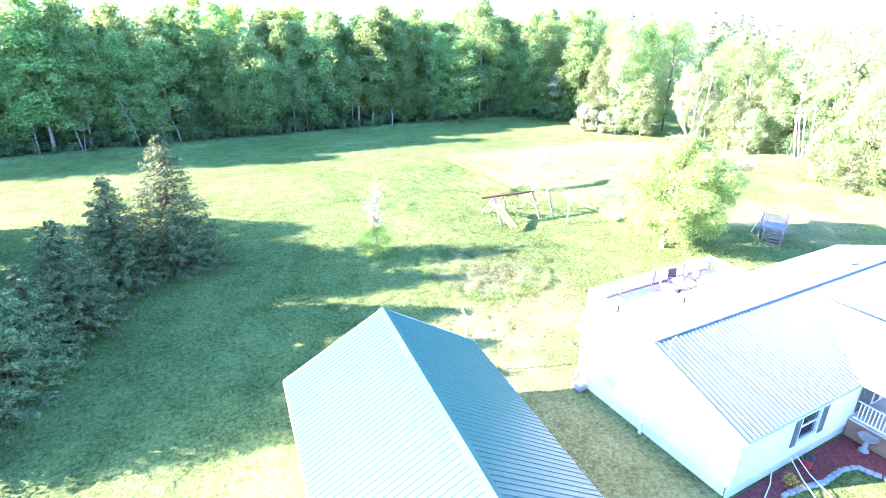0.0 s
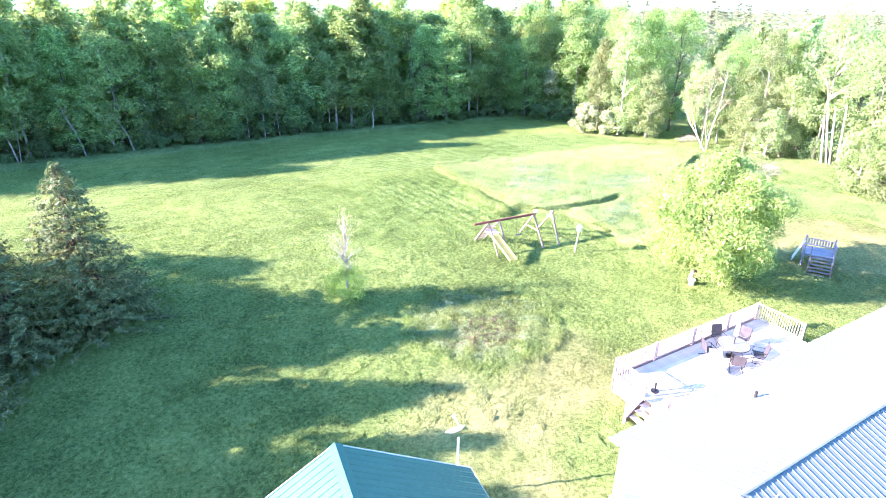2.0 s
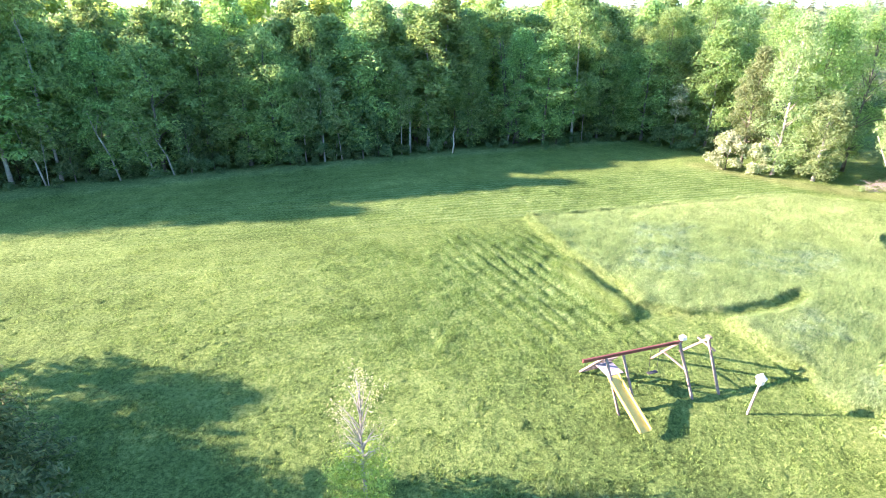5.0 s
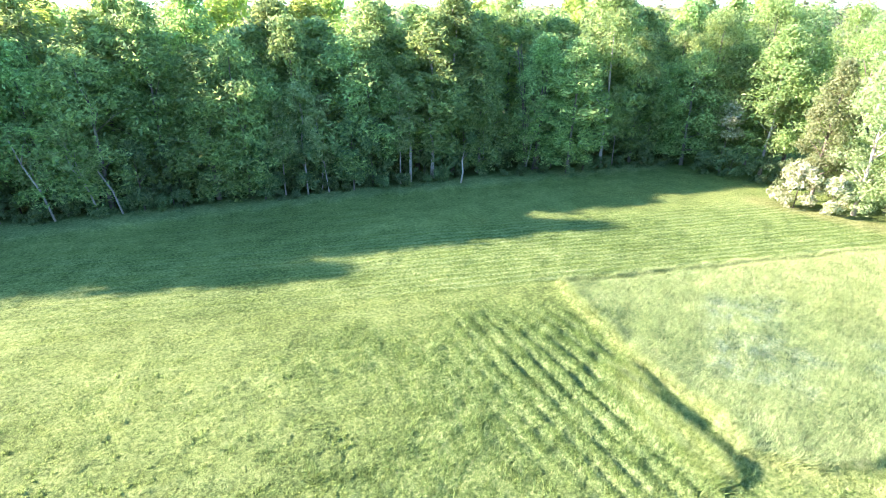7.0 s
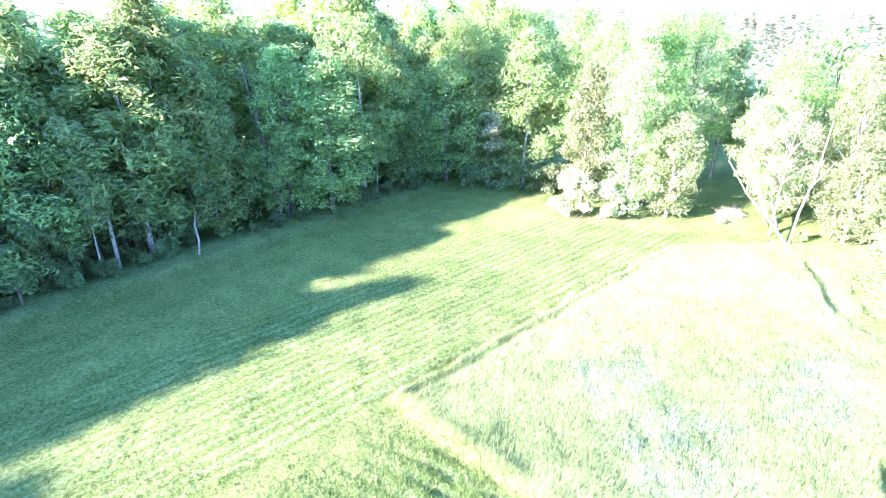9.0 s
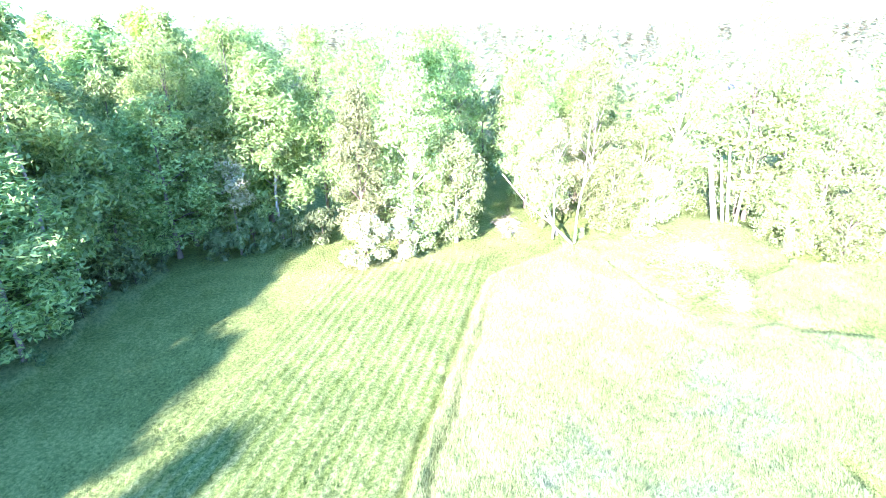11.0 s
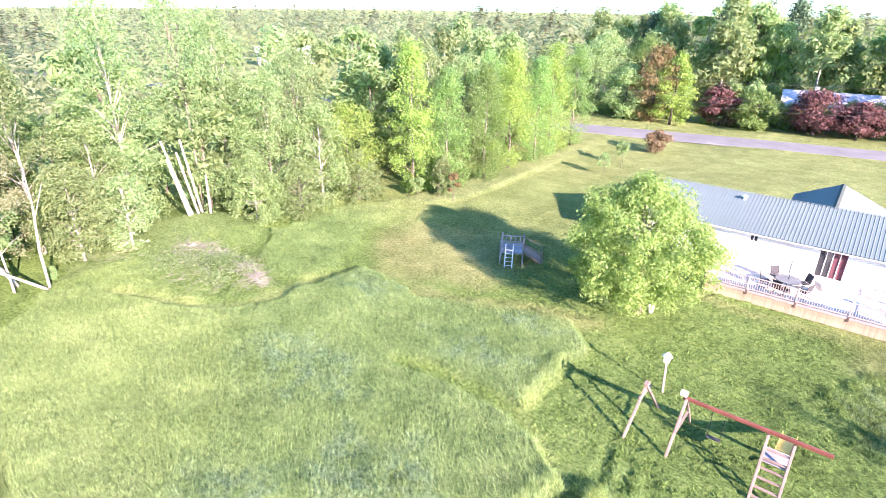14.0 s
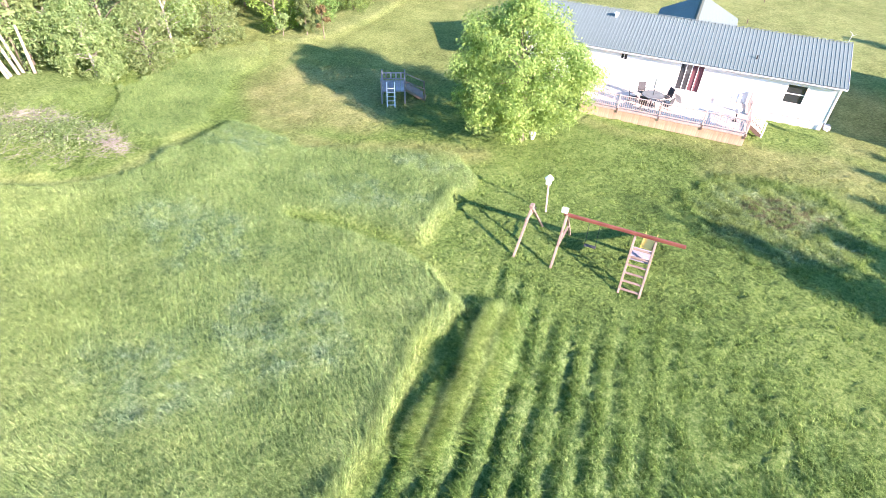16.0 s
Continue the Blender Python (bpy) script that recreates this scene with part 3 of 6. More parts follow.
def gap_shading(x, y):
    """Where grass stands close; the shade between blades is painted into the ground."""
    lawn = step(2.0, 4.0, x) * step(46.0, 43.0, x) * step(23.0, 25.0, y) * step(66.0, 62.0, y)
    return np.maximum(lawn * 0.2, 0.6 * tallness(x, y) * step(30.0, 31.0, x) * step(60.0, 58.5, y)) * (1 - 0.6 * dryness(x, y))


def put_attributes(me, x, y, times=1):
    for name, f in (("tall", tallness), ("dry", dryness), ("hay", lambda a, b: np.maximum(haying(a, b), 0.8 * north_rows(a, b))), ("reed", reediness), ("north_row", lambda a, b: 0.55 * north_rows(a, b)), ("hay_row", lambda a, b: 0.4 * haying(a, b) * step(21.0, 27.0, a)), ("lay", laying), ("rut", ground_shading), ("straw", straw_and_sunlit_rim), ("worn", wearing), ("thatch", gap_shading)):
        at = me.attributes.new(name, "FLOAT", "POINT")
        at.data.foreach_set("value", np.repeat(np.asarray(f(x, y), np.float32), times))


# ---- ground ----
def rough_turf(x, y):
    """The uneven turf, clump by clump."""
    rng = np.random.default_rng(9)
    near = step(-14, -8, x) * step(72, 66, x) * step(14, 19, y) * step(88, 84, y)
    n = rng.normal(0, 1, x.shape)
    return near * n * (0.038 + 0.012 * wave(x, y, 0.9, 1.0)) * (1 - 0.4 * step(54.0, 60.0, y)) * (1 - 0.5 * tallness(x, y))


def spread(lo, hi, stepsize, far):
    mid = list(np.arange(lo, hi, stepsize))
    grow, out = stepsize * 1.35, []
    p = hi
    while p < far:
        out.append(p)
        p += grow
        grow *= 1.28
    low, grow, p = [], stepsize * 1.35, lo - stepsize
    while p > -far:
        low.append(p)
        p -= grow
        grow *= 1.28
    return np.array(low[::-1] + mid + out)


gx, gy = spread(-9.0, 66.0, 0.26, 2600.0), spread(20.0, 84.0, 0.26, 2600.0)
GX, GY = (a.ravel() for a in np.meshgrid(gx, gy))
nx, ny = len(gx), len(gy)
idx = np.arange(nx * ny).reshape(ny, nx)
quads = np.stack([idx[:-1, :-1], idx[:-1, 1:], idx[1:, 1:], idx[1:, :-1]], -1).reshape(-1, 4)
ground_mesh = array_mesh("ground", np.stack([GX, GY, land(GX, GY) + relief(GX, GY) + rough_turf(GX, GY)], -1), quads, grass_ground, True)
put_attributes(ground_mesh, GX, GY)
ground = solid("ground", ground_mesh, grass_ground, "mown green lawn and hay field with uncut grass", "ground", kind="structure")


def zat(x, y):
    return float(land(x, y) + relief(x, y))


# road along the far side of the front lawn
road_geo = Geo()
road_pts = [(-220 + 20 * i, -26.0 + 0.2 * (-220 + 20 * i - 61) - 0.0006 * (-220 + 20 * i - 30) ** 2 * (1 if -220 + 20 * i < 30 else 0)) for i in range(26)]
for (ax, ay), (bx, by) in zip(road_pts, road_pts[1:]):
    n = Vector((-(by - ay), bx - ax, 0)).normalized() * 2.9
    za, zb = float(land(ax, ay)) + 0.1, float(land(bx, by)) + 0.1
    road_geo.add([(ax + n.x, ay + n.y, za), (ax - n.x, ay - n.y, za), (bx - n.x, by - n.y, zb), (bx + n.x, by + n.y, zb)], [(0, 1, 2, 3)])
    for s in (1, -1):
        m = n * 1.14
        road_geo.add([(ax + s * n.x, ay + s * n.y, za), (bx + s * n.x, by + s * n.y, zb), (bx + s * m.x, by + s * m.y, zb - 0.14), (ax + s * m.x, ay + s * m.y, za - 0.14)], [(0, 1, 2, 3) if s < 0 else (3, 2, 1, 0)])
solid("road", road_geo, asphalt, "grey asphalt country road with grass verges", "road", kind="structure")


def scatter_blades(name, n, box, keep, height, width, lean, label, seed, per=3):
    """Tufts of grass blades as one mesh, where keep(x, y) says so."""
    rng = np.random.default_rng(seed)
    x, y = rng.uniform(box[0], box[1], n), rng.uniform(box[2], box[3], n)
    chance = keep(x, y)
    ok = rng.random(n) < chance
    x, y = np.repeat(x[ok], per) + rng.normal(0, 0.07, ok.sum() * per), np.repeat(y[ok], per) + rng.normal(0, 0.07, ok.sum() * per)
    k = len(x)
    a, h = rng.uniform(0, 2 * np.pi, k), height * rng.uniform(0.55, 1.25, k)
    wd = width * rng.uniform(0.7, 1.4, k)
    z = land(x, y) + relief(x, y) - 0.03
    lx, ly = lean(x, y, rng)
    b = np.stack([x, y, z], -1)
    side = np.stack([np.cos(a), np.sin(a), np.zeros(k)], -1) * wd[:, None]
    tip = b + np.stack([lx * h, ly * h, h], -1)
    verts = np.stack([b - side, b + side, tip], 1).reshape(-1, 3)
    me = array_mesh(name, verts, np.arange(3 * k).reshape(-1, 3), grass_blades)
    put_attributes(me, x, y, 3)
    return solid(name, me, grass_blades, label, "grass", kind="stuff")


def loose(x, y, rng):
    return rng.normal(0.1, 0.4, len(x)), rng.normal(0, 0.4, len(x))


def combed(x, y, rng):
    return rng.normal(0.45, 0.6, len(x)), rng.normal(0.2, 0.7, len(x))


def strewn(x, y, rng):
    return 0.3 * wave(x, y, 1.3, 2.0) + rng.normal(1.1, 0.35, len(x)), 0.6 * wave(x, y, 0.9, 5.0) + rng.normal(0.5, 0.5, len(x))


def lodged(x, y, rng):
    """Tall grass bent by wind, patch by patch."""
    return 0.3 + 0.3 * wave(x, y, 0.9, 3.0) + rng.normal(0, 0.4, len(x)), 0.25 * wave(x, y, 0.8, 8.0) + rng.normal(0, 0.4, len(x))


def wisps(x, y):
    """Here and there a handful of longer cut strands."""
    return haying(x, y) * np.clip(2.2 * wave(x, y, 2.9, 1.0) * wave(x, y, 1.3, 6.0) - 0.15, 0, 1)


def outward(x, y, rng):
    return rng.normal(0.4, 0.4, len(x)), 0.5 * wave(x, y, 0.8, 1.0) + rng.normal(-0.4, 0.4, len(x))


scatter_blades("tall_grass", 340000, (30, 65, 20, 60), lambda x, y: tallness(x, y) * (0.8 + 0.2 * wave(x, y, 1.1)), 0.24, 0.0075, lodged, "uncut tall green grass with blue-green reedy patches", 1, 3)
scatter_blades("hay_stubble", 330000, (12, 34, 40, 60), lambda x, y: haying(x, y) * np.clip(0.35 + 0.6 * np.sin((x + 0.1 * (y - 50) + 0.16 * wave(x, y, 0.45, 1.0)) * 6.6) + 0.5 * wave(x, y, 2.3, 4.0), 0.05, 1), 0.13, 0.015, combed, "freshly cut hay lying in pale green rows", 2, 2)
scatter_blades("hay_windrow", 100000, (28.5, 33, 42.5, 54), lambda x, y: np.exp(-(line_distance(WINDROW, x + 0.35, y) / 0.6) ** 2), 0.34, 0.015, strewn, "long heaped windrow of pale cut grass", 3, 3)
scatter_blades("hay_wisps", 60000, (14, 32, 40, 60), wisps, 0.3, 0.013, combed, "loose wisps of pale cut hay on the stubble", 7, 3)
scatter_blades("rim_grass", 110000, (31, 38.5, 31, 60), lambda x, y: np.exp(-(line_distance(RIM, x, y) / 0.3) ** 2) * tallness(x, y), 0.28, 0.013, outward, "pale bent grass along the rim of the uncut meadow", 6, 3)
scatter_blades("lawn_tufts", 130000, (2, 46, 23, 66), lambda x, y: (1 - tallness(x, y)) * np.clip(0.35 + 0.22 * wave(x, y, 1.7, 2.5) + 0.65 * wave(x, y, 8.5, 1.0), 0.06, 1), 0.075, 0.02, loose, "short uneven tufts of mown lawn grass", 4, 4)
scatter_blades("grass_clumps", 60000, (-8, 46, 22, 80), lambda x, y: (1 - tallness(x, y)) * np.clip(0.3 + 0.5 * wave(x, y, 0.7, 3.5) + 0.5 * wave(x, y, 2.3, 1.5), 0.08, 1) * (1 - 0.75 * step(54.0, 60.0, y)), 0.13, 0.03, loose, "coarse clumps of longer grass left by the mower", 8, 6)
scatter_blades("patch_weeds", 60000, (14, 25, 24.5, 35.5), lambda x, y: step(1.12, 0.95, patch_radius(x, y)) * np.clip(0.45 + 0.5 * wave(x, y, 3.1, 2.0) - 0.3 * wearing(x, y), 0.05, 1), 0.17, 0.017, loose, "rank grey-green weeds on a worn patch of lawn", 5, 3)


# ---- trees ----
def leaf_cards(rng, pos, nrm, size, long=1.35):
    """One small leaf at each place, facing nrm."""
    k = len(pos)
    nrm = nrm / np.linalg.norm(nrm, axis=1, keepdims=True)
    a = np.cross(nrm, rng.normal(size=(k, 3)))
    a /= np.linalg.norm(a, axis=1, keepdims=True) + 1e-9
    b = np.cross(nrm, a)
    s = (size * rng.uniform(0.6, 1.4, k))[:, None]
    lift = nrm * s * rng.uniform(0.05, 0.3, (k, 1))
    v = np.stack([pos - a * s * long * 0.5 + b * s * rng.uniform(-0.2, 0.2, (k, 1)), pos + b * s * 0.5 * rng.uniform(0.5, 1.1, (k, 1)) + lift, pos + a * s * long * 0.5], 1)
    return v.reshape(-1, 3)


def leaves_of(verts):
    return np.arange(len(verts)).reshape(-1, 3)


PROFILE = {
    "broad": lambda u: np.clip(np.sin(np.pi * np.clip(u, 0.02, 0.98) ** 0.72), 0, 1) ** 0.5,
    "round": lambda u: np.sin(np.pi * np.clip(u, 0.02, 0.98) ** 0.85) ** 0.55,
    "tall": lambda u: (0.55 + 0.45 * np.sin(np.pi * u)) * np.clip(1.25 * (1 - u), 0, 1) ** 0.45,
    "airy": lambda u: np.sin(np.pi * np.clip(u, 0.03, 0.97) ** 0.8) ** 0.7,
    "ball": lambda u: np.clip(1 - np.abs(2 * u - 0.9) ** 2.6, 0, 1) ** 0.5,
    "cone": lambda u: np.clip(1 - u, 0.03, 1) ** 0.85,
}


def crown_mesh(rng, name, mat, shape, z0, z1, radius, blobs, leaves, size, blob_r=0.32, droop=0.0, sink=0.8):
    """A crown of leafy clumps with gaps between them. Also returns the clumps' centres."""
    u = rng.random(blobs) ** 0.9
    ang = rng.uniform(0, 2 * np.pi, blobs)
    r = radius * PROFILE[shape](u)
    off = r * np.sqrt(rng.uniform(0.1, 1, blobs)) * (1 - blob_r * 0.6)
    c = np.stack([off * np.cos(ang), off * np.sin(ang), z0 + u * (z1 - z0)], -1)
    br = np.clip(radius * blob_r * rng.uniform(0.6, 1.25, blobs), 0.25, None)
    asp = np.stack([rng.uniform(0.8, 1.3, blobs), rng.uniform(0.8, 1.3, blobs), rng.uniform(0.55, 1.0, blobs)], -1)
    leaves = int(leaves * (1.75 if leaves > 1000 else 2.0))
    pick = rng.choice(blobs, leaves, p=br**2 / (br**2).sum())
    out = c / (np.linalg.norm(c[:, :2], axis=1, keepdims=True) + 0.3)
    out[:, 2] = 0.5
    d = rng.normal(size=(leaves, 3)) + 0.45 * out[pick]
    d /= np.linalg.norm(d, axis=1, keepdims=True)
    rr = br[pick] * rng.random(leaves) ** 0.42 * rng.uniform(0.9, 1.25, leaves)
    pos = c[pick] + d * rr[:, None] * asp[pick]
    pos[:, 2] -= droop * rng.random(leaves) * br[pick]
    nrm = d * 0.7 + rng.normal(0, 0.55, (leaves, 3)) + np.array([0, 0, 0.3])
    v = leaf_cards(rng, pos, nrm, size * 0.95)
    return array_mesh(name, v, leaves_of(v), mat), c


def trunk_mesh(rng, name, mat, height, r0, centres, limbs=9, lean=(0.0, 0.0), sides=7):
    """A tapered, slightly crooked trunk with limbs that reach into the crown."""
    g = Geo()
    n = 7
    pts = [Vector((lean[0] * (i / n) * height + rng.normal(0, 0.03) * i * height / 20, lean[1] * (i / n) * height + rng.normal(0, 0.03) * i * height / 20, -0.25 + height * i / n)) for i in range(n + 1)]
    g.tube(pts, [r0 * (1.35 if i == 0 else 1 - 0.85 * i / n) for i in range(n + 1)], sides)
    for c in centres[rng.permutation(len(centres))[:limbs]]:
        c = Vector(c)
        zb = max(0.15 * height, min(c.z * 0.75, height * 0.9))
        i = min(n - 1, int((zb + 0.25) / height * n))
        base = pts[i].lerp(pts[i + 1], ((zb + 0.25) / height * n) % 1)
        mid = base.lerp(c, 0.5) + Vector((0, 0, 0.08 * (c - base).length))
        rb = r0 * (1 - 0.85 * zb / height) * 0.5
        g.tube([base, mid, c], [rb, rb * 0.6, rb * 0.15], 5)
    return g.mesh(name, mat, True)


def make_tree(seed, label, leaf, bark, shape, height, low, radius, blobs, leaves, size, r0, m=None, category="tree", name="tree", group="", blob_r=0.32, droop=0.0, limbs=9, lean=(0.0, 0.0)):
    rng = np.random.default_rng(seed)
    t = thing(name, label, category, m, group)
    crown, c = crown_mesh(rng, "crown", leaf, shape, low, height - radius * blob_r * 0.5, radius, blobs, leaves, size, blob_r, droop)
    if lean != (0.0, 0.0):
        co = np.empty(len(crown.vertices) * 3, np.float32)
        crown.vertices.foreach_get("co", co)
        co = co.reshape(-1, 3)
        co[:, 0] += lean[0] * co[:, 2]
        co[:, 1] += lean[1] * co[:, 2]
        crown.vertices.foreach_set("co", co.ravel())
        c = c + np.stack([lean[0] * c[:, 2], lean[1] * c[:, 2], 0 * c[:, 2]], -1)
    part("trunk", trunk_mesh(rng, "trunk", bark, height * 0.92, r0, c, limbs, lean), bark, t)
    part("crown", crown, leaf, t)
    return t


def make_spruce(seed, label, height, radius, m, group="", fine=1.0):
    """A spruce: whorls of drooping boughs, each a spray of needles; fine sets how small the sprays are."""
    rng = np.random.default_rng(seed)
    t = thing("spruce_tree", label, "spruce tree", m, group)
    pos, nrm, dry_p, dry_n = [], [], [], []
    g = Geo().tube([(0, 0, -0.2), (0, 0, height * 0.5), (0, 0, height * 0.98)], [0.22, 0.13, 0.02], 8)
    levels = int(height * 4.2)
    for i in range(levels):
        u = (i + 0.4) / levels
        z = 0.2 + u * (height - 0.25)
        reach = radius * (1 - u) ** 0.72 * rng.uniform(0.9, 1.1) + 0.1
        for k in range(max(5, int(24 * (1 - u * 0.7)))):
            a = rng.uniform(0, 2 * np.pi)
            r = reach * rng.uniform(0.72, 1.08)
            n = int((12 + 44 * r / radius) * fine)
            s = rng.random(n) ** 0.5
            sag = -0.24 * r * s + 0.22 * r * s**2.4
            side = rng.normal(0, 0.13 * (0.3 + (1 - s) * 1.2) * min(1, r), n)
            p = np.stack([np.cos(a) * s * r - np.sin(a) * side, np.sin(a) * s * r + np.cos(a) * side, z + sag + rng.normal(0, 0.05, n)], -1)
            q = np.stack([np.cos(a) * 0.6 + rng.normal(0, 0.35, n), np.sin(a) * 0.6 + rng.normal(0, 0.35, n), 0.7 + rng.normal(0, 0.3, n)], -1)
            inner = s < 0.38 * (1 - 0.6 * u)
            pos.append(p[~inner]), nrm.append(q[~inner]), dry_p.append(p[inner]), dry_n.append(q[inner])
            if i % 3 == 0 and k % 2 == 0:
                g.tube([(0, 0, z), (np.cos(a) * r * 0.5, np.sin(a) * r * 0.5, z - 0.08 * r), (np.cos(a) * r * 0.9, np.sin(a) * r * 0.9, z - 0.05 * r)], [0.035, 0.025, 0.008], 4)
    v = leaf_cards(rng, np.concatenate(pos), np.concatenate(nrm), 0.155 / math.sqrt(fine), 1.7)
    w = leaf_cards(rng, np.concatenate(dry_p), np.concatenate(dry_n), 0.2 / math.sqrt(fine), 1.7)
    part("trunk", g, bark_dark, t)
    part("crown", array_mesh("crown", v, leaves_of(v), needles), needles, t)
    part("inner_crown", array_mesh("inner_crown", w, leaves_of(w), needles_dry), needles_dry, t, "dry brownish inner boughs")
    return t


def at(x, y, turn=0.0, size=1.0, up=None):
    s = size if hasattr(size, "__len__") else (size, size, size if up is None else up)
    return Matrix.LocRotScale((x, y, float(land(x, y)) - 0.02), Euler((0, 0, turn)), s)


rnd = random.Random(11)


def plant(protos, places, jitter=0.12, wide=1.0):
    """The first places take the prototypes, the rest copies of them."""
    for i, (x, y, s) in enumerate(places):
        k = i % len(protos)
        m = at(x, y, rnd.uniform(0, 6.28), s * wide * rnd.uniform(1 - jitter, 1 + jitter), s * rnd.uniform(1 - jitter, 1 + jitter))
        if i < len(protos):
            protos[k].matrix_basis = m
        else:
            copy_thing(protos[k if rnd.random() < 0.6 else rnd.randrange(len(protos))], m)


# deciduous woods along the north edge of the field
G_N = "trees of the north wood"
wood = [
    make_tree(101, "tall green maple in a dense wood edge", leaf_wood, bark_grey, "tall", 18.5, 1.5, 4.9, 190, 6800, 0.32, 0.2, group=G_N, blob_r=0.22),
    make_tree(102, "broad green maple in a dense wood edge", leaf_wood, bark_grey, "round", 17.5, 1.5, 5.3, 190, 6800, 0.32, 0.22, group=G_N, blob_r=0.22),
    make_tree(103, "slender green ash in a dense wood edge", leaf_wood, bark_grey, "tall", 19.5, 2.5, 4.4, 190, 6800, 0.32, 0.17, group=G_N, blob_r=0.22),
    make_tree(104, "pale green poplar in a dense wood edge", leaf_wood, bark_pale, "tall", 18.5, 3.0, 4.3, 190, 6800, 0.32, 0.15, group=G_N, blob_r=0.22),
    make_tree(105, "bright green maple in a dense wood edge", leaf_wood, bark_grey, "round", 16.5, 1.2, 5.0, 190, 6800, 0.32, 0.19, group=G_N, blob_r=0.22),
]
back = [
    make_tree(106, "tall green tree deep in the wood", leaf_wood, bark_grey, "tall", 18.5, 5.0, 4.2, 70, 1700, 0.56, 0.2, group=G_N, blob_r=0.26),
    make_tree(107, "pale green tree deep in the wood", leaf_wood, bark_grey, "round", 18.0, 5.0, 4.4, 70, 1700, 0.56, 0.2, group=G_N, blob_r=0.26),
    make_tree(108, "yellow-green tree deep in the wood", leaf_lime, bark_grey, "tall", 18.5, 5.0, 4.2, 70, 1700, 0.56, 0.2, group=G_N, blob_r=0.26),
]
middle = [
    make_tree(109, "tall green maple in the second row of the wood", leaf_wood, bark_grey, "tall", 19.0, 3.0, 4.3, 110, 4200, 0.4, 0.2, group=G_N, blob_r=0.24),
    make_tree(110, "pale green ash in the second row of the wood", leaf_wood, bark_grey, "round", 18.5, 3.0, 4.4, 110, 4200, 0.4, 0.2, group=G_N, blob_r=0.24),
]
places, second, deep = [], [], []
for row, (y0, dx, s) in enumerate(((84.2, 4.2, 0.875), (88.5, 4.2, 0.87), (93.0, 4.6, 0.885), (98.0, 5.2, 0.91), (104.5, 6.0, 0.94))):
    x = -44.0 - row * 3
    while x < 78 + row * 6:
        if not (x > 58 and y0 < 88):
            (places, second, deep)[min(row, 2)].append((x + rnd.uniform(-1.2, 1.2), y0 + rnd.uniform(-1.3, 1.3) - (2.5 if x > 45 and row == 0 else 0), s * (1.13 if x < -9 else 1.0)))
        x += dx * rnd.uniform(0.8, 1.2)
places += [(57.5, 82.5, 0.74), (60.5, 80.0, 0.7), (63.0, 77.0, 0.68), (65.0, 73.5, 0.7), (62.0, 84.0, 0.8), (66.0, 80.5, 0.8), (69.0, 76.0, 0.82), (67.5, 86.0, 0.85)]
plant(wood, places, 0.14, 1.12)
plant(middle, second, 0.12, 1.12)
plant(back, deep, 0.1, 1.1)

# young birches and understorey at its foot
G_B = "young trees at the foot of the north wood"
young = [
    make_tree(111, "young grey-green birch with a pale thin trunk", leaf_birch, bark_pale, "airy", 9.8, 3.2, 1.9, 34, 1700, 0.26, 0.065, group=G_B, droop=0.5, limbs=7),
    make_tree(112, "young leaning birch with a pale thin trunk", leaf_birch, bark_pale, "airy", 8.8, 3.6, 1.7, 28, 1300, 0.26, 0.06, group=G_B, droop=0.5, limbs=7, lean=(0.16, 0.0)),
    make_tree(113, "young green maple sapling at the wood edge", leaf_under_shade, bark_grey, "round", 6.5, 0.8, 1.9, 24, 1500, 0.32, 0.08, group=G_B),
]
places = [(19.5, 82.4, 1.1), (21.5, 82.6, 1.0), (23.8, 82.3, 1.12), (17.5, 83.0, 0.95)]
x = -40.0
while x < 57:
    places.append((x + rnd.uniform(-0.8, 0.8), 83.0 + rnd.uniform(-0.8, 0.9) - (1.5 if x > 46 else 0), rnd.uniform(0.8, 1.1)))
    x += rnd.uniform(2.4, 4.2)
plant(young, places)
G_U = "bushes along the wood edge"
bushes = [
    make_tree(121, "low leafy green bush at the wood edge", leaf_under_shade, bark_dark, "round", 2.4, 0.2, 1.5, 16, 700, 0.26, 0.04, category="bush", name="bush", group=G_U, limbs=6),
    make_tree(122, "low grey-green bush at the wood edge", leaf_under_shade, bark_dark, "round", 2.0, 0.15, 1.3, 14, 600, 0.24, 0.04, category="bush", name="bush", group=G_U, limbs=6),
]
places = []
x = -42.0
for x in np.arange(-42.0, 60.0, 2.1):
    places.append((float(x), 84.6 + rnd.uniform(-0.9, 1.2), rnd.uniform(1.0, 1.5)))
x = -42.0
while x < 62:
    places.append((x, 82.3 + rnd.uniform(-0.7, 0.8) - (2.0 if x > 46 else 0), rnd.uniform(0.35, 0.8)))
    x += rnd.uniform(1.3, 2.6)
places += [(60.5, 76.5, 1.1), (62.0, 74.5, 1.1), (63.5, 72.0, 1.0), (64.5, 69.8, 1.0)]
east_places = [(63.5 + rnd.uniform(-1, 2), y, rnd.uniform(0.4, 0.75)) for y in np.arange(20.5, 34.0, 2.2)] + [(67.0 + rnd.uniform(-1, 2), y, rnd.uniform(0.5, 0.8)) for y in np.arange(43.0, 55.0, 2.9)]
plant(bushes, places)
plant([make_tree(123, "low grey-green willow bush by the rough grass", leaf_willow, bark_grey, "round", 2.4, 0.15, 1.5, 20, 900, 0.2, 0.04, category="bush", name="bush", group="bushes along the east side", limbs=8)], east_places)

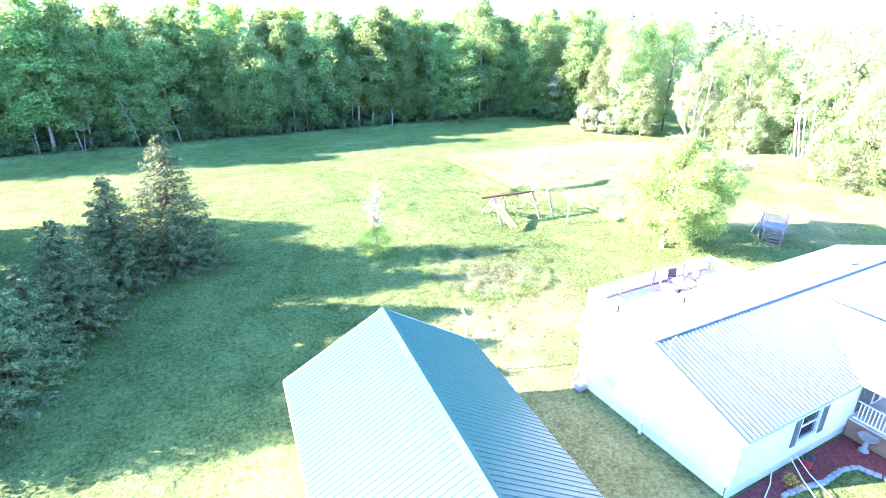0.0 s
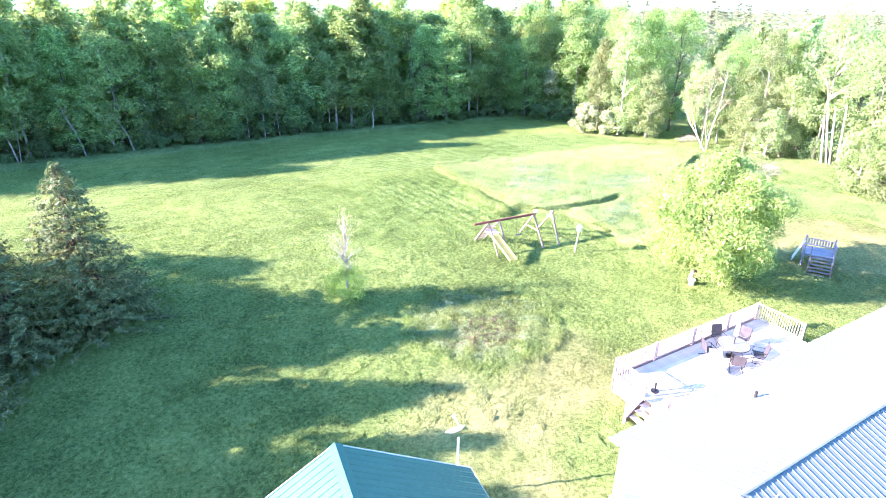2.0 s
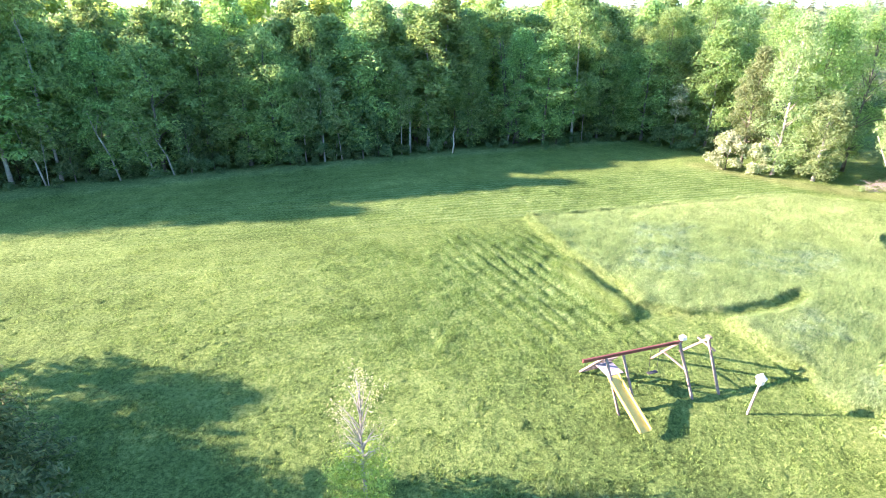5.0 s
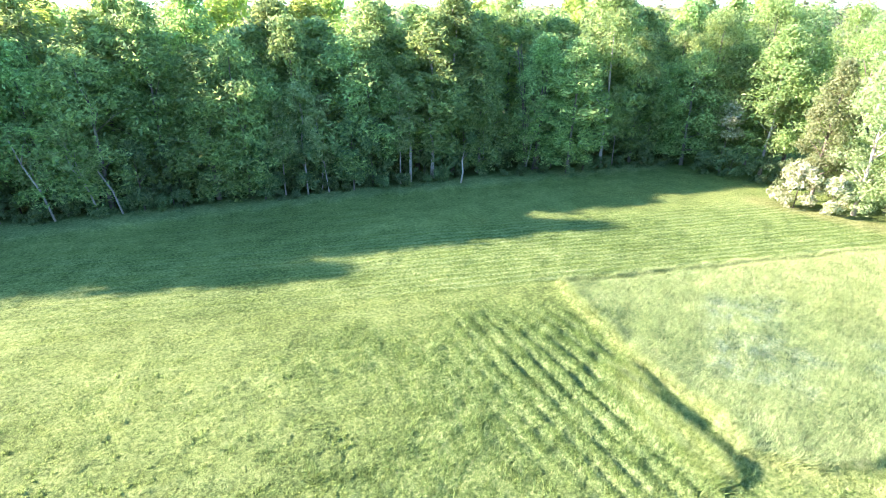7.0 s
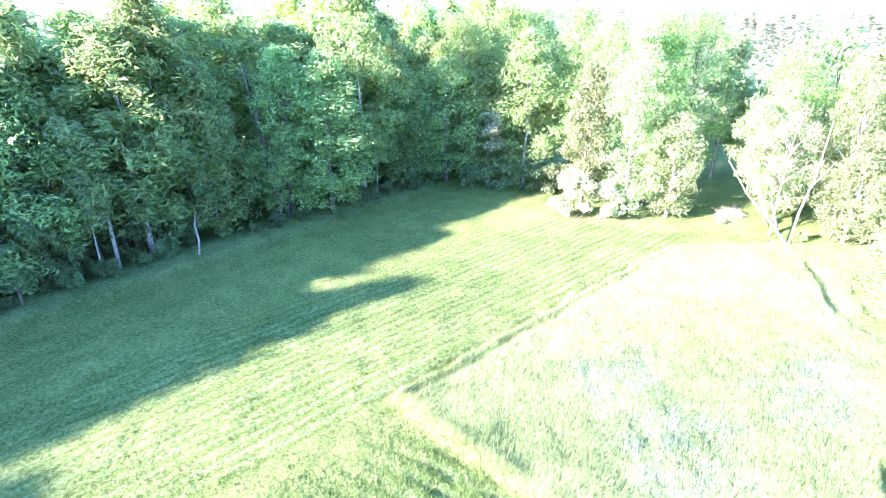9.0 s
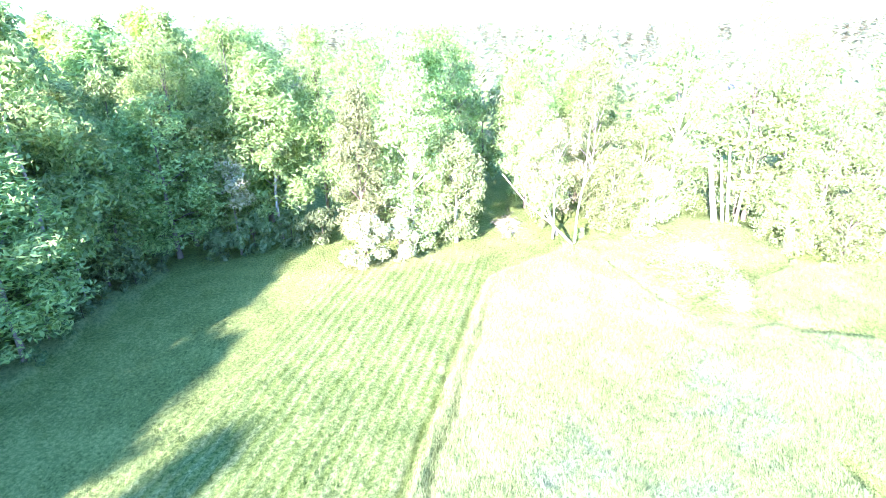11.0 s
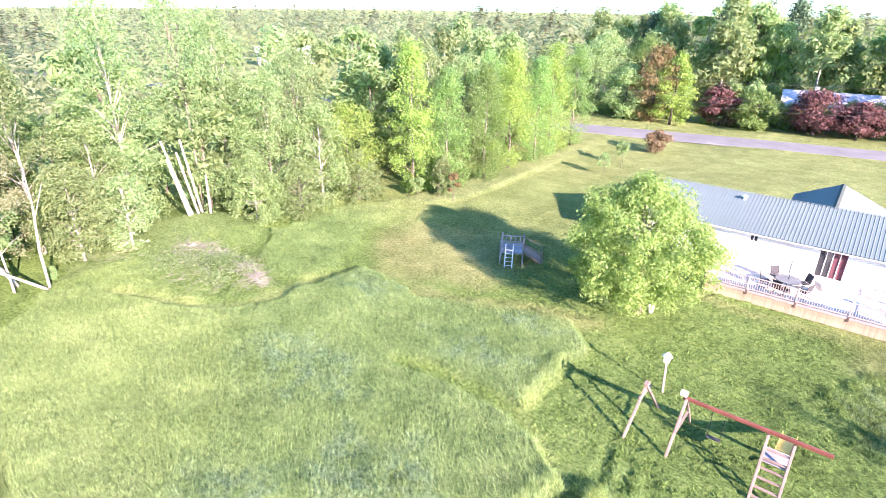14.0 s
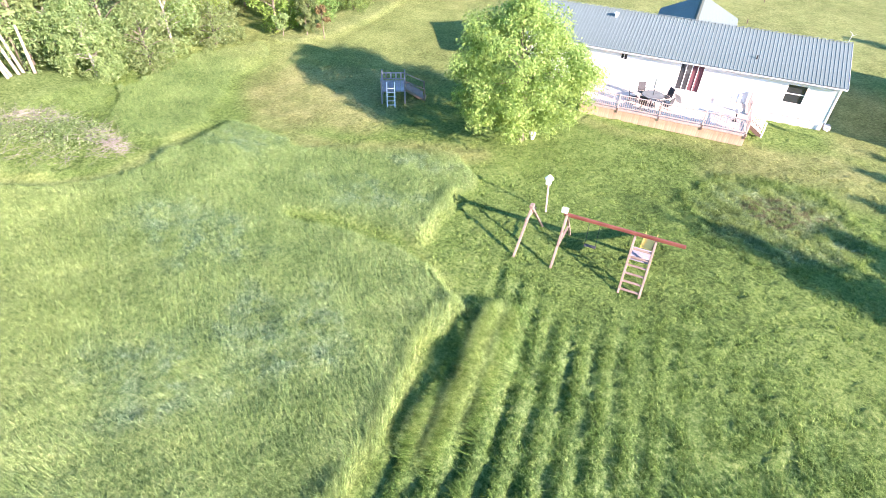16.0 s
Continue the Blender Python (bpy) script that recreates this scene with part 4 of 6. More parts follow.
# dead wood standing in the shade of the north wood
snag_geo = Geo().tube([(0, 0, -0.2), (0.05, 0, 3.5), (0.0, 0.05, 7.2)], [0.15, 0.12, 0.07], 8)
snag_geo.tube([(0.0, 0, 5.2), (0.35, 0.1, 5.9)], [0.07, 0.03], 5)
snag = solid("dead_tree", snag_geo, bark_pale, "bare pale broken trunk at the wood edge", "dead tree", smooth=True)
snag.matrix_basis = at(29.7, 83.2)
for x, y, lean, h in ((-1.0, 82.4, -0.22, 7.0), (2.2, 82.8, -0.25, 6.0), (4.0, 82.5, -0.26, 5.6), (-7.5, 82.6, -0.2, 6.5), (34.3, 81.2, 0.12, 3.4)):
    geo = Geo().tube([(0, 0, -0.2), (lean * h * 0.35 + 0.1, 0, h * 0.4), (lean * h * 0.7 - 0.12, 0.1, h * 0.72), (lean * h, 0.1, h)], [0.1, 0.08, 0.06, 0.03], 6)
    geo.tube([(lean * h * 0.7 - 0.12, 0.1, h * 0.72), (lean * h * 0.7 + 0.4, 0, h * 0.95)], [0.045, 0.015], 5)
    ob = solid("dead_birch", geo, bark_pale, "thin bare leaning white birch trunk", "dead tree", "leaning trunks of the north wood", smooth=True)
    ob.matrix_basis = at(x, y)
bare = Geo()
brng = np.random.default_rng(5)
for k in range(9):
    a, h = brng.uniform(0, 6.28), brng.uniform(7, 13.5)
    p = Vector((brng.uniform(-1.1, 1.1), brng.uniform(-0.5, 0.5), -0.2))
    top = p + Vector((0.12 * h * math.cos(a), 0.08 * h * math.sin(a), h))
    bare.tube([p, p.lerp(top, 0.5) + Vector((0.15, 0, 0)), top], [0.1, 0.07, 0.02], 5)
    for j in range(7):
        b = p.lerp(top, brng.uniform(0.4, 0.95))
        bare.tube([b, b + Vector((brng.normal(0, 0.6), brng.normal(0, 0.4), brng.uniform(0.4, 1.4)))], [0.035, 0.01], 4)
ob = solid("bare_tree_clump", bare, bark_grey, "clump of bare grey-brown dead trees in the wood", "dead tree", smooth=True)
ob.matrix_basis = at(43.4, 83.4)

# flowering tree and white bush in the corner of the field
ob = make_tree(131, "small dogwood tree with tiers of white blossom", leaf_white, bark_grey, "round", 7.4, 4.2, 2.2, 20, 1100, 0.3, 0.1, at(61.6, 75.5), name="dogwood_tree", limbs=10)
ob = make_tree(132, "dense bush covered in white blossom", leaf_white, bark_dark, "round", 4.0, 0.3, 2.1, 24, 2400, 0.27, 0.06, at(59.8, 65.0), "bush", "flowering_bush")
copy_thing(ob, at(61.3, 62.8, 1.2, 0.8))

# the grove at the east corner of the field
G_E = "trees of the east grove"
for i, (x, y, h, r, leaf, bark, shape, low) in enumerate((
        (63.2, 62.0, 15.5, 3.4, leaf_birch, bark_pale, "tall", 1.0), (62.8, 65.8, 12.5, 2.6, leaf_birch, bark_grey, "tall", 1.5), (66.5, 61.5, 16.5, 3.8, leaf_maple, bark_grey, "tall", 1.5),
        (67.0, 66.5, 16.0, 4.2, leaf_maple, bark_grey, "round", 1.5), (65.0, 58.8, 9.0, 2.6, leaf_birch, bark_pale, "round", 0.5), (71.5, 60.5, 16.5, 4.0, leaf_maple, bark_grey, "round", 2.0),
        (70.0, 71.0, 17.0, 4.2, leaf_maple, bark_grey, "tall", 2.0), (75.0, 66.0, 17.0, 4.2, leaf_birch, bark_pale, "round", 3.0), (66.0, 76.5, 17.5, 4.0, leaf_maple, bark_grey, "round", 2.0),
        (73.0, 77.5, 17.5, 4.0, leaf_birch, bark_grey, "tall", 3.0), (63.0, 80.0, 16.5, 3.8, leaf_maple, bark_grey, "round", 1.0))):
    make_tree(140 + i, ("grey-green birch with a pale trunk at the field corner", "bright yellow-green young tree at the field corner", "deep green maple at the field corner")[0 if leaf is leaf_birch else 1 if leaf is leaf_lime else 2],
              leaf, bark, shape, h, low, r, 130, 7400, 0.23, 0.17, at(x, y), group=G_E, blob_r=0.26, limbs=26)

# pale birches and willows along the east side
G_W = "trees along the east side"
for i, (x, y, h, r, leaf, bark, shape, low, lean) in enumerate((
        (67.0, 50.5, 10.5, 2.8, leaf_willow, bark_pale, "airy", 2.5, (0.05, 0.35)), (70.0, 51.5, 11.5, 3.0, leaf_willow, bark_pale, "airy", 1.0, (0.0, 0.1)), (71.5, 47.5, 14.0, 3.0, leaf_birch, bark_pale, "airy", 2.0, (0.0, 0.0)),
        (67.6, 46.3, 7.5, 2.7, leaf_willow, bark_pale, "round", 0.3, (0.0, 0.0)), (66.9, 43.2, 5.8, 2.2, leaf_birch, bark_pale, "round", 0.3, (0.0, 0.0)), (70.5, 43.5, 9.5, 2.8, leaf_willow, bark_pale, "round", 0.5, (0.0, 0.0)), (74.0, 53.0, 13.5, 3.6, leaf_maple, bark_grey, "round", 1.5, (0.0, 0.0)), (76.5, 48.0, 13.0, 3.4, leaf_maple, bark_grey, "round", 1.5, (0.0, 0.0)),
        (72.0, 40.5, 19.0, 4.6, leaf_willow, bark_pale, "tall", 1.0, (0.0, 0.0)), (71.2, 35.0, 19.5, 5.0, leaf_willow, bark_grey, "tall", 1.0, (0.0, 0.02)), (73.0, 31.0, 18.0, 4.8, leaf_willow, bark_pale, "tall", 0.5, (0.0, 0.0)),
        (67.8, 30.0, 13.0, 3.7, leaf_willow, bark_grey, "round", 0.2, (0.0, 0.0)), (65.8, 26.0, 9.5, 3.0, leaf_willow, bark_pale, "round", 0.1, (0.0, 0.0)), (69.5, 25.5, 14.5, 4.2, leaf_birch, bark_grey, "round", 0.4, (0.0, 0.0)),
        (67.0, 21.5, 9.2, 3.6, leaf_lime, bark_grey, "ball", 0.3, (0.0, 0.0)), (73.5, 22.0, 11.0, 3.2, leaf_birch, bark_pale, "airy", 1.0, (0.0, 0.0)), (62.0, 17.2, 14.8, 3.0, leaf_lime, bark_grey, "tall", 0.3, (0.0, 0.0)),
        (60.5, 13.5, 12.5, 3.0, leaf_maple, bark_grey, "tall", 0.2, (0.0, 0.0)), (64.0, 12.5, 14.0, 3.2, leaf_birch, bark_pale, "tall", 2.0, (0.0, 0.0)), (58.8, 9.0, 12.5, 3.0, leaf_maple, bark_grey, "tall", 0.2, (0.0, 0.0)),
        (59.0, 3.5, 13.5, 3.1, leaf_lime, bark_grey, "tall", 0.3, (0.0, 0.0)), (58.5, -2.0, 12.5, 3.1, leaf_maple, bark_grey, "tall", 0.3, (0.0, 0.0)), (59.5, -7.5, 13.8, 3.3, leaf_lime, bark_grey, "tall", 0.3, (0.0, 0.0)),
        (59.0, -13.0, 13.0, 2.8, leaf_maple, bark_grey, "round", 0.5, (0.0, 0.0)), (63.5, 6.5, 13.0, 3.2, leaf_willow, bark_grey, "round", 1.0, (0.0, 0.0)), (64.0, 0.0, 13.0, 3.2, leaf_maple, bark_grey, "round", 1.0, (0.0, 0.0)),
        (64.5, -6.5, 13.0, 3.2, leaf_willow, bark_grey, "round", 1.0, (0.0, 0.0)), (64.0, -13.5, 13.0, 3.2, leaf_birch, bark_grey, "round", 1.0, (0.0, 0.0)), (61.0, 15.0, 5.0, 2.1, leaf_maple, bark_grey, "round", 0.3, (0.0, 0.0)),
        (58.8, 16.5, 4.2, 1.2, leaf_willow, bark_grey, "round", 0.3, (0.0, 0.0)), (64.6, 29.5, 5.5, 2.4, leaf_willow, bark_grey, "ball", 0.1, (0.0, 0.0)), (64.2, 22.8, 5.0, 2.3, leaf_birch, bark_grey, "ball", 0.1, (0.0, 0.0)), (66.3, 33.0, 6.5, 2.4, leaf_willow, bark_pale, "ball", 0.1, (0.0, 0.0)))):
    kind = {leaf_willow: "grey-green willow with pale stems by the rough grass", leaf_birch: "pale green birch by the rough grass", leaf_maple: "green young maple at the lawn edge", leaf_lime: "bright yellow-green maple at the lawn edge"}[leaf]
    make_tree(170 + i, kind, leaf, bark, shape, h, low, r, 110, 2600 if h < 6 else 7000, 0.19, 0.13, at(x, y), group=G_W, blob_r=0.24 if leaf in (leaf_willow, leaf_birch) else 0.3, lean=lean, droop=0.5 if leaf is leaf_willow else 0.0, limbs=34 if leaf in (leaf_willow, leaf_birch) else 12)

make_tree(206, "pale fluffy willow over forked birch trunks", leaf_pale, bark_pale, "ball", 9.8, 2.6, 2.9, 70, 3000, 0.15, 0.08, at(66.2, 51.0), group=G_W, blob_r=0.2, limbs=34, droop=0.5)
G_D = "trees deep in the east wood"
deep_east = [
    make_tree(270, "green tree deep in the east wood", leaf_maple, bark_grey, "round", 12.5, 1.5, 4.0, 44, 1700, 0.54, 0.18, group=G_D, blob_r=0.26),
    make_tree(271, "pale willow deep in the east wood", leaf_willow, bark_grey, "round", 12.0, 1.5, 4.0, 44, 1700, 0.54, 0.18, group=G_D, blob_r=0.26),
    make_tree(272, "grey-green birch deep in the east wood", leaf_birch, bark_pale, "tall", 13.0, 1.5, 3.6, 44, 1700, 0.54, 0.16, group=G_D),
]
places = []
for x0 in (69.5, 75.0, 80.5):
    y = -17.0
    while y < 60:
        if not (x0 < 70 and y > 17):
            places.append((x0 + rnd.uniform(-1.8, 1.8) + max(0, y - 40) * 0.25, y, rnd.uniform(0.85, 1.1)))
        y += rnd.uniform(4.0, 6.5)
plant(deep_east, places)

# the many-stemmed pale trunks on the knoll
stems = thing("willow_trunks", "cluster of bare pale leaning trunks on a grassy knoll", "tree", at(68.5, 37.0))
for dx, dy, lx, ly, h in ((0.0, 0.7, 0.1, 1.1, 5.2), (0.3, 0.3, 0.0, 1.6, 6.6), (0.1, -0.1, 0.1, 1.0, 5.6), (0.5, -0.6, 0.2, 0.8, 6.4), (-0.2, -0.9, 0.0, -0.1, 3.4)):
    part("stem", Geo().tube([(dx, dy, -0.3), (dx + lx * 0.4, dy + ly * 0.45, h * 0.4), (dx + lx, dy + ly, h)], [0.13, 0.11, 0.08], 8), bark_pale, stems, smooth=True)
lean_geo = Geo().tube([(0, 0, -0.1), (0.6, 1.8, 1.5), (1.2, 3.8, 3.0), (2.0, 5.8, 5.2)], [0.1, 0.085, 0.06, 0.03], 8)
lean_geo.tube([(0.6, 1.8, 1.5), (0.8, 3.0, 3.6), (0.7, 3.8, 6.2)], [0.08, 0.06, 0.02], 6)
lean_geo.tube([(0.1, 0, -0.1), (0.3, -0.1, 2.6), (0.5, -0.5, 5.6), (0.6, -0.6, 9.4)], [0.1, 0.085, 0.055, 0.02], 8)
lean_geo.tube([(0.4, -0.3, 4.4), (0.9, -1.4, 6.6)], [0.05, 0.015], 5)
lean_geo.tube([(1.2, 3.8, 3.0), (1.6, 4.2, 5.0)], [0.05, 0.015], 5)
ob = solid("leaning_birch_trunk", lean_geo, bark_pale, "forked white birch trunks leaning out of the wood edge", "tree", smooth=True)
ob.matrix_basis = at(64.9, 49.4)


def brush_pile(seed, rx, ry, h, n, m, label):
    rng = np.random.default_rng(seed)
    g = Geo()
    for k in range(n):
        a, r = rng.uniform(0, 6.28), math.sqrt(rng.random())
        x, y = rx * r * math.cos(a), ry * r * math.sin(a)
        z = h * (1 - r * r) * rng.uniform(0.3, 1)
        d = Vector((rng.normal(), rng.normal(), rng.normal(0, 0.3))).normalized() * rng.uniform(0.4, 1.5)
        p = Vector((x, y, max(0.05, z)))
        q = p + d
        q.z = max(q.z, 0.02)
        g.tube([p - d * 0.6 + Vector((0, 0, 0.02 - min(0, p.z - d.z * 0.6))), p + Vector((0, 0, 0.08)), q], [0.011, 0.008, 0.003], 4)
    ob = solid("brushwood", g, twig, label, "brush pile", smooth=True)
    ob.matrix_basis = m
    return ob


brush_pile(1, 2.6, 1.1, 0.5, 240, at(63.4, 40.2, 0.3), "heap of bleached cut branches in rough grass")
brush_pile(3, 2.4, 0.6, 0.4, 130, at(56.9, 40.0, -0.25), "spread heap of bleached branches at the meadow rim")
brush_pile(5, 5.2, 2.6, 0.35, 150, at(60.6, 41.6, 0.1), "low spread of thin grey brushwood in scrub")
brush_pile(4, 1.2, 1.6, 0.3, 40, at(66.6, 44.3, 0.3), "few bleached branches lying in pale grass")
brush_pile(2, 1.8, 1.0, 0.7, 120, at(68.6, 54.6), "heap of bleached branches at the wood edge")
pile_leaves = make_tree(160, "low scrub growing through cut branches", leaf_willow, bark_dark, "round", 1.0, 0.05, 2.8, 60, 2600, 0.13, 0.03, at(60.3, 41.0, 0.0, (1.5, 0.95, 0.75)), "bush", "scrub_bush", limbs=10)
copy_thing(pile_leaves, at(64.5, 42.2, 2.0, (1.2, 1.0, 0.75)))

# spruces along the west side of the lawn
G_S = "spruces beside the lawn"
make_spruce(201, "full grey-green spruce tree on the lawn", 9.2, 3.6, at(0.4, 39.6), G_S)
make_spruce(202, "dull green spruce with brown inner boughs", 7.3, 3.3, at(-3.0, 38.2), G_S)
make_spruce(203, "blue-green spruce with dense boughs", 6.6, 3.1, at(-5.4, 33.8), G_S)
near_spruce = make_spruce(204, "blue-green spruce beside the lawn", 7.6, 3.2, at(-8.2, 28.6), G_S)
copy_thing(near_spruce, at(-6.8, 31.0, 2.0, 0.72))
copy_thing(near_spruce, at(-9.9, 24.6, 4.0, 0.95))
sp = make_spruce(206, "blue-green spruce beside the lawn", 7.8, 3.0, at(-19.0, -4.0, 1.0, 1.3), G_S, 0.3)
west = make_tree(205, "leafy maple west of the lawn", leaf_maple, bark_grey, "round", 10.3, 0.5, 4.2, 120, 4200, 0.36, 0.2, at(-15.5, 51.5), group="trees west of the lawn", blob_r=0.26)
for x, y, s in ((-16.5, 47.6, 1.0), (-14.5, 40.6, 0.92), (-24.0, 50.0, 1.25)):
    copy_thing(west, at(x, y, rnd.uniform(0, 6), s))
for x, y, s in ((-20.5, 43.0, 1.5), (-14.5, 32.0, 1.2), (-16.0, 36.5, 1.25), (-13.0, 28.5, 1.1), (-12.5, 3.0, 1.05), (-20.0, 37.0, 1.3)):
    copy_thing(sp, at(x, y, rnd.uniform(0, 6), s))

# the round lawn tree and the thin birch
make_tree(211, "full round bright green maple on the lawn", leaf_lawn, bark_grey, "ball", 8.4, 1.2, 4.7, 230, 32000, 0.165, 0.2, at(34.6, 27.5), group="", blob_r=0.17, limbs=26, lean=(0.1, -0.04))
make_tree(212, "thin young white birch with sparse leaves", leaf_pale, bark_pale, "airy", 6.2, 1.6, 1.25, 60, 480, 0.09, 0.075, at(13.7, 35.8), limbs=58, blob_r=0.35)
make_tree(213, "leafy sprouts at the foot of the birch", leaf_lime, bark_pale, "round", 2.3, 0.1, 1.5, 44, 1900, 0.12, 0.02, at(13.7, 35.8), "bush", "sprouts", limbs=10)

# saplings on the front lawn
make_tree(214, "small round red-brown leaved bush on the front lawn", leaf_rust, bark_dark, "round", 3.0, 0.5, 1.9, 24, 1500, 0.26, 0.06, at(47.9, -16.5), "bush", "ornamental_bush")
make_tree(215, "small sapling with thin pale leaves", leaf_birch, bark_grey, "airy", 2.6, 1.0, 0.9, 12, 260, 0.22, 0.04, at(49.2, -1.5), name="sapling", limbs=8)
make_tree(216, "small sapling with thin grey-green leaves", leaf_birch, bark_grey, "airy", 3.0, 1.2, 1.2, 14, 360, 0.24, 0.05, at(49.5, -7.8), name="sapling", limbs=8)
for x, y in ((60.0, 18.8), (58.3, 17.6), (56.9, 17.0)):
    make_tree(int(217 + x), "narrow shrub in a row at the lawn edge", leaf_brown if x < 58 else leaf_willow, bark_grey, "round", 2.9, 0.9, 0.75, 14, 500, 0.2, 0.06, at(x, y), "shrub", "shrub", "shrubs at the lawn edge", limbs=6)

# beyond the road
G_R = "trees beyond the road"
for i, (x, y, h, r, leaf, shape, low) in enumerate((
        (61.0, -38.0, 9.0, 4.0, leaf_willow, "round", 0.3), (56.5, -39.0, 12.5, 4.5, leaf_brown, "round", 0.3), (53.0, -38.0, 11.5, 4.0, leaf_lime, "tall", 0.3), (67.0, -40.0, 13.0, 4.8, leaf_willow, "round", 0.3),
        (46.5, -43.0, 6.6, 3.7, leaf_red, "ball", 0.9), (41.0, -42.0, 6.0, 3.8, leaf_maple, "round", 0.3), (33.0, -43.0, 6.8, 4.4, leaf_red, "ball", 0.9), (27.5, -42.5, 5.5, 3.2, leaf_red, "ball", 0.9),
        (36.0, -66.0, 17.0, 6.6, leaf_maple, "round", 0.3), (28.0, -64.0, 16.0, 6.3, leaf_maple, "round", 0.3), (45.0, -62.0, 13.0, 5.3, leaf_lime, "round", 0.3), (52.0, -58.0, 13.0, 5.3, leaf_birch, "round", 0.3),
        (62.0, -52.0, 13.5, 5.3, leaf_maple, "round", 0.3), (70.0, -50.0, 14.0, 5.5, leaf_willow, "round", 0.3), (20.0, -66.0, 16.0, 6.1, leaf_lime, "round", 0.3))):
    lab = {leaf_red: "dark purple-leaved ornamental tree beyond the road", leaf_brown: "brownish green tree beyond the road", leaf_lime: "bright green tree beyond the road", leaf_maple: "green leafy tree beyond the road", leaf_willow: "pale grey-green tree beyond the road", leaf_birch: "pale green tree beyond the road"}[leaf]
    make_tree(230 + i, lab, leaf, bark_dark, shape, h, low, r, 80, 3600, 0.36, 0.2, at(x, y), group=G_R, blob_r=0.25)
hedge = [
    make_tree(280, "leafy shrub in the hedge beyond the road", leaf_maple, bark_dark, "round", 4.6, 0.2, 2.3, 40, 1500, 0.32, 0.08, category="shrub", name="shrub", group="hedge beyond the road", blob_r=0.3),
    make_tree(281, "grey-green shrub in the hedge beyond the road", leaf_willow, bark_dark, "round", 5.2, 0.2, 2.3, 40, 1500, 0.32, 0.08, category="shrub", name="shrub", group="hedge beyond the road", blob_r=0.3),
]
plant(hedge, [(x + rnd.uniform(-0.8, 0.8), -45.5 + 0.1 * (x - 40) + rnd.uniform(-1.5, 1.5), rnd.uniform(0.7, 1.15)) for x in np.arange(4.0, 78.0, 3.2)])
plant([copy_thing(t, at(0, 0)) for t in deep_east], [(x + rnd.uniform(-1.5, 1.5), -60.0 + rnd.uniform(-6, 5), rnd.uniform(0.95, 1.3)) for x in np.arange(0.0, 84.0, 4.6)])
G_P = "pines beyond the road"
pine = make_tree(250, "tall dark pine beyond the road", needles_pine, bark_dark, "cone", 17.0, 2.0, 4.4, 60, 3800, 0.42, 0.25, at(21.0, -44.5), "pine tree", "pine_tree", G_P, 0.26)
for x, y, s in ((47.0, -66.0, 1.12), (42.0, -70.0, 1.15), (16.0, -48.0, 1.05), (10.0, -52.0, 1.0), (55.0, -72.0, 1.1), (2.0, -58.0, 1.0), (66.0, -62.0, 1.0)):
    copy_thing(pine, at(x, y, rnd.uniform(0, 6), s))


# far woods to the horizon, as one mesh
def far_woods():
    rng = np.random.default_rng(77)
    n = 6200
    d = 60 + 560 * rng.random(n) ** 0.75
    a = rng.uniform(math.radians(-150), math.radians(165), n)
    x, y = 30 + d * np.cos(a), 40 + d * np.sin(a)
    keep = (y > 111) | ((x > 77) & (y > -30)) | ((y < -74) & (x > -80)) | ((x > 75) & (y < -45)) | (x < -50)
    keep &= ~(np.hypot((x - 172) / 26, (y + 50) / 20) < 1) & ~((x < 5) & (y < -30) & (y > -160)) & ~((x < -50) & (y < 70))
    keep &= line_distance([(112.0, -6.0), (180.0, -57.0)], x, y) > 11
    x, y, d = x[keep], y[keep], d[keep]
    k = len(x)
    conifer = rng.random(k) < np.where((x > 120) | (y < -74), 0.32, 0.08)
    h = np.where(conifer, rng.uniform(10, 15.0, k), rng.uniform(7.5, 11.5, k)) + np.where(y > 105, 4.5, 0) + np.where((y < -70), 2.5, 0)
    r = np.where(conifer, rng.uniform(2, 3, k), rng.uniform(3, 5, k))
    m = np.clip(19000 / d, 48, 140).astype(int)
    out = {True: [], False: []}
    for i in range(k):
        u = rng.random(m[i]) ** 0.7
        prof = (1 - u) * 1.1 + 0.05 if conifer[i] else np.sin(np.pi * np.clip(u, 0.1, 0.98) ** 1.2) ** 0.5
        an = rng.uniform(0, 6.283, m[i])
        rr = r[i] * prof * (0.7 + 0.35 * rng.random(m[i]))
        p = np.stack([x[i] + rr * np.cos(an), y[i] + rr * np.sin(an), h[i] * (0.25 + 0.75 * u)], -1)
        q = np.stack([np.cos(an) * prof, np.sin(an) * prof, 0.5 + u], -1) + rng.normal(0, 0.12, (m[i], 3))
        out[bool(conifer[i])].append(leaf_cards(rng, p, q, (0.9 if d[i] < 130 else 1.25) * (0.9 if conifer[i] else 1.1)))
    return np.concatenate(out[False]), np.concatenate(out[True])


broad, conif = far_woods()
solid("far_woods", array_mesh("far_woods", broad, leaves_of(broad), leaf_far_haze), leaf_far_haze, "far leafy woods stretching to the horizon", "woods", kind="stuff")
solid("far_conifers", array_mesh("far_conifers", conif, leaves_of(conif), needles_far_haze), needles_far_haze, "far dark conifers on the horizon", "woods", kind="stuff")


# ---- the house ----
GZ = -0.47                                    # ground round the house
HX0, HX1, HY0, HY1 = 16.65, 38.0, 8.45, 16.72  # outer faces of its walls
EAVE, RIDGE, RY = 2.72, 4.15, 12.58
house = thing("house", "long white-sided single-storey house with a ribbed teal metal roof", "house")


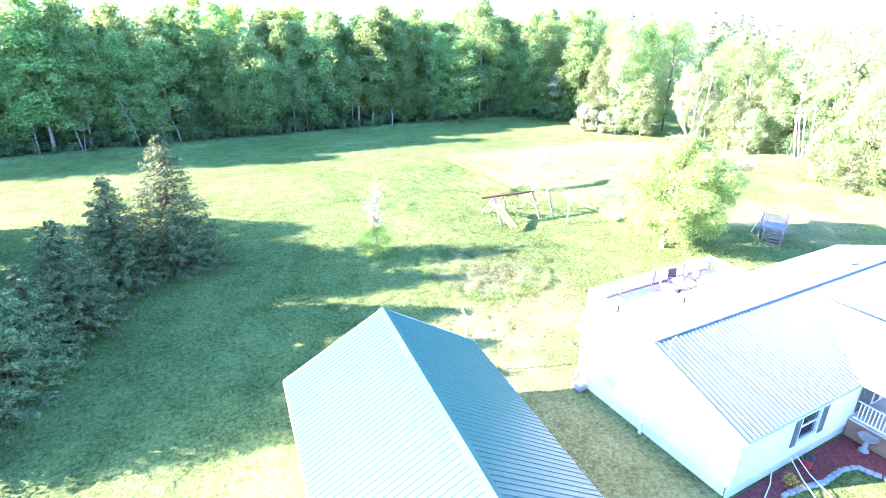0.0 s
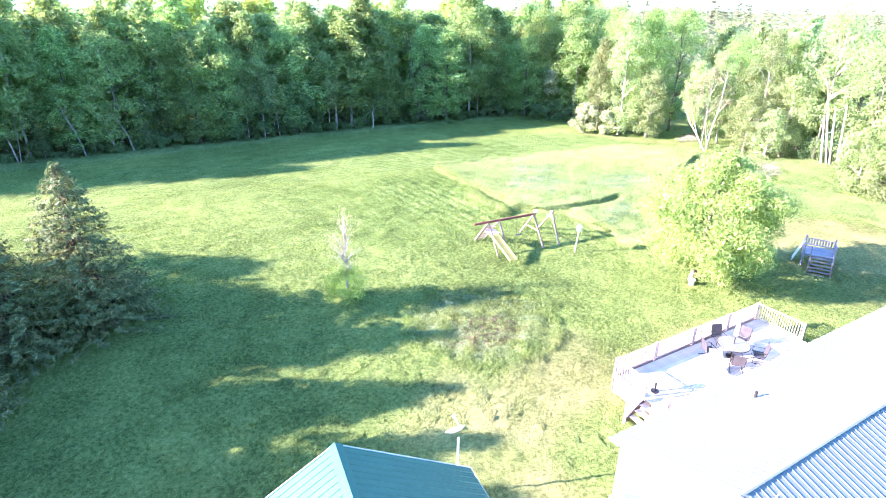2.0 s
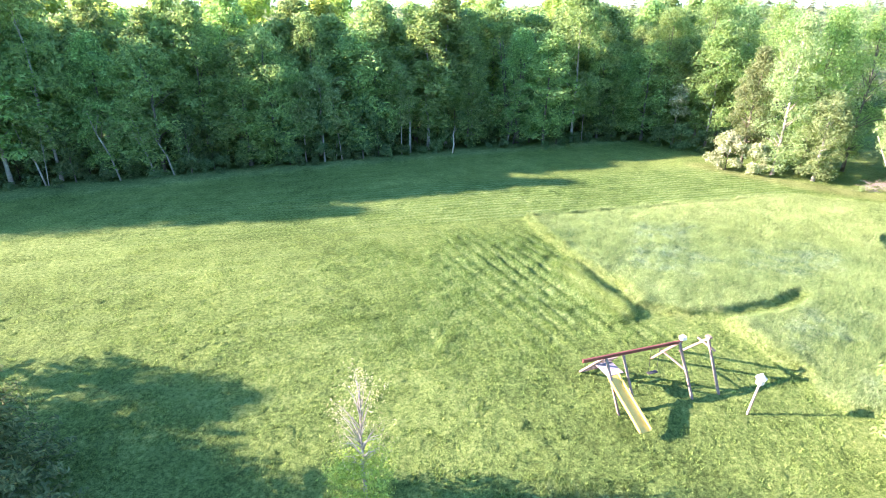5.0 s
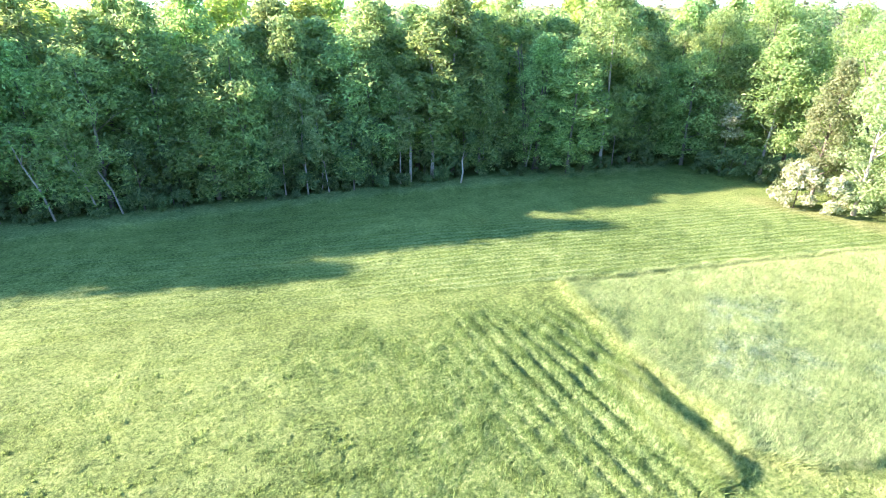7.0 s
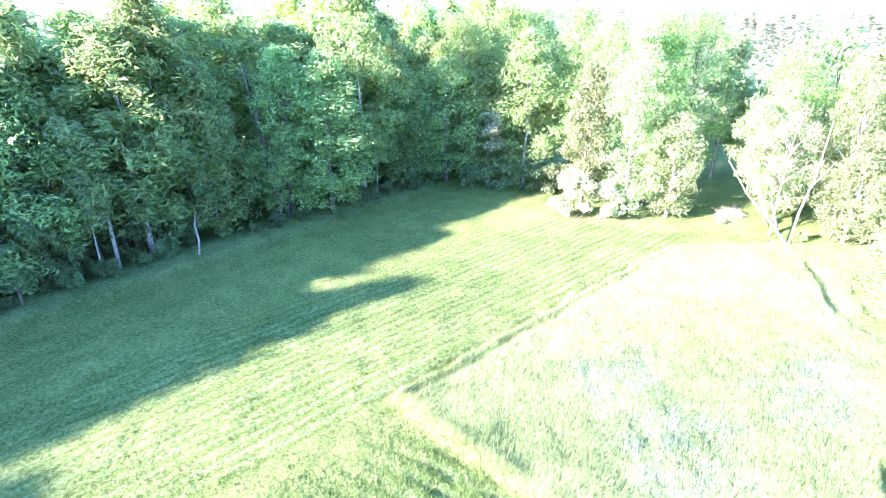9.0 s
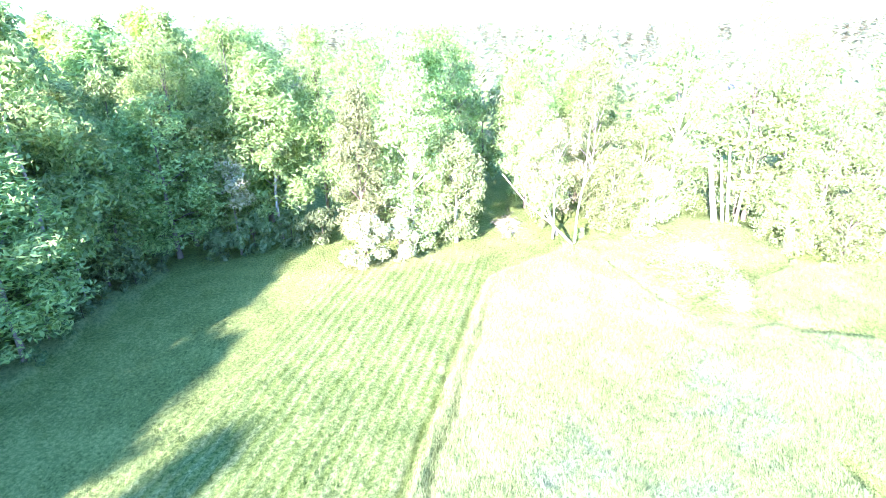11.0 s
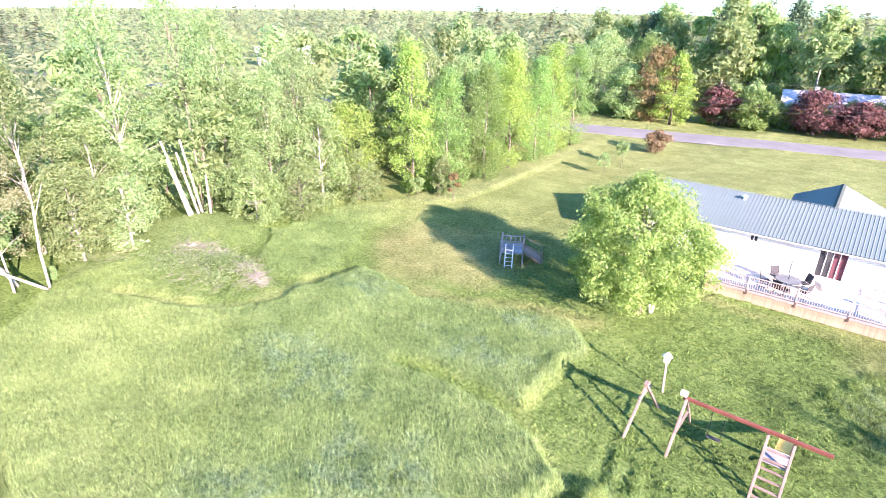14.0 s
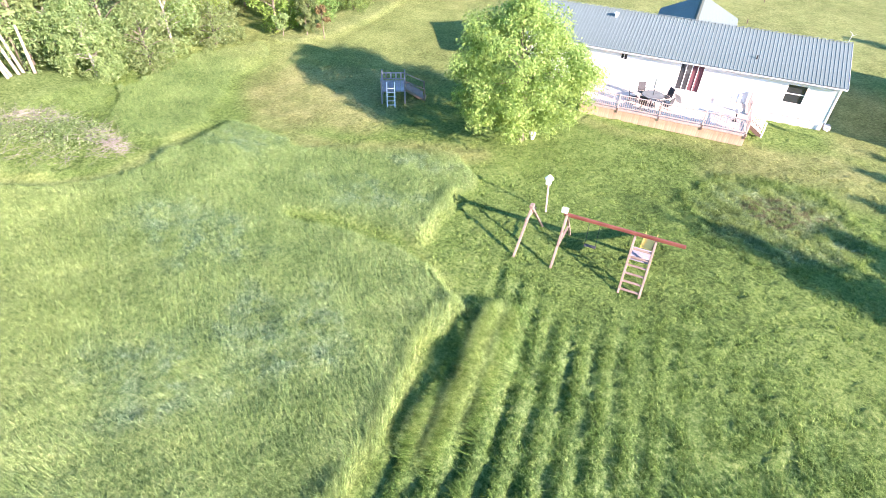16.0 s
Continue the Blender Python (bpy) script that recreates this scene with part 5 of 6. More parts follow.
def lap_wall(g, boards, a, b, z0, z1, holes=()):
    """Lapped boards from a to b (outer face to the right of the way), 0.16 thick, with holes (u0, u1, z0, z1); g takes the starter strip."""
    a, b = Vector((*a, 0)), Vector((*b, 0))
    d = (b - a).normalized()
    n = Vector((d.y, -d.x, 0))
    length = (b - a).length
    g.beam(a - n * 0.09 + Vector((0, 0, z0 - 0.02)), b - n * 0.09 + Vector((0, 0, z0 - 0.02)), 0.1, 0.03)
    cuts = sorted({0.0, length, *[u for h in holes for u in h[:2]]})
    for u0, u1 in zip(cuts, cuts[1:]):
        z = z0
        while z < z1 - 1e-4:
            zt = min(z + 0.2, z1, *[e for h in holes if h[0] <= u0 + 1e-4 and u1 <= h[1] + 1e-4 for e in h[2:] if e > z + 1e-4])
            if not any(h[0] <= u0 + 1e-4 and u1 <= h[1] + 1e-4 and h[2] <= z + 1e-4 and zt <= h[3] + 1e-4 for h in holes):
                p, q = a + d * u0, a + d * u1
                lip = n * 0.018
                pts = [p + lip, q + lip, q, p]
                vs = [Vector((v.x, v.y, zz)) for v, zz in zip(pts, (z, z, zt, zt))]
                back = [Vector((v.x, v.y, zz)) for v, zz in zip([p - n * 0.16, q - n * 0.16, q - n * 0.16, p - n * 0.16], (z, z, zt, zt))]
                boards.append(Geo().add(vs + back, [(0, 1, 2, 3), (7, 6, 5, 4), (1, 0, 4, 5), (3, 2, 6, 7), (0, 3, 7, 4), (2, 1, 5, 6)]))
            z = zt


def wall_of_boards(name, g, boards, parent):
    wall = part(name, g, siding, parent)
    for board_geo in boards:
        part("siding_board", board_geo, siding, wall)


SLIDER = (HX1 - 26.65, HX1 - 24.95, 0.45, 2.5)
WIN_N = (HX1 - 19.72, HX1 - 18.42, 0.92, 2.3)
WIN_S = (HX1 - 30.88, HX1 - 30.28, 1.88, 2.44)
S_WINS = [(20.42 - HX0, 21.82 - HX0, 0.62, 2.1), (25.0 - HX0, 26.1 - HX0, 0.45, 2.5), (31.5 - HX0, 32.9 - HX0, 0.8, 2.1)]
g, boards = Geo(), []
lap_wall(g, boards, (HX1, HY1), (HX0, HY1), GZ + 0.55, EAVE, (SLIDER, WIN_N, WIN_S))
wall_of_boards("wall_north", g, boards, house)
g, boards = Geo(), []
lap_wall(g, boards, (HX0, HY0), (HX1, HY0), GZ + 0.55, EAVE, S_WINS)
wall_of_boards("wall_south", g, boards, house)
for x, name, way in ((HX0, "wall_west", 1), (HX1, "wall_east", -1)):
    g, boards = Geo(), []
    lap_wall(g, boards, (x, HY1) if way > 0 else (x, HY0), (x, HY0) if way > 0 else (x, HY1), GZ + 0.55, EAVE)
    g.add([(x, HY0, EAVE), (x, HY1, EAVE), (x, RY, RIDGE - 0.06), (x + 0.16 * way, HY0, EAVE), (x + 0.16 * way, HY1, EAVE), (x + 0.16 * way, RY, RIDGE - 0.06)],
          [(0, 1, 2), (5, 4, 3), (0, 2, 5, 3), (2, 1, 4, 5), (1, 0, 3, 4)])
    wall_of_boards(name, g, boards, house)
g = Geo()
for c, s in ((((HX0 + HX1) / 2, HY1 - 0.1, GZ + 0.25), (HX1 - HX0 - 0.1, 0.1, 0.62)), (((HX0 + HX1) / 2, HY0 + 0.1, GZ + 0.25), (HX1 - HX0 - 0.1, 0.1, 0.62)),
             ((HX0 + 0.1, RY, GZ + 0.25), (0.1, HY1 - HY0 - 0.4, 0.62)), ((HX1 - 0.1, RY, GZ + 0.25), (0.1, HY1 - HY0 - 0.4, 0.62))):
    g.box(c, s)
part("skirting", g, skirting, house, "pale lavender-grey foundation skirting")
part("house_floor", Geo().box(((HX0 + HX1) / 2, RY, 0.3), (HX1 - HX0 - 0.36, HY1 - HY0 - 0.36, 0.1)), deck_wood, house)
for cx, cy in ((HX0, HY0), (HX0, HY1), (HX1, HY0), (HX1, HY1)):
    part("corner_board", Geo().box((cx, cy, (GZ + 0.55 + EAVE) / 2), (0.12, 0.12, EAVE - GZ - 0.55), 0.01), white_paint, house)


def panel_mesh(width, length, ribs, mat, name="roof_panel"):
    """A ribbed sheet in its own plane: x across, y up the slope."""
    prof, pitch = [], width / ribs
    for i in range(ribs):
        x = i * pitch
        prof += [(x, 0.022), (x + 0.022, 0.022), (x + 0.04, 0.0), (x + pitch - 0.018, 0.0)]
    prof.append((width, 0.022))
    vs = [(x, 0, z) for x, z in prof] + [(x, length, z) for x, z in prof] + [(x, 0, z - 0.012) for x, z in prof] + [(x, length, z - 0.012) for x, z in prof]
    n = len(prof)
    fs = []
    for i in range(n - 1):
        fs += [(i, i + 1, n + i + 1, n + i), (2 * n + i + 1, 2 * n + i, 3 * n + i, 3 * n + i + 1), (i + 1, i, 2 * n + i, 2 * n + i + 1), (n + i, n + i + 1, 3 * n + i + 1, 3 * n + i)]
    return Geo().add(vs, fs).mesh(name, mat)


def roof_slope(parent, mat, start, along, up, length, rise_len, width=0.95, ribs=4):
    """A row of ribbed sheets from start, laid along a direction, each running up the slope."""
    along, up = Vector(along).normalized(), Vector(up).normalized()
    nrm = along.cross(up)
    count = round(length / width)
    me = panel_mesh(length / count, rise_len, ribs, mat)
    for i in range(count):
        ob = new("roof_panel", me)
        ob.parent = parent
        ob.matrix_basis = Matrix.Translation(Vector(start) + along * (i * length / count)) @ Matrix((along, up, nrm)).transposed().to_4x4()


RX0, RX1 = HX0 - 0.28, HX1 + 0.28
over = 0.34
drop = (RIDGE - EAVE) / (HY1 - RY)
zn = EAVE - over * drop + 0.04
slope_n = math.hypot(HY1 + over - RY, RIDGE + 0.04 - zn)
roof_slope(house, roof_metal, (RX1, HY1 + over, zn), (-1, 0, 0), (0, -(HY1 + over - RY), RIDGE + 0.04 - zn), RX1 - RX0, slope_n)
roof_slope(house, roof_metal, (RX0, HY0 - over, zn), (1, 0, 0), (0, RY - HY0 + over, RIDGE + 0.04 - zn), RX1 - RX0, slope_n)
g = Geo()
for s, y in ((1, HY1 + over), (-1, HY0 - over)):
    g.beam((RX0, y - s * 0.02, zn - 0.09), (RX1, y - s * 0.02, zn - 0.09), 0.14, 0.04)
    g.box(((RX0 + RX1) / 2, y - s * over / 2, zn - 0.15), (RX1 - RX0 - 0.06, over, 0.02))
part("fascia", g, white_paint, house, "white fascia and soffit board")
for x in (RX0, RX1):
    for y in (HY1 + over, HY0 - over):
        part("rake_board", Geo().beam((x, y, zn - 0.07), (x, RY, RIDGE - 0.03), 0.04, 0.15), white_paint, house)
ridge = Geo()
for s in (1, -1):
    ridge.add([(RX0, RY, RIDGE + 0.11), (RX1, RY, RIDGE + 0.11), (RX1, RY + s * 0.055, RIDGE + 0.09), (RX0, RY + s * 0.055, RIDGE + 0.09)], [(0, 1, 2, 3) if s < 0 else (3, 2, 1, 0)])
part("ridge_cap", ridge, roof_metal, house, "folded metal ridge cap")
vent = part("roof_vent", Geo().lathe((32.2, 13.5, 3.8), [(0.1, -0.1), (0.1, 0.25), (0.2, 0.28), (0.2, 0.36), (0.05, 0.42)], 12), white_paint, house, "small white roof vent")
part("vent_pipe", Geo().lathe((22.0, 15.6, 3.05), [(0.05, -0.15), (0.05, 0.35)], 10), black_metal, house, "thin dark vent pipe")
part("roof_stub", Geo().tube([(HX0 - 0.1, 11.9, 4.0), (HX0 - 0.15, 11.9, 4.6), (HX0 + 0.1, 11.9, 4.75)], 0.014, 6).tube([(HX0 - 0.15, 11.9, 4.5), (HX0 - 0.35, 11.9, 4.6)], 0.012, 6), skirting, house, "small antenna at the gable end")


def window(parent, x0, x1, z0, z1, y, out, panes=2, across=False, name="window"):
    """A framed window in a wall along x; out is the way its outer face looks (+1 or -1 in y)."""
    f = Geo()
    for c, s in ((((x0 + x1) / 2, y, z1 - 0.04), (x1 - x0, 0.14, 0.08)), (((x0 + x1) / 2, y, z0 + 0.04), (x1 - x0, 0.14, 0.08)), ((x0 + 0.04, y, (z0 + z1) / 2), (0.08, 0.14, z1 - z0 - 0.16)), ((x1 - 0.04, y, (z0 + z1) / 2), (0.08, 0.14, z1 - z0 - 0.16))):
        f.box((c[0], c[1] - out * 0.04, c[2]), s, 0.008)
    w = part(name, f, white_paint, parent)
    for k in range(panes):
        if across:
            a, b, c, d = x0 + 0.08 + (x1 - x0 - 0.16) * k / panes, x0 + 0.08 + (x1 - x0 - 0.16) * (k + 1) / panes, z0 + 0.08, z1 - 0.08
        else:
            a, b, c, d = x0 + 0.08, x1 - 0.08, z0 + 0.08 + (z1 - z0 - 0.16) * k / panes, z0 + 0.08 + (z1 - z0 - 0.16) * (k + 1) / panes
        part("pane", Geo().box(((a + b) / 2, y - out * 0.07, (c + d) / 2), (b - a - 0.04, 0.02, d - c - 0.04)), glass_dark, w)
    m = Geo()
    for k in range(1, panes):
        if across:
            m.box((x0 + 0.08 + (x1 - x0 - 0.16) * k / panes, y - out * 0.05, (z0 + z1) / 2), (0.06, 0.06, z1 - z0 - 0.16))
        else:
            m.box(((x0 + x1) / 2, y - out * 0.05, z0 + 0.08 + (z1 - z0 - 0.16) * k / panes), (x1 - x0 - 0.16, 0.06, 0.06))
    part("glazing_bar", m, white_paint, w)
    return w


window(house, 18.42, 19.72, 0.92, 2.3, HY1, 1)
window(house, 30.28, 30.88, 1.88, 2.44, HY1, 1, across=True)
window(house, 20.42, 21.82, 0.62, 2.1, HY0, -1)
window(house, 31.5, 32.9, 0.8, 2.1, HY0, -1)
slider = window(house, 24.95, 26.65, 0.45, 2.5, HY1, 1, panes=4, across=True, name="sliding_door")
for i, ob in enumerate([o for o in slider.children if o.name.startswith("pane")]):
    if i < 2:
        x0 = 24.95 + 0.08 + (1.7 - 0.16) * i / 4
        cg = Geo()
        for k in range(9):
            cg.box((x0 + 0.04 + k * 0.037, HY1 - 0.12 + 0.008 * (k % 2), 1.47), (0.034, 0.02, 1.86), 0.006)
        part("curtain", cg, curtain_red, slider, "wine-red drawn curtain")
        ob.data.materials[0] = curtain_red
for x in (20.42 - 0.22, 21.82 + 0.22, 24.78, 26.32):
    sg = Geo().box((x, HY0 - 0.035, 1.36), (0.34, 0.04, 1.5), 0.01)
    for k in range(12):
        sg.box((x, HY0 - 0.062, 0.72 + k * 0.115), (0.26, 0.018, 0.07))
    part("shutter", sg, shutter_paint, house, "grey-green louvred shutter")
part("front_door", Geo().box((25.55, HY0 + 0.06, 1.47), (1.06, 0.06, 2.02), 0.01), shutter_paint, house, "dark front door")
box = part("meter_box", Geo().box((HX0 - 0.1, 14.6, 0.9), (0.16, 0.32, 0.5), 0.02), skirting, house, "grey electric meter box")

# the porch gable over the front door
PX, PY0, PW, PE = 26.6, 4.7, 3.15, 2.62
prise = RIDGE - 0.08 - PE
pl = math.hypot(PW, prise)
roof_slope(house, roof_metal, (PX - PW, RY, PE), (0, -1, 0), (PW, 0, prise), RY - PY0, pl)
roof_slope(house, roof_metal, (PX + PW, PY0, PE), (0, 1, 0), (-PW, 0, prise), RY - PY0, pl)
g = Geo()
for s in (1, -1):
    g.add([(PX, PY0, RIDGE), (PX, RY - 0.3, RIDGE), (PX + s * 0.18, RY - 0.3, RIDGE - 0.075), (PX + s * 0.18, PY0, RIDGE - 0.075)], [(0, 1, 2, 3) if s > 0 else (3, 2, 1, 0)])
part("porch_ridge_cap", g, roof_trim, house)
g = Geo().add([(PX - PW + 0.3, PY0 + 0.3, PE - 0.02), (PX + PW - 0.3, PY0 + 0.3, PE - 0.02), (PX, PY0 + 0.3, RIDGE - 0.2), (PX - PW + 0.3, PY0 + 0.38, PE - 0.02), (PX + PW - 0.3, PY0 + 0.38, PE - 0.02), (PX, PY0 + 0.38, RIDGE - 0.2)], [(0, 1, 2), (5, 4, 3), (0, 2, 5, 3), (2, 1, 4, 5), (1, 0, 3, 4)])
part("porch_gable", g, siding, house)
part("porch_base", Geo().box((PX, 6.75, 0.0), (4.6, 3.36, 0.85), 0.02), brown_trim, house, "brown porch base boards")
part("porch_floor", Geo().box((PX, 6.75, 0.45), (4.7, 3.4, 0.05)), deck_wood, house)
for x in (PX - 2.25, PX - 0.7, PX + 0.7, PX + 2.25):
    part("porch_post", Geo().box((x, 5.15, 1.5), (0.12, 0.12, 2.06), 0.01), white_paint, house)


def railing(parent, a, b, z, height=0.92, gap=0.14, mat=None, baluster=0.035, rails=True, flat=False):
    """Top rail, bottom rail and balusters from a to b; each baluster is a piece of its own."""
    mat = mat or white_paint
    za, zb = z if hasattr(z, "__len__") else (z, z)
    a, b = Vector((*a, za)), Vector((*b, zb))
    up = Vector((0, 0, 1))
    part("top_rail", Geo().beam(a + up * height, b + up * height, 0.09, 0.04, 0.006), mat, parent)
    part("bottom_rail", Geo().beam(a + up * 0.1, b + up * 0.1, 0.04, 0.08, 0.006), mat, parent)
    n = max(2, round((b - a).length / gap))
    me = Geo().box((0, 0, 0), (baluster, baluster, height - 0.12)).mesh("baluster", mat)
    for i in range(1, n):
        ob = new("baluster", me)
        ob.parent = parent
        ob.location = a.lerp(b, i / n) + up * (height / 2 + 0.05)


porch_rail = thing("porch_railing", "white wooden railing along the front porch", "railing")
for a, b in (((PX - 2.25, 8.3), (PX - 2.25, 5.15)), ((PX + 2.25, 8.3), (PX + 2.25, 5.15)), ((PX - 2.25, 5.15), (PX - 0.7, 5.15)), ((PX + 0.7, 5.15), (PX + 2.25, 5.15))):
    railing(porch_rail, a, b, 0.48)

# ---- the back deck ----
DX0, DX1, DY1, DZ = 21.5, 32.3, 21.65, 0.35
deck = thing("deck", "raised pale wooden deck with tan skirting and railings", "deck")
board = Geo().box((0, 0, 0), (DX1 - DX0, 0.138, 0.035), 0.005).mesh("deck_board", deck_wood)
n = int((DY1 - HY1 - 0.02) / 0.145)
for i in range(n):
    ob = new("deck_board", board)
    ob.parent = deck
    ob.location = ((DX0 + DX1) / 2, HY1 + 0.1 + i * 0.145, DZ - 0.018)
skb = Geo().box((0, 0, 0), (0.138, 0.025, DZ - GZ - 0.02)).mesh("skirt_board", skirt_wood)
spots = [(DX0 + 0.075 + i * 0.145, DY1 - 0.02, 0) for i in range(int((DX1 - DX0) / 0.145))]
spots += [(x, HY1 + 0.12 + i * 0.145, math.pi / 2) for x in (DX0 + 0.02, DX1 - 0.02) for i in range(int((DY1 - HY1 - 0.1) / 0.145))]
for x, y, a in spots:
    ob = new("skirt_board", skb)
    ob.parent = deck
    ob.matrix_basis = Matrix.LocRotScale((x, y, (DZ + GZ) / 2 - 0.03), Euler((0, 0, a)), None)
part("rim_board", Geo().box(((DX0 + DX1) / 2, DY1 + 0.012, DZ - 0.06), (DX1 - DX0 + 0.04, 0.03, 0.17), 0.005), rail_wood, deck)
posts = [(DX0 + 0.05, DY1 - 0.05), (24.2, DY1 - 0.05), (26.95, DY1 - 0.05), (29.7, DY1 - 0.05), (DX1 - 0.05, DY1 - 0.05), (DX1 - 0.05, 19.1), (DX0 + 0.05, 19.85), (DX0 + 0.05, 18.55), (DX0 + 0.05, HY1 + 0.15)]
for x, y in posts:
    p = part("post", Geo().box((x, y, DZ + 0.5), (0.1, 0.1, 1.04), 0.008), rail_wood, deck)
    part("post_foot", Geo().box((x, y + (0.07 if y > 21 else 0), DZ - 0.12), (0.1, 0.04, 0.34), 0.008), post_wood, p, "dark stained post foot")
for (ax, ay), (bx, by) in zip(posts[:5], posts[1:6]):
    railing(deck, (ax, ay), (bx, by), DZ, 0.95, 0.135, rail_wood)
railing(deck, posts[0], posts[6], DZ, 0.95, 0.135, rail_wood)
railing(deck, posts[7], posts[8], DZ, 0.95, 0.135, rail_wood)


def stairs(parent, x, y, way, width, z1, z0, mat, rail=True):
    """Open steps that leave a deck at x in the direction way along x, from y on."""
    n = 4
    rise = (z1 - z0) / n
    for i in range(n - 1):
        part("tread", Geo().box((x + way * (0.14 + i * 0.28), y + width / 2, z1 - rise * (i + 1)), (0.3, width, 0.04), 0.006), mat, parent)
    for yy in (y, y + width):
        part("stringer", Geo().beam((x, yy, z1 - 0.12), (x + way * 1.05, yy, z0 + 0.02), 0.05, 0.24), post_wood, parent)
        if rail:
            railing(parent, (x + way * 0.05, yy), (x + way * 1.05, yy), (z1, z0 + 0.12), 0.9, 0.13, white_paint)
            part("newel", Geo().box((x + way * 1.08, yy, z0 + 0.5), (0.09, 0.09, 1.1), 0.008), white_paint, parent)


west_steps = thing("deck_stairs", "short wooden stairs with white railings beside the deck", "stairs")
stairs(west_steps, DX0 - 0.02, 18.65, -1, 1.1, DZ, GZ, deck_wood)
east_rail = thing("ramp_railing", "long pale railing along a low ramp", "railing")
railing(east_rail, (DX1 + 0.1, 18.0), (37.2, 17.7), (DZ, 0.0), 0.95, 0.14, white_paint)
part("ramp", Geo().beam((DX1 + 0.05, 17.35, DZ - 0.06), (37.4, 17.3, -0.25), 1.1, 0.07), deck_wood, east_rail)

# things on the deck
table = thing("patio_table", "round glass-topped patio table on the deck", "table", pose(27.75, 19.95, DZ))
part("tabletop", Geo().lathe((0, 0, 0.7), [(0.02, 0), (0.72, 0), (0.74, 0.01), (0.74, 0.03), (0.72, 0.035), (0.02, 0.035)], 32), table_glass, table, smooth=False)
part("rim", Geo().tube([(0.74 * math.cos(a), 0.74 * math.sin(a), 0.715) for a in (k * math.pi / 16 for k in range(33))], 0.02, 6), black_metal, table)
for k in range(4):
    a = k * math.pi / 2 + 0.6
    part("leg", Geo().tube([(0.55 * math.cos(a), 0.55 * math.sin(a), 0.7), (0.4 * math.cos(a), 0.4 * math.sin(a), 0.35), (0.58 * math.cos(a), 0.58 * math.sin(a), 0.0)], 0.018, 6), black_metal, table)
parasol = thing("parasol", "closed pale parasol standing through the table", "parasol", pose(27.75, 19.95, DZ))
part("pole", Geo().tube([(0, 0, 0), (0, 0, 2.45)], 0.022, 8), black_metal, parasol)
part("folded_canopy", Geo().lathe((0, 0, 1.15), [(0.03, 0), (0.11, 0.1), (0.1, 0.6), (0.05, 1.15), (0.02, 1.25)], 10), canvas, parasol, smooth=True)
part("parasol_base", Geo().lathe((0, 0, 0), [(0.24, 0), (0.24, 0.05), (0.06, 0.1), (0.03, 0.25)], 16), black_metal, parasol)


def sling_chair(m, label):
    c = thing("patio_chair", label, "chair", m, "chairs round the patio table")
    part("seat", Geo().box((0, 0.02, 0.42), (0.5, 0.48, 0.02), 0.006, Matrix.Rotation(0.08, 4, "X")), black_mesh, c)
    part("backrest", Geo().box((0, -0.29, 0.72), (0.5, 0.02, 0.6), 0.006, Matrix.Rotation(0.2, 4, "X")), black_mesh, c)
    for s in (-0.27, 0.27):
        part("side_frame", Geo().tube([(s, 0.26, 0.02), (s, 0.26, 0.42), (s, -0.22, 0.4), (s, -0.35, 1.02)], 0.016, 6), black_metal, c)
        part("armrest", Geo().tube([(s, 0.26, 0.42), (s, 0.26, 0.62), (s, -0.1, 0.64), (s, -0.28, 0.62)], 0.016, 6), black_metal, c)
        part("rocker", Geo().tube([(s, 0.32, 0.02), (s, -0.32, 0.02)], 0.016, 6), black_metal, c)
    return c


chair = sling_chair(pose(29.0, 20.3, DZ, 0, 0, 100), "black metal sling chair at the patio table")
for x, y, a in ((28.1, 20.95, 160), (26.7, 20.5, 245), (26.9, 19.1, 310), (28.5, 19.05, 40)):
    copy_thing(chair, pose(x, y, DZ, 0, 0, a))
lounger = thing("lounge_chair", "reclined pale folding lounge chair on the deck", "chair", pose(25.9, 19.5, DZ, 0, 0, 140))
part("seat", Geo().box((0, 0.2, 0.38), (0.55, 0.55, 0.03), 0.006), canvas, lounger)
part("backrest", Geo().box((0, -0.28, 0.68), (0.55, 0.03, 0.72), 0.006, Matrix.Rotation(0.5, 4, "X")), canvas, lounger)
for s in (-0.29, 0.29):
    part("frame", Geo().tube([(s, 0.5, 0.0), (s, 0.42, 0.38), (s, -0.1, 0.38), (s, -0.5, 1.0)], 0.015, 6).tube([(s, -0.35, 0.0), (s, 0.1, 0.6)], 0.015, 6), white_paint, lounger)
grill = thing("planter_stand", "slim grey planter stand by the deck railing", "planter", pose(22.3, 19.9, DZ))
part("pot", Geo().lathe((0, 0, 0.55), [(0.12, 0), (0.19, 0.3), (0.21, 0.3), (0.21, 0.34), (0.17, 0.34)], 14), skirting, grill)
part("stand", Geo().tube([(0, 0, 0), (0, 0, 0.55)], 0.04, 8).lathe((0, 0, 0), [(0.18, 0), (0.18, 0.03), (0.04, 0.05)], 12), black_metal, grill)

# ---- the front bed ----
bed = Geo()
edge = [(17.0, 8.38), (17.6, 7.8), (18.6, 7.55), (19.6, 7.45), (20.7, 7.2), (22.0, 7.25), (22.7, 7.05), (23.0, 6.3), (23.3, 5.6), (24.3, 5.5)]
poly = edge + [(24.3, 8.4)]
bed.add([(x, y, GZ + 0.045) for x, y in poly], [tuple(range(len(poly)))])
solid("mulch_bed", bed, mulch, "red wood-chip mulch bed along the front wall", "mulch bed", kind="structure")
border = thing("stone_border", "curved border of rough grey stone blocks", "garden border", kind="structure")
srng = random.Random(3)
stones = [Geo().box((0, 0, 0), (srng.uniform(0.26, 0.34), srng.uniform(0.16, 0.22), 0.16), 0.03).mesh("stone", stone) for _ in range(4)]
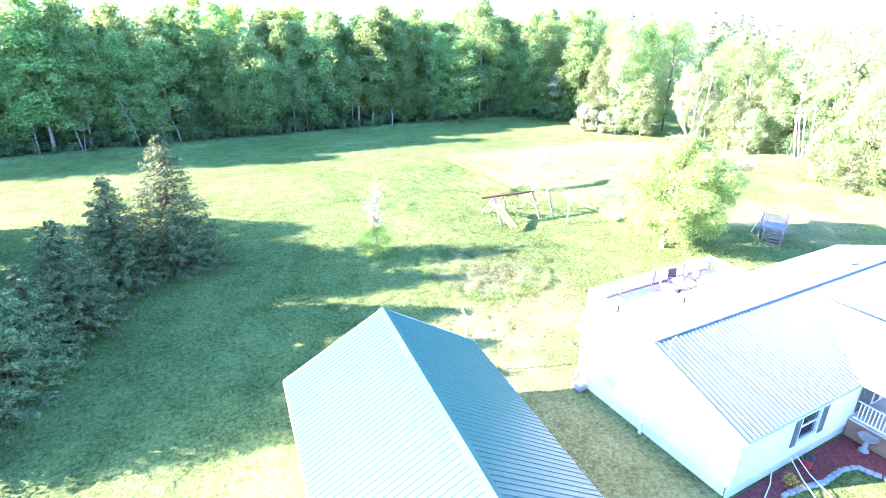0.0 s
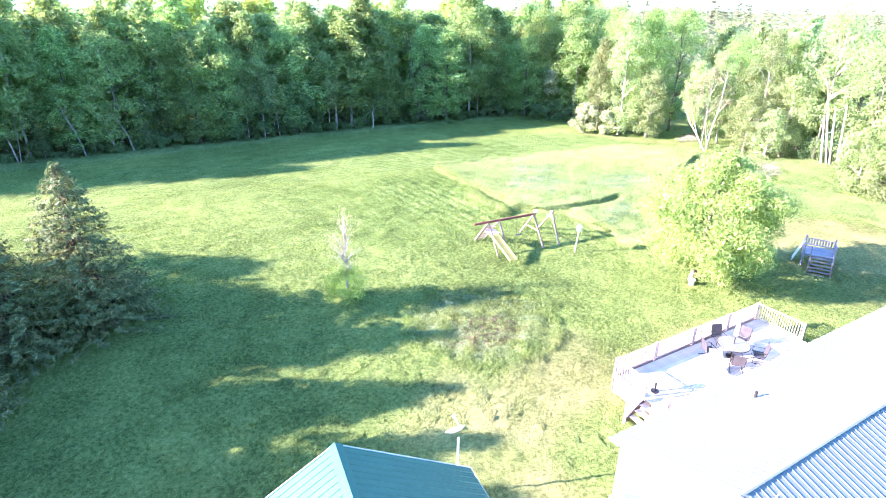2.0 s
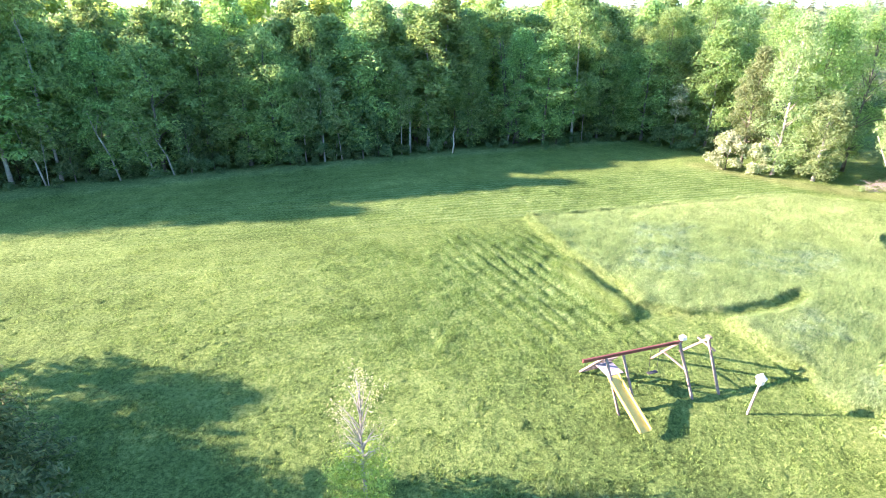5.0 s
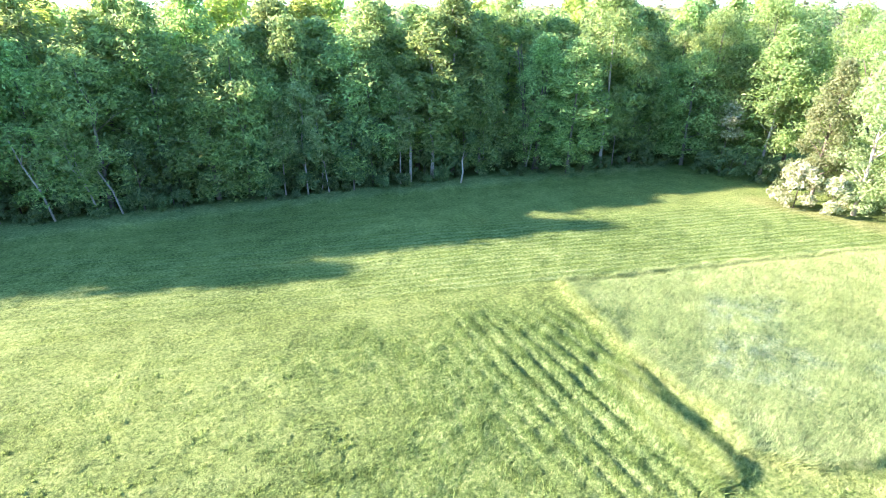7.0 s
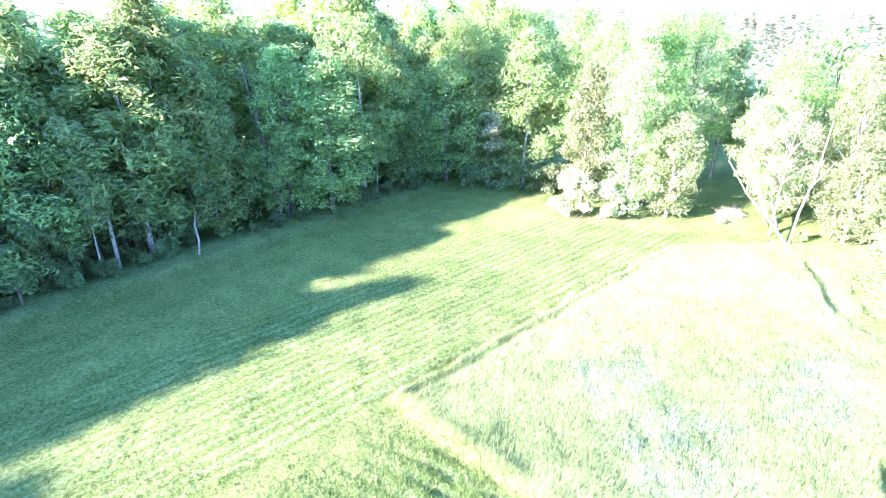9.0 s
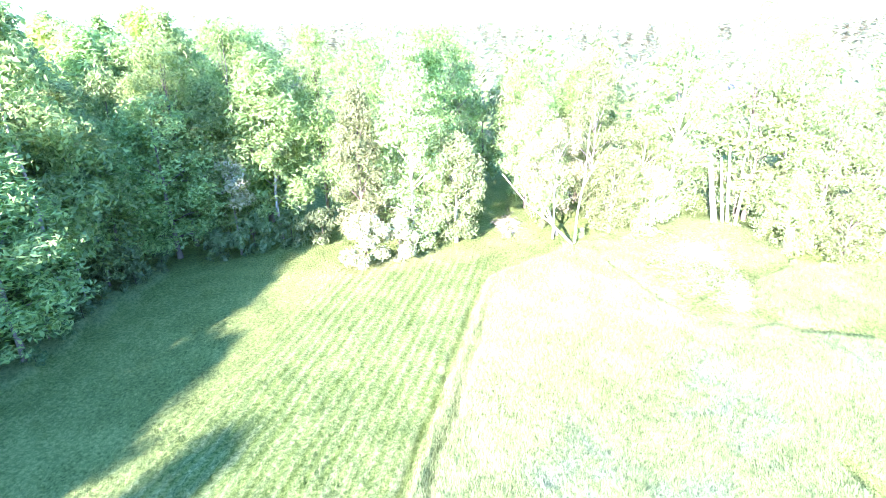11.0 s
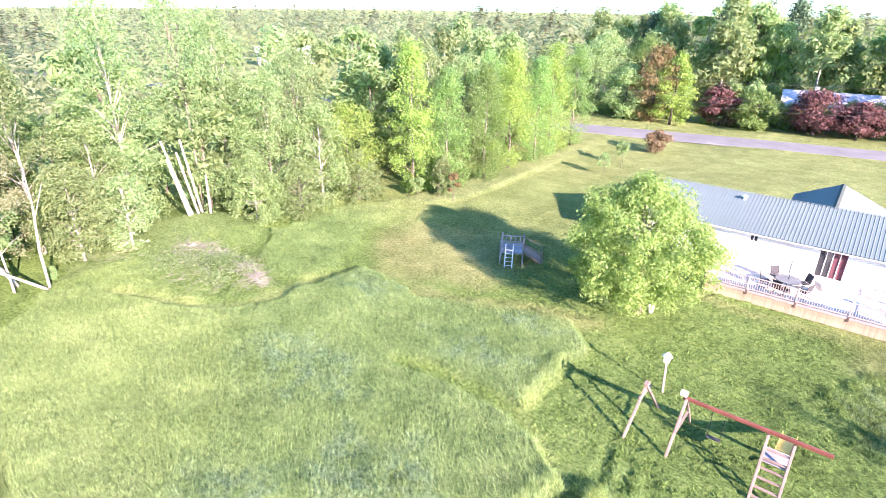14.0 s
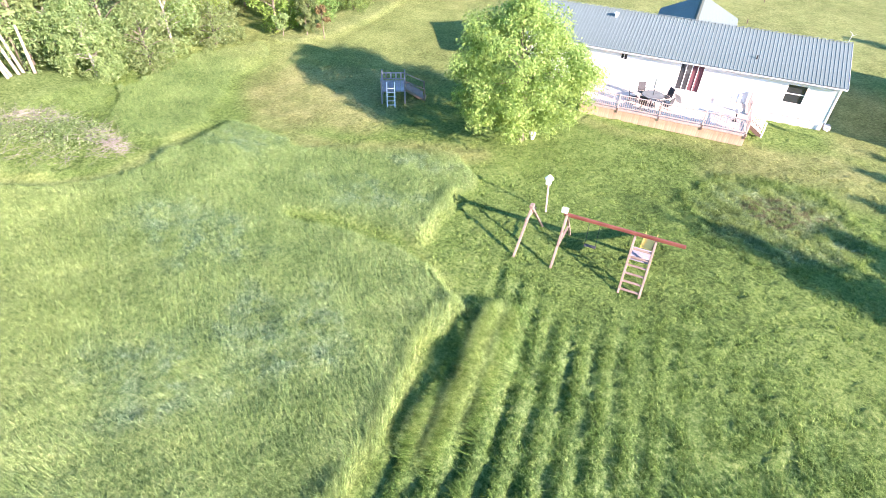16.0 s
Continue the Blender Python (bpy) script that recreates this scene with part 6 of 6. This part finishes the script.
for (ax, ay), (bx, by) in zip(edge[2:], edge[3:]):
    d = math.hypot(bx - ax, by - ay)
    for k in range(max(1, round(d / 0.32))):
        t = (k + 0.5) / max(1, round(d / 0.32))
        ob = new("stone", srng.choice(stones))
        ob.parent = border
        ob.matrix_basis = pose(ax + (bx - ax) * t, ay + (by - ay) * t, GZ + 0.1, srng.uniform(-3, 3), srng.uniform(-3, 3), math.degrees(math.atan2(by - ay, bx - ax)) + srng.uniform(-9, 9))
bath = thing("bird_bath", "pale stone bird bath on a turned pedestal", "bird bath", pose(24.0, 7.45, GZ + 0.04))
part("pedestal", Geo().lathe((0, 0, 0), [(0.2, 0), (0.2, 0.06), (0.11, 0.14), (0.09, 0.45), (0.13, 0.58)], 18), stone, bath, smooth=True)
part("basin", Geo().lathe((0, 0, 0.58), [(0.1, 0), (0.34, 0.08), (0.38, 0.14), (0.36, 0.15), (0.3, 0.1), (0.04, 0.07)], 24), stone, bath, smooth=True)
bucket = thing("bucket", "red plastic bucket with a black lid", "bucket", pose(21.0, 8.05, GZ + 0.04))
part("body", Geo().lathe((0, 0, 0), [(0.17, 0), (0.21, 0.42)], 18), red_plastic, bucket)
part("lid", Geo().lathe((0, 0, 0.42), [(0.225, 0), (0.225, 0.04), (0.16, 0.09)], 18), black_metal, bucket)
make_tree(260, "small clump of yellow flowers by the stones", flower_yellow, bark_dark, "round", 0.55, 0.05, 0.26, 8, 160, 0.07, 0.01, Matrix.Translation((19.5, 7.75, GZ + 0.03)), "flowers", "flower_clump", limbs=4)
for pts in (((20.25, 8.38, 0.1), (19.9, 7.6, -0.2), (19.45, 6.6, -0.36)), ((20.6, 8.38, 0.1), (20.4, 7.6, -0.2), (20.1, 6.4, -0.36)), ((19.1, 8.38, 0.0), (18.6, 8.05, -0.2), (17.8, 7.75, -0.38))):
    solid("garden_rope", Geo().tube(pts, 0.02, 6), white_paint, "thin white rope pegged from the wall", "rope", "ropes by the front wall")
hose = thing("wall_tap", "pale garden tap box at the foot of the end wall", "tap", pose(HX0 - 0.12, 12.6, GZ))
part("tap_post", Geo().box((0, 0, 0.35), (0.1, 0.14, 0.7), 0.02), white_paint, hose)
part("tap_head", Geo().box((-0.06, 0, 0.62), (0.14, 0.22, 0.16), 0.03), skirting, hose)
block = solid("step_block", Geo().box((HX0 - 0.3, 16.3, GZ + 0.12), (0.45, 0.6, 0.3), 0.05), stone, "rough grey stone block at the house corner", "stone block")
drain = solid("splash_pipe", Geo().tube([(HX0 - 0.05, HY1 + 0.1, 0.0), (HX0 - 0.08, HY1 + 0.14, -0.28), (HX0 - 0.35, HY1 + 0.2, -0.38)], 0.05, 8), white_paint, "white downpipe elbow at the house corner", "downpipe")

# ---- the garage ----
garage = thing("garage", "garage with a bright teal-blue ribbed metal gable roof", "garage", Matrix.Translation((7.35, 18.9, -0.4)) @ Matrix.Rotation(math.radians(-6.5), 4, "Z"))
GW, GL, GE, GR = 3.95, 12.5, 2.95, 5.3
for x, name in ((-GW, "wall_west"), (GW, "wall_east")):
    g, boards = Geo(), []
    lap_wall(g, boards, (x, -0.3) if x < 0 else (x, -GL + 0.3), (x, -GL + 0.3) if x < 0 else (x, -0.3), 0.0, GE)
    wall_of_boards(name, g, boards, garage)
for y, name in ((-0.3, "wall_north"), (-GL + 0.3, "wall_south")):
    s = 1 if y > -1 else -1
    g, boards = Geo(), []
    lap_wall(g, boards, (GW * s, y), (-GW * s, y), 0.0, GE)
    g.add([(-GW, y, GE), (GW, y, GE), (0, y, GR - 0.1), (-GW, y - s * 0.16, GE), (GW, y - s * 0.16, GE), (0, y - s * 0.16, GR - 0.1)], [(0, 1, 2), (5, 4, 3), (0, 2, 5, 3), (2, 1, 4, 5), (1, 0, 3, 4)])
    wall_of_boards(name, g, boards, garage)
gl = math.hypot(GW + 0.3, GR - GE + 0.17)
roof_slope(garage, roof_blue, (-GW - 0.3, 0.0, GE - 0.14), (0, -1, 0), (GW + 0.3, 0, GR - GE + 0.17), GL, gl)
roof_slope(garage, roof_blue, (GW + 0.3, -GL, GE - 0.14), (0, 1, 0), (-GW - 0.3, 0, GR - GE + 0.17), GL, gl)
g = Geo()
for s in (1, -1):
    g.add([(0, 0.02, GR + 0.1), (0, -GL, GR + 0.1), (s * 0.2, -GL, GR - 0.01), (s * 0.2, 0.02, GR - 0.01)], [(0, 1, 2, 3) if s < 0 else (3, 2, 1, 0)])
part("ridge_cap", g, roof_blue, garage)
for s in (1, -1):
    part("rake_board", Geo().beam((s * (GW + 0.3), 0.01, GE - 0.2), (0, 0.01, GR - 0.03), 0.04, 0.14), white_paint, garage)
    part("eave_board", Geo().beam((s * (GW + 0.28), 0.0, GE - 0.22), (s * (GW + 0.28), -GL, GE - 0.22), 0.13, 0.04), white_paint, garage)
dish = thing("satellite_dish", "white satellite dish on a thin pole behind the garage", "satellite dish", pose(12.0, 19.9, GZ, 0, 0, 20))
part("pole", Geo().tube([(0, 0, 0), (0, 0, 2.75)], 0.04, 8), white_paint, dish)
tilt = Matrix.Translation((0, 0.1, 2.95)) @ Matrix.Rotation(math.radians(-50), 4, "X") @ Matrix.Rotation(math.radians(20), 4, "Y")
dg = Geo().lathe((0, 0, 0), [(0.02, 0.0), (0.2, 0.03), (0.36, 0.1), (0.38, 0.12), (0.36, 0.13), (0.2, 0.06), (0.02, 0.03)], 24)
dg.v = [tuple(tilt @ Vector(p)) for p in dg.v]
part("reflector", dg, white_paint, dish, smooth=True)
part("feed_arm", Geo().tube([tilt @ Vector((0, -0.3, 0.05)), tilt @ Vector((0, -0.2, 0.5))], 0.02, 6).box(tilt @ Vector((0, -0.18, 0.52)), (0.1, 0.1, 0.14), 0.02), white_paint, dish)

# ---- the swing set ----
def post(parent, name, a, b, w, mat):
    a = (a[0], a[1], float(land(a[0], a[1])) - 0.05) if a[2] is None else a
    return part(name, Geo().beam(a, b, w, w, 0.012, up=(1, 0, 0)), mat, parent)


swing = thing("swing_set", "weathered wooden swing set with a red beam, ladder and yellow slide", "swing set")
part("top_beam", Geo().beam((24.0, 37.75, 2.02), (29.35, 37.6, 1.95), 0.11, 0.16, 0.015), beam_red, swing, "dark red stained top beam")
post(swing, "leg", (29.1, 36.1, None), (29.2, 37.65, 2.0), 0.11, grey_wood)
post(swing, "leg", (29.25, 39.25, None), (29.2, 37.55, 2.0), 0.11, grey_wood)
part("brace", Geo().beam((29.15, 36.75, 0.85), (29.2, 38.6, 0.85), 0.09, 0.04), grey_wood, swing)
part("corner_block", Geo().box((29.35, 37.6, 2.15), (0.28, 0.24, 0.2), 0.02), white_paint, swing)
for x in (25.2, 26.1):
    post(swing, "leg", (x, 36.3, None), (x, 37.7, 1.95), 0.1, grey_wood)
    post(swing, "ladder_rail", (x, 39.5, None), (x, 37.8, 1.9), 0.1, grey_wood)
for k in range(6):
    t = (k + 0.7) / 7.0
    part("rung", Geo().beam((25.2, 39.5 - 1.7 * t, -0.1 + 1.95 * t), (26.1, 39.5 - 1.7 * t, -0.1 + 1.95 * t), 0.12, 0.05, 0.008), grey_wood, swing)
for k in range(7):
    part("platform_board", Geo().box((25.65, 38.35 - k * 0.14, 1.1), (0.86, 0.13, 0.03), 0.006), lilac_wood, swing)
sl = Geo()
for k in range(12):
    t0, t1 = k / 12, (k + 1) / 12
    f = lambda t: (37.4 - 2.6 * t, 1.12 - 1.0 * t ** 0.9 - (0.02 if t > 0.9 else 0))
    (ya, za), (yb, zb) = f(t0), f(t1)
    sl.add([(25.2, ya, za), (25.75, ya, za), (25.65 - 0.5 * 0, yb, zb), (25.1, yb, zb)], [(0, 1, 2, 3)])
    for x in (25.2, 25.75):
        sl.beam((x - 0.1 * t0, ya, za + 0.06), (x - 0.1 * t1, yb, zb + 0.06), 0.05, 0.14)
part("slide", sl, yellow_plastic, swing, "faded yellow plastic slide")
aframe = thing("swing_a_frame", "separate weathered wooden A-shaped swing frame", "swing frame")
post(aframe, "leg", (30.55, 36.0, None), (30.9, 37.6, 1.85), 0.11, grey_wood)
post(aframe, "leg", (31.05, 39.25, None), (30.9, 37.5, 1.85), 0.11, grey_wood)
part("cross_beam", Geo().beam((30.85, 37.0, 1.45), (30.95, 38.2, 1.45), 0.09, 0.09, 0.01), grey_wood, aframe)
part("cap", Geo().box((30.9, 37.55, 1.88), (0.2, 0.3, 0.14), 0.02), grey_wood, aframe)
swing_seat = thing("hanging_platform", "dark flat swing seat hanging under the red beam", "swing seat")
part("seat_board", Geo().box((27.9, 37.6, 0.55), (0.55, 0.2, 0.04), 0.015), black_mesh, swing_seat)
for x in (27.66, 28.14):
    part("chain", Geo().tube([(x, 37.6, 0.57), (x, 37.66, 1.93)], 0.012, 5), black_metal, swing_seat)
feeder = thing("birdhouse_pole", "leaning white post with a small white birdhouse", "birdhouse", at(30.8, 34.6))
part("pole", Geo().beam((0, 0, -0.05), (0.12, -0.1, 1.65), 0.085, 0.085, 0.012, up=(1, 0, 0)), rail_wood, feeder)
part("birdhouse", Geo().box((0.13, -0.1, 1.85), (0.26, 0.26, 0.34), 0.02), white_paint, feeder)
part("birdhouse_roof", Geo().lathe((0.13, -0.1, 2.0), [(0.24, 0), (0.22, 0.04), (0.02, 0.24)], 8), white_paint, feeder)
pot = thing("white_pot", "small white pot at the foot of the lawn tree", "pot", at(34.0, 27.0))
part("body", Geo().lathe((0, 0, 0), [(0.14, 0), (0.2, 0.38), (0.22, 0.38), (0.22, 0.43), (0.18, 0.43)], 14), white_paint, pot)

# ---- the play platform under the tree's shadow ----
play = thing("play_platform", "grey wooden play platform with ladder, railing and steps", "play platform", Matrix.Translation((45.2, 25.2, float(land(45.2, 25.2)))) @ Matrix.Rotation(math.radians(-62), 4, "Z") @ Matrix.Diagonal((1.12, 1.1, 0.82, 1)))
for x in (-0.8, 0.8):
    for y in (-0.75, 0.75):
        part("post", Geo().box((x, y, 1.1), (0.1, 0.1, 2.3), 0.012), lilac_wood, play)
for k in range(10):
    part("platform_board", Geo().box((0, -0.72 + k * 0.16, 1.2), (1.75, 0.145, 0.035), 0.006), lilac_wood, play)
for y in (-0.75, 0.75):
    part("joist", Geo().box((0, y, 1.1), (1.75, 0.05, 0.15), 0.008), lilac_wood, play)
for z in (1.95, 1.4):
    part("back_rail", Geo().box((0, 0.75, z), (1.5, 0.05, 0.09), 0.008), lilac_wood, play)
    part("side_rail", Geo().box((0.8, 0, z), (0.05, 1.4, 0.09), 0.008), lilac_wood, play)
for k in range(9):
    part("slat", Geo().box((-0.62 + k * 0.155, 0.79, 1.68), (0.09, 0.025, 0.5), 0.005), lilac_wood, play)
for k in range(4):
    part("slat", Geo().box((0.84, -0.5 + k * 0.33, 1.68), (0.025, 0.09, 0.5), 0.005), lilac_wood, play)
for y in (-0.1, 0.4):
    part("ladder_rail", Geo().beam((-1.35, y, 0.0), (-0.85, y, 2.05), 0.07, 0.06, 0.008), white_paint, play, "white ladder rail")
for k in range(5):
    part("rung", Geo().beam((-1.3 + k * 0.085, -0.1, 0.22 + k * 0.33), (-1.3 + k * 0.085, 0.4, 0.22 + k * 0.33), 0.05, 0.05), white_paint, play, "white ladder rung")
for k in range(6):
    part("tread", Geo().box((0.15, -0.95 - k * 0.22, 1.05 - k * 0.19), (1.15, 0.24, 0.04), 0.006), grey_wood, play)
for x in (-0.45, 0.75):
    part("stringer", Geo().beam((x, -0.8, 1.1), (x, -2.2, -0.05), 0.05, 0.18), grey_wood, play)
    part("newel", Geo().box((x, -2.05, 0.6), (0.09, 0.09, 1.25), 0.01), grey_wood, play)
    part("handrail", Geo().beam((x, -0.75, 1.95), (x, -2.05, 1.15), 0.06, 0.06, 0.008), grey_wood, play)

# ---- across the road ----
def far_house(m, lx, ly, wall, rise, roof, label):
    h = thing("far_house", label, "house", m)
    part("wall", Geo().box((0, 0, wall / 2), (lx, ly, wall)), grey_siding, h)
    r = Geo()
    o = 0.5
    r.add([(-lx / 2 - o, -ly / 2 - o, wall), (lx / 2 + o, -ly / 2 - o, wall), (lx / 2 + o, 0, wall + rise), (-lx / 2 - o, 0, wall + rise), (-lx / 2 - o, ly / 2 + o, wall), (lx / 2 + o, ly / 2 + o, wall)],
          [(0, 1, 2, 3), (3, 2, 5, 4), (0, 3, 4), (1, 5, 2), (0, 4, 5, 1)])
    part("roof", r, roof, h)
    for k in range(4):
        w = part("window", Geo().box((-lx * 0.36 + k * lx * 0.24, ly / 2 + 0.02, wall * 0.55), (1.2, 0.08, 1.2), 0.01), white_paint, h)
        part("pane", Geo().box((-lx * 0.36 + k * lx * 0.24, ly / 2 + 0.07, wall * 0.55), (1.0, 0.02, 1.0)), glass_dark, w)
    part("chimney", Geo().box((lx * 0.2, 0.6, wall + rise), (0.7, 0.7, 1.6), 0.03), stone, h)
    return h


far_house(pose(32.0, -53.0, -0.5, 0, 0, 8), 14.0, 8.0, 3.0, 2.4, lilac_roof, "low house with a pale lilac-grey roof among trees")
far_house(pose(180.0, -57.0, -0.3, 0, 0, 58), 17.0, 9.0, 3.6, 1.5, white_paint, "distant building with a white roof in the woods")
G_L = "poles of the roadside power line"
for x in (-25.0, 12.0, 74.0):
    y = -34.5 + 0.2 * (x - 30)
    p = thing("utility_pole", "weathered wooden utility pole beside the road", "utility pole", at(x, y), G_L)
    part("pole", Geo().tube([(0, 0, -0.3), (0, 0, 9.5)], [0.16, 0.11], 10), grey_wood, p, smooth=True)
    part("crossarm", Geo().beam((0, -1.0, 8.8), (0, 1.0, 8.8), 0.1, 0.12), grey_wood, p)
for z, dy in ((8.9, -0.9), (6.6, 0.0), (5.9, 0.1), (5.3, 0.15)):
    for xa, xb in ((-25.0, 12.0), (12.0, 74.0)):
        pts = [(xa + (xb - xa) * i / 10, -34.5 + 0.2 * (xa + (xb - xa) * i / 10 - 30) + dy, z - 0.47 - 1.1 * (1 - (i / 5 - 1) ** 2)) for i in range(11)]
        solid("power_line", Geo().tube(pts, 0.02, 5), wire_black, "thin black overhead power line along the road", "power line", "roadside power lines")
for x, y in ((22.0, -6.0), (46.5, 5.5), (20.5, -15.0)):
    solid("lawn_stake", Geo().tube([(x, y, -0.7), (x + 0.05, y, -0.05)], 0.05, 6), post_wood, "short dark stake on the front lawn", "stake", "stakes on the front lawn")
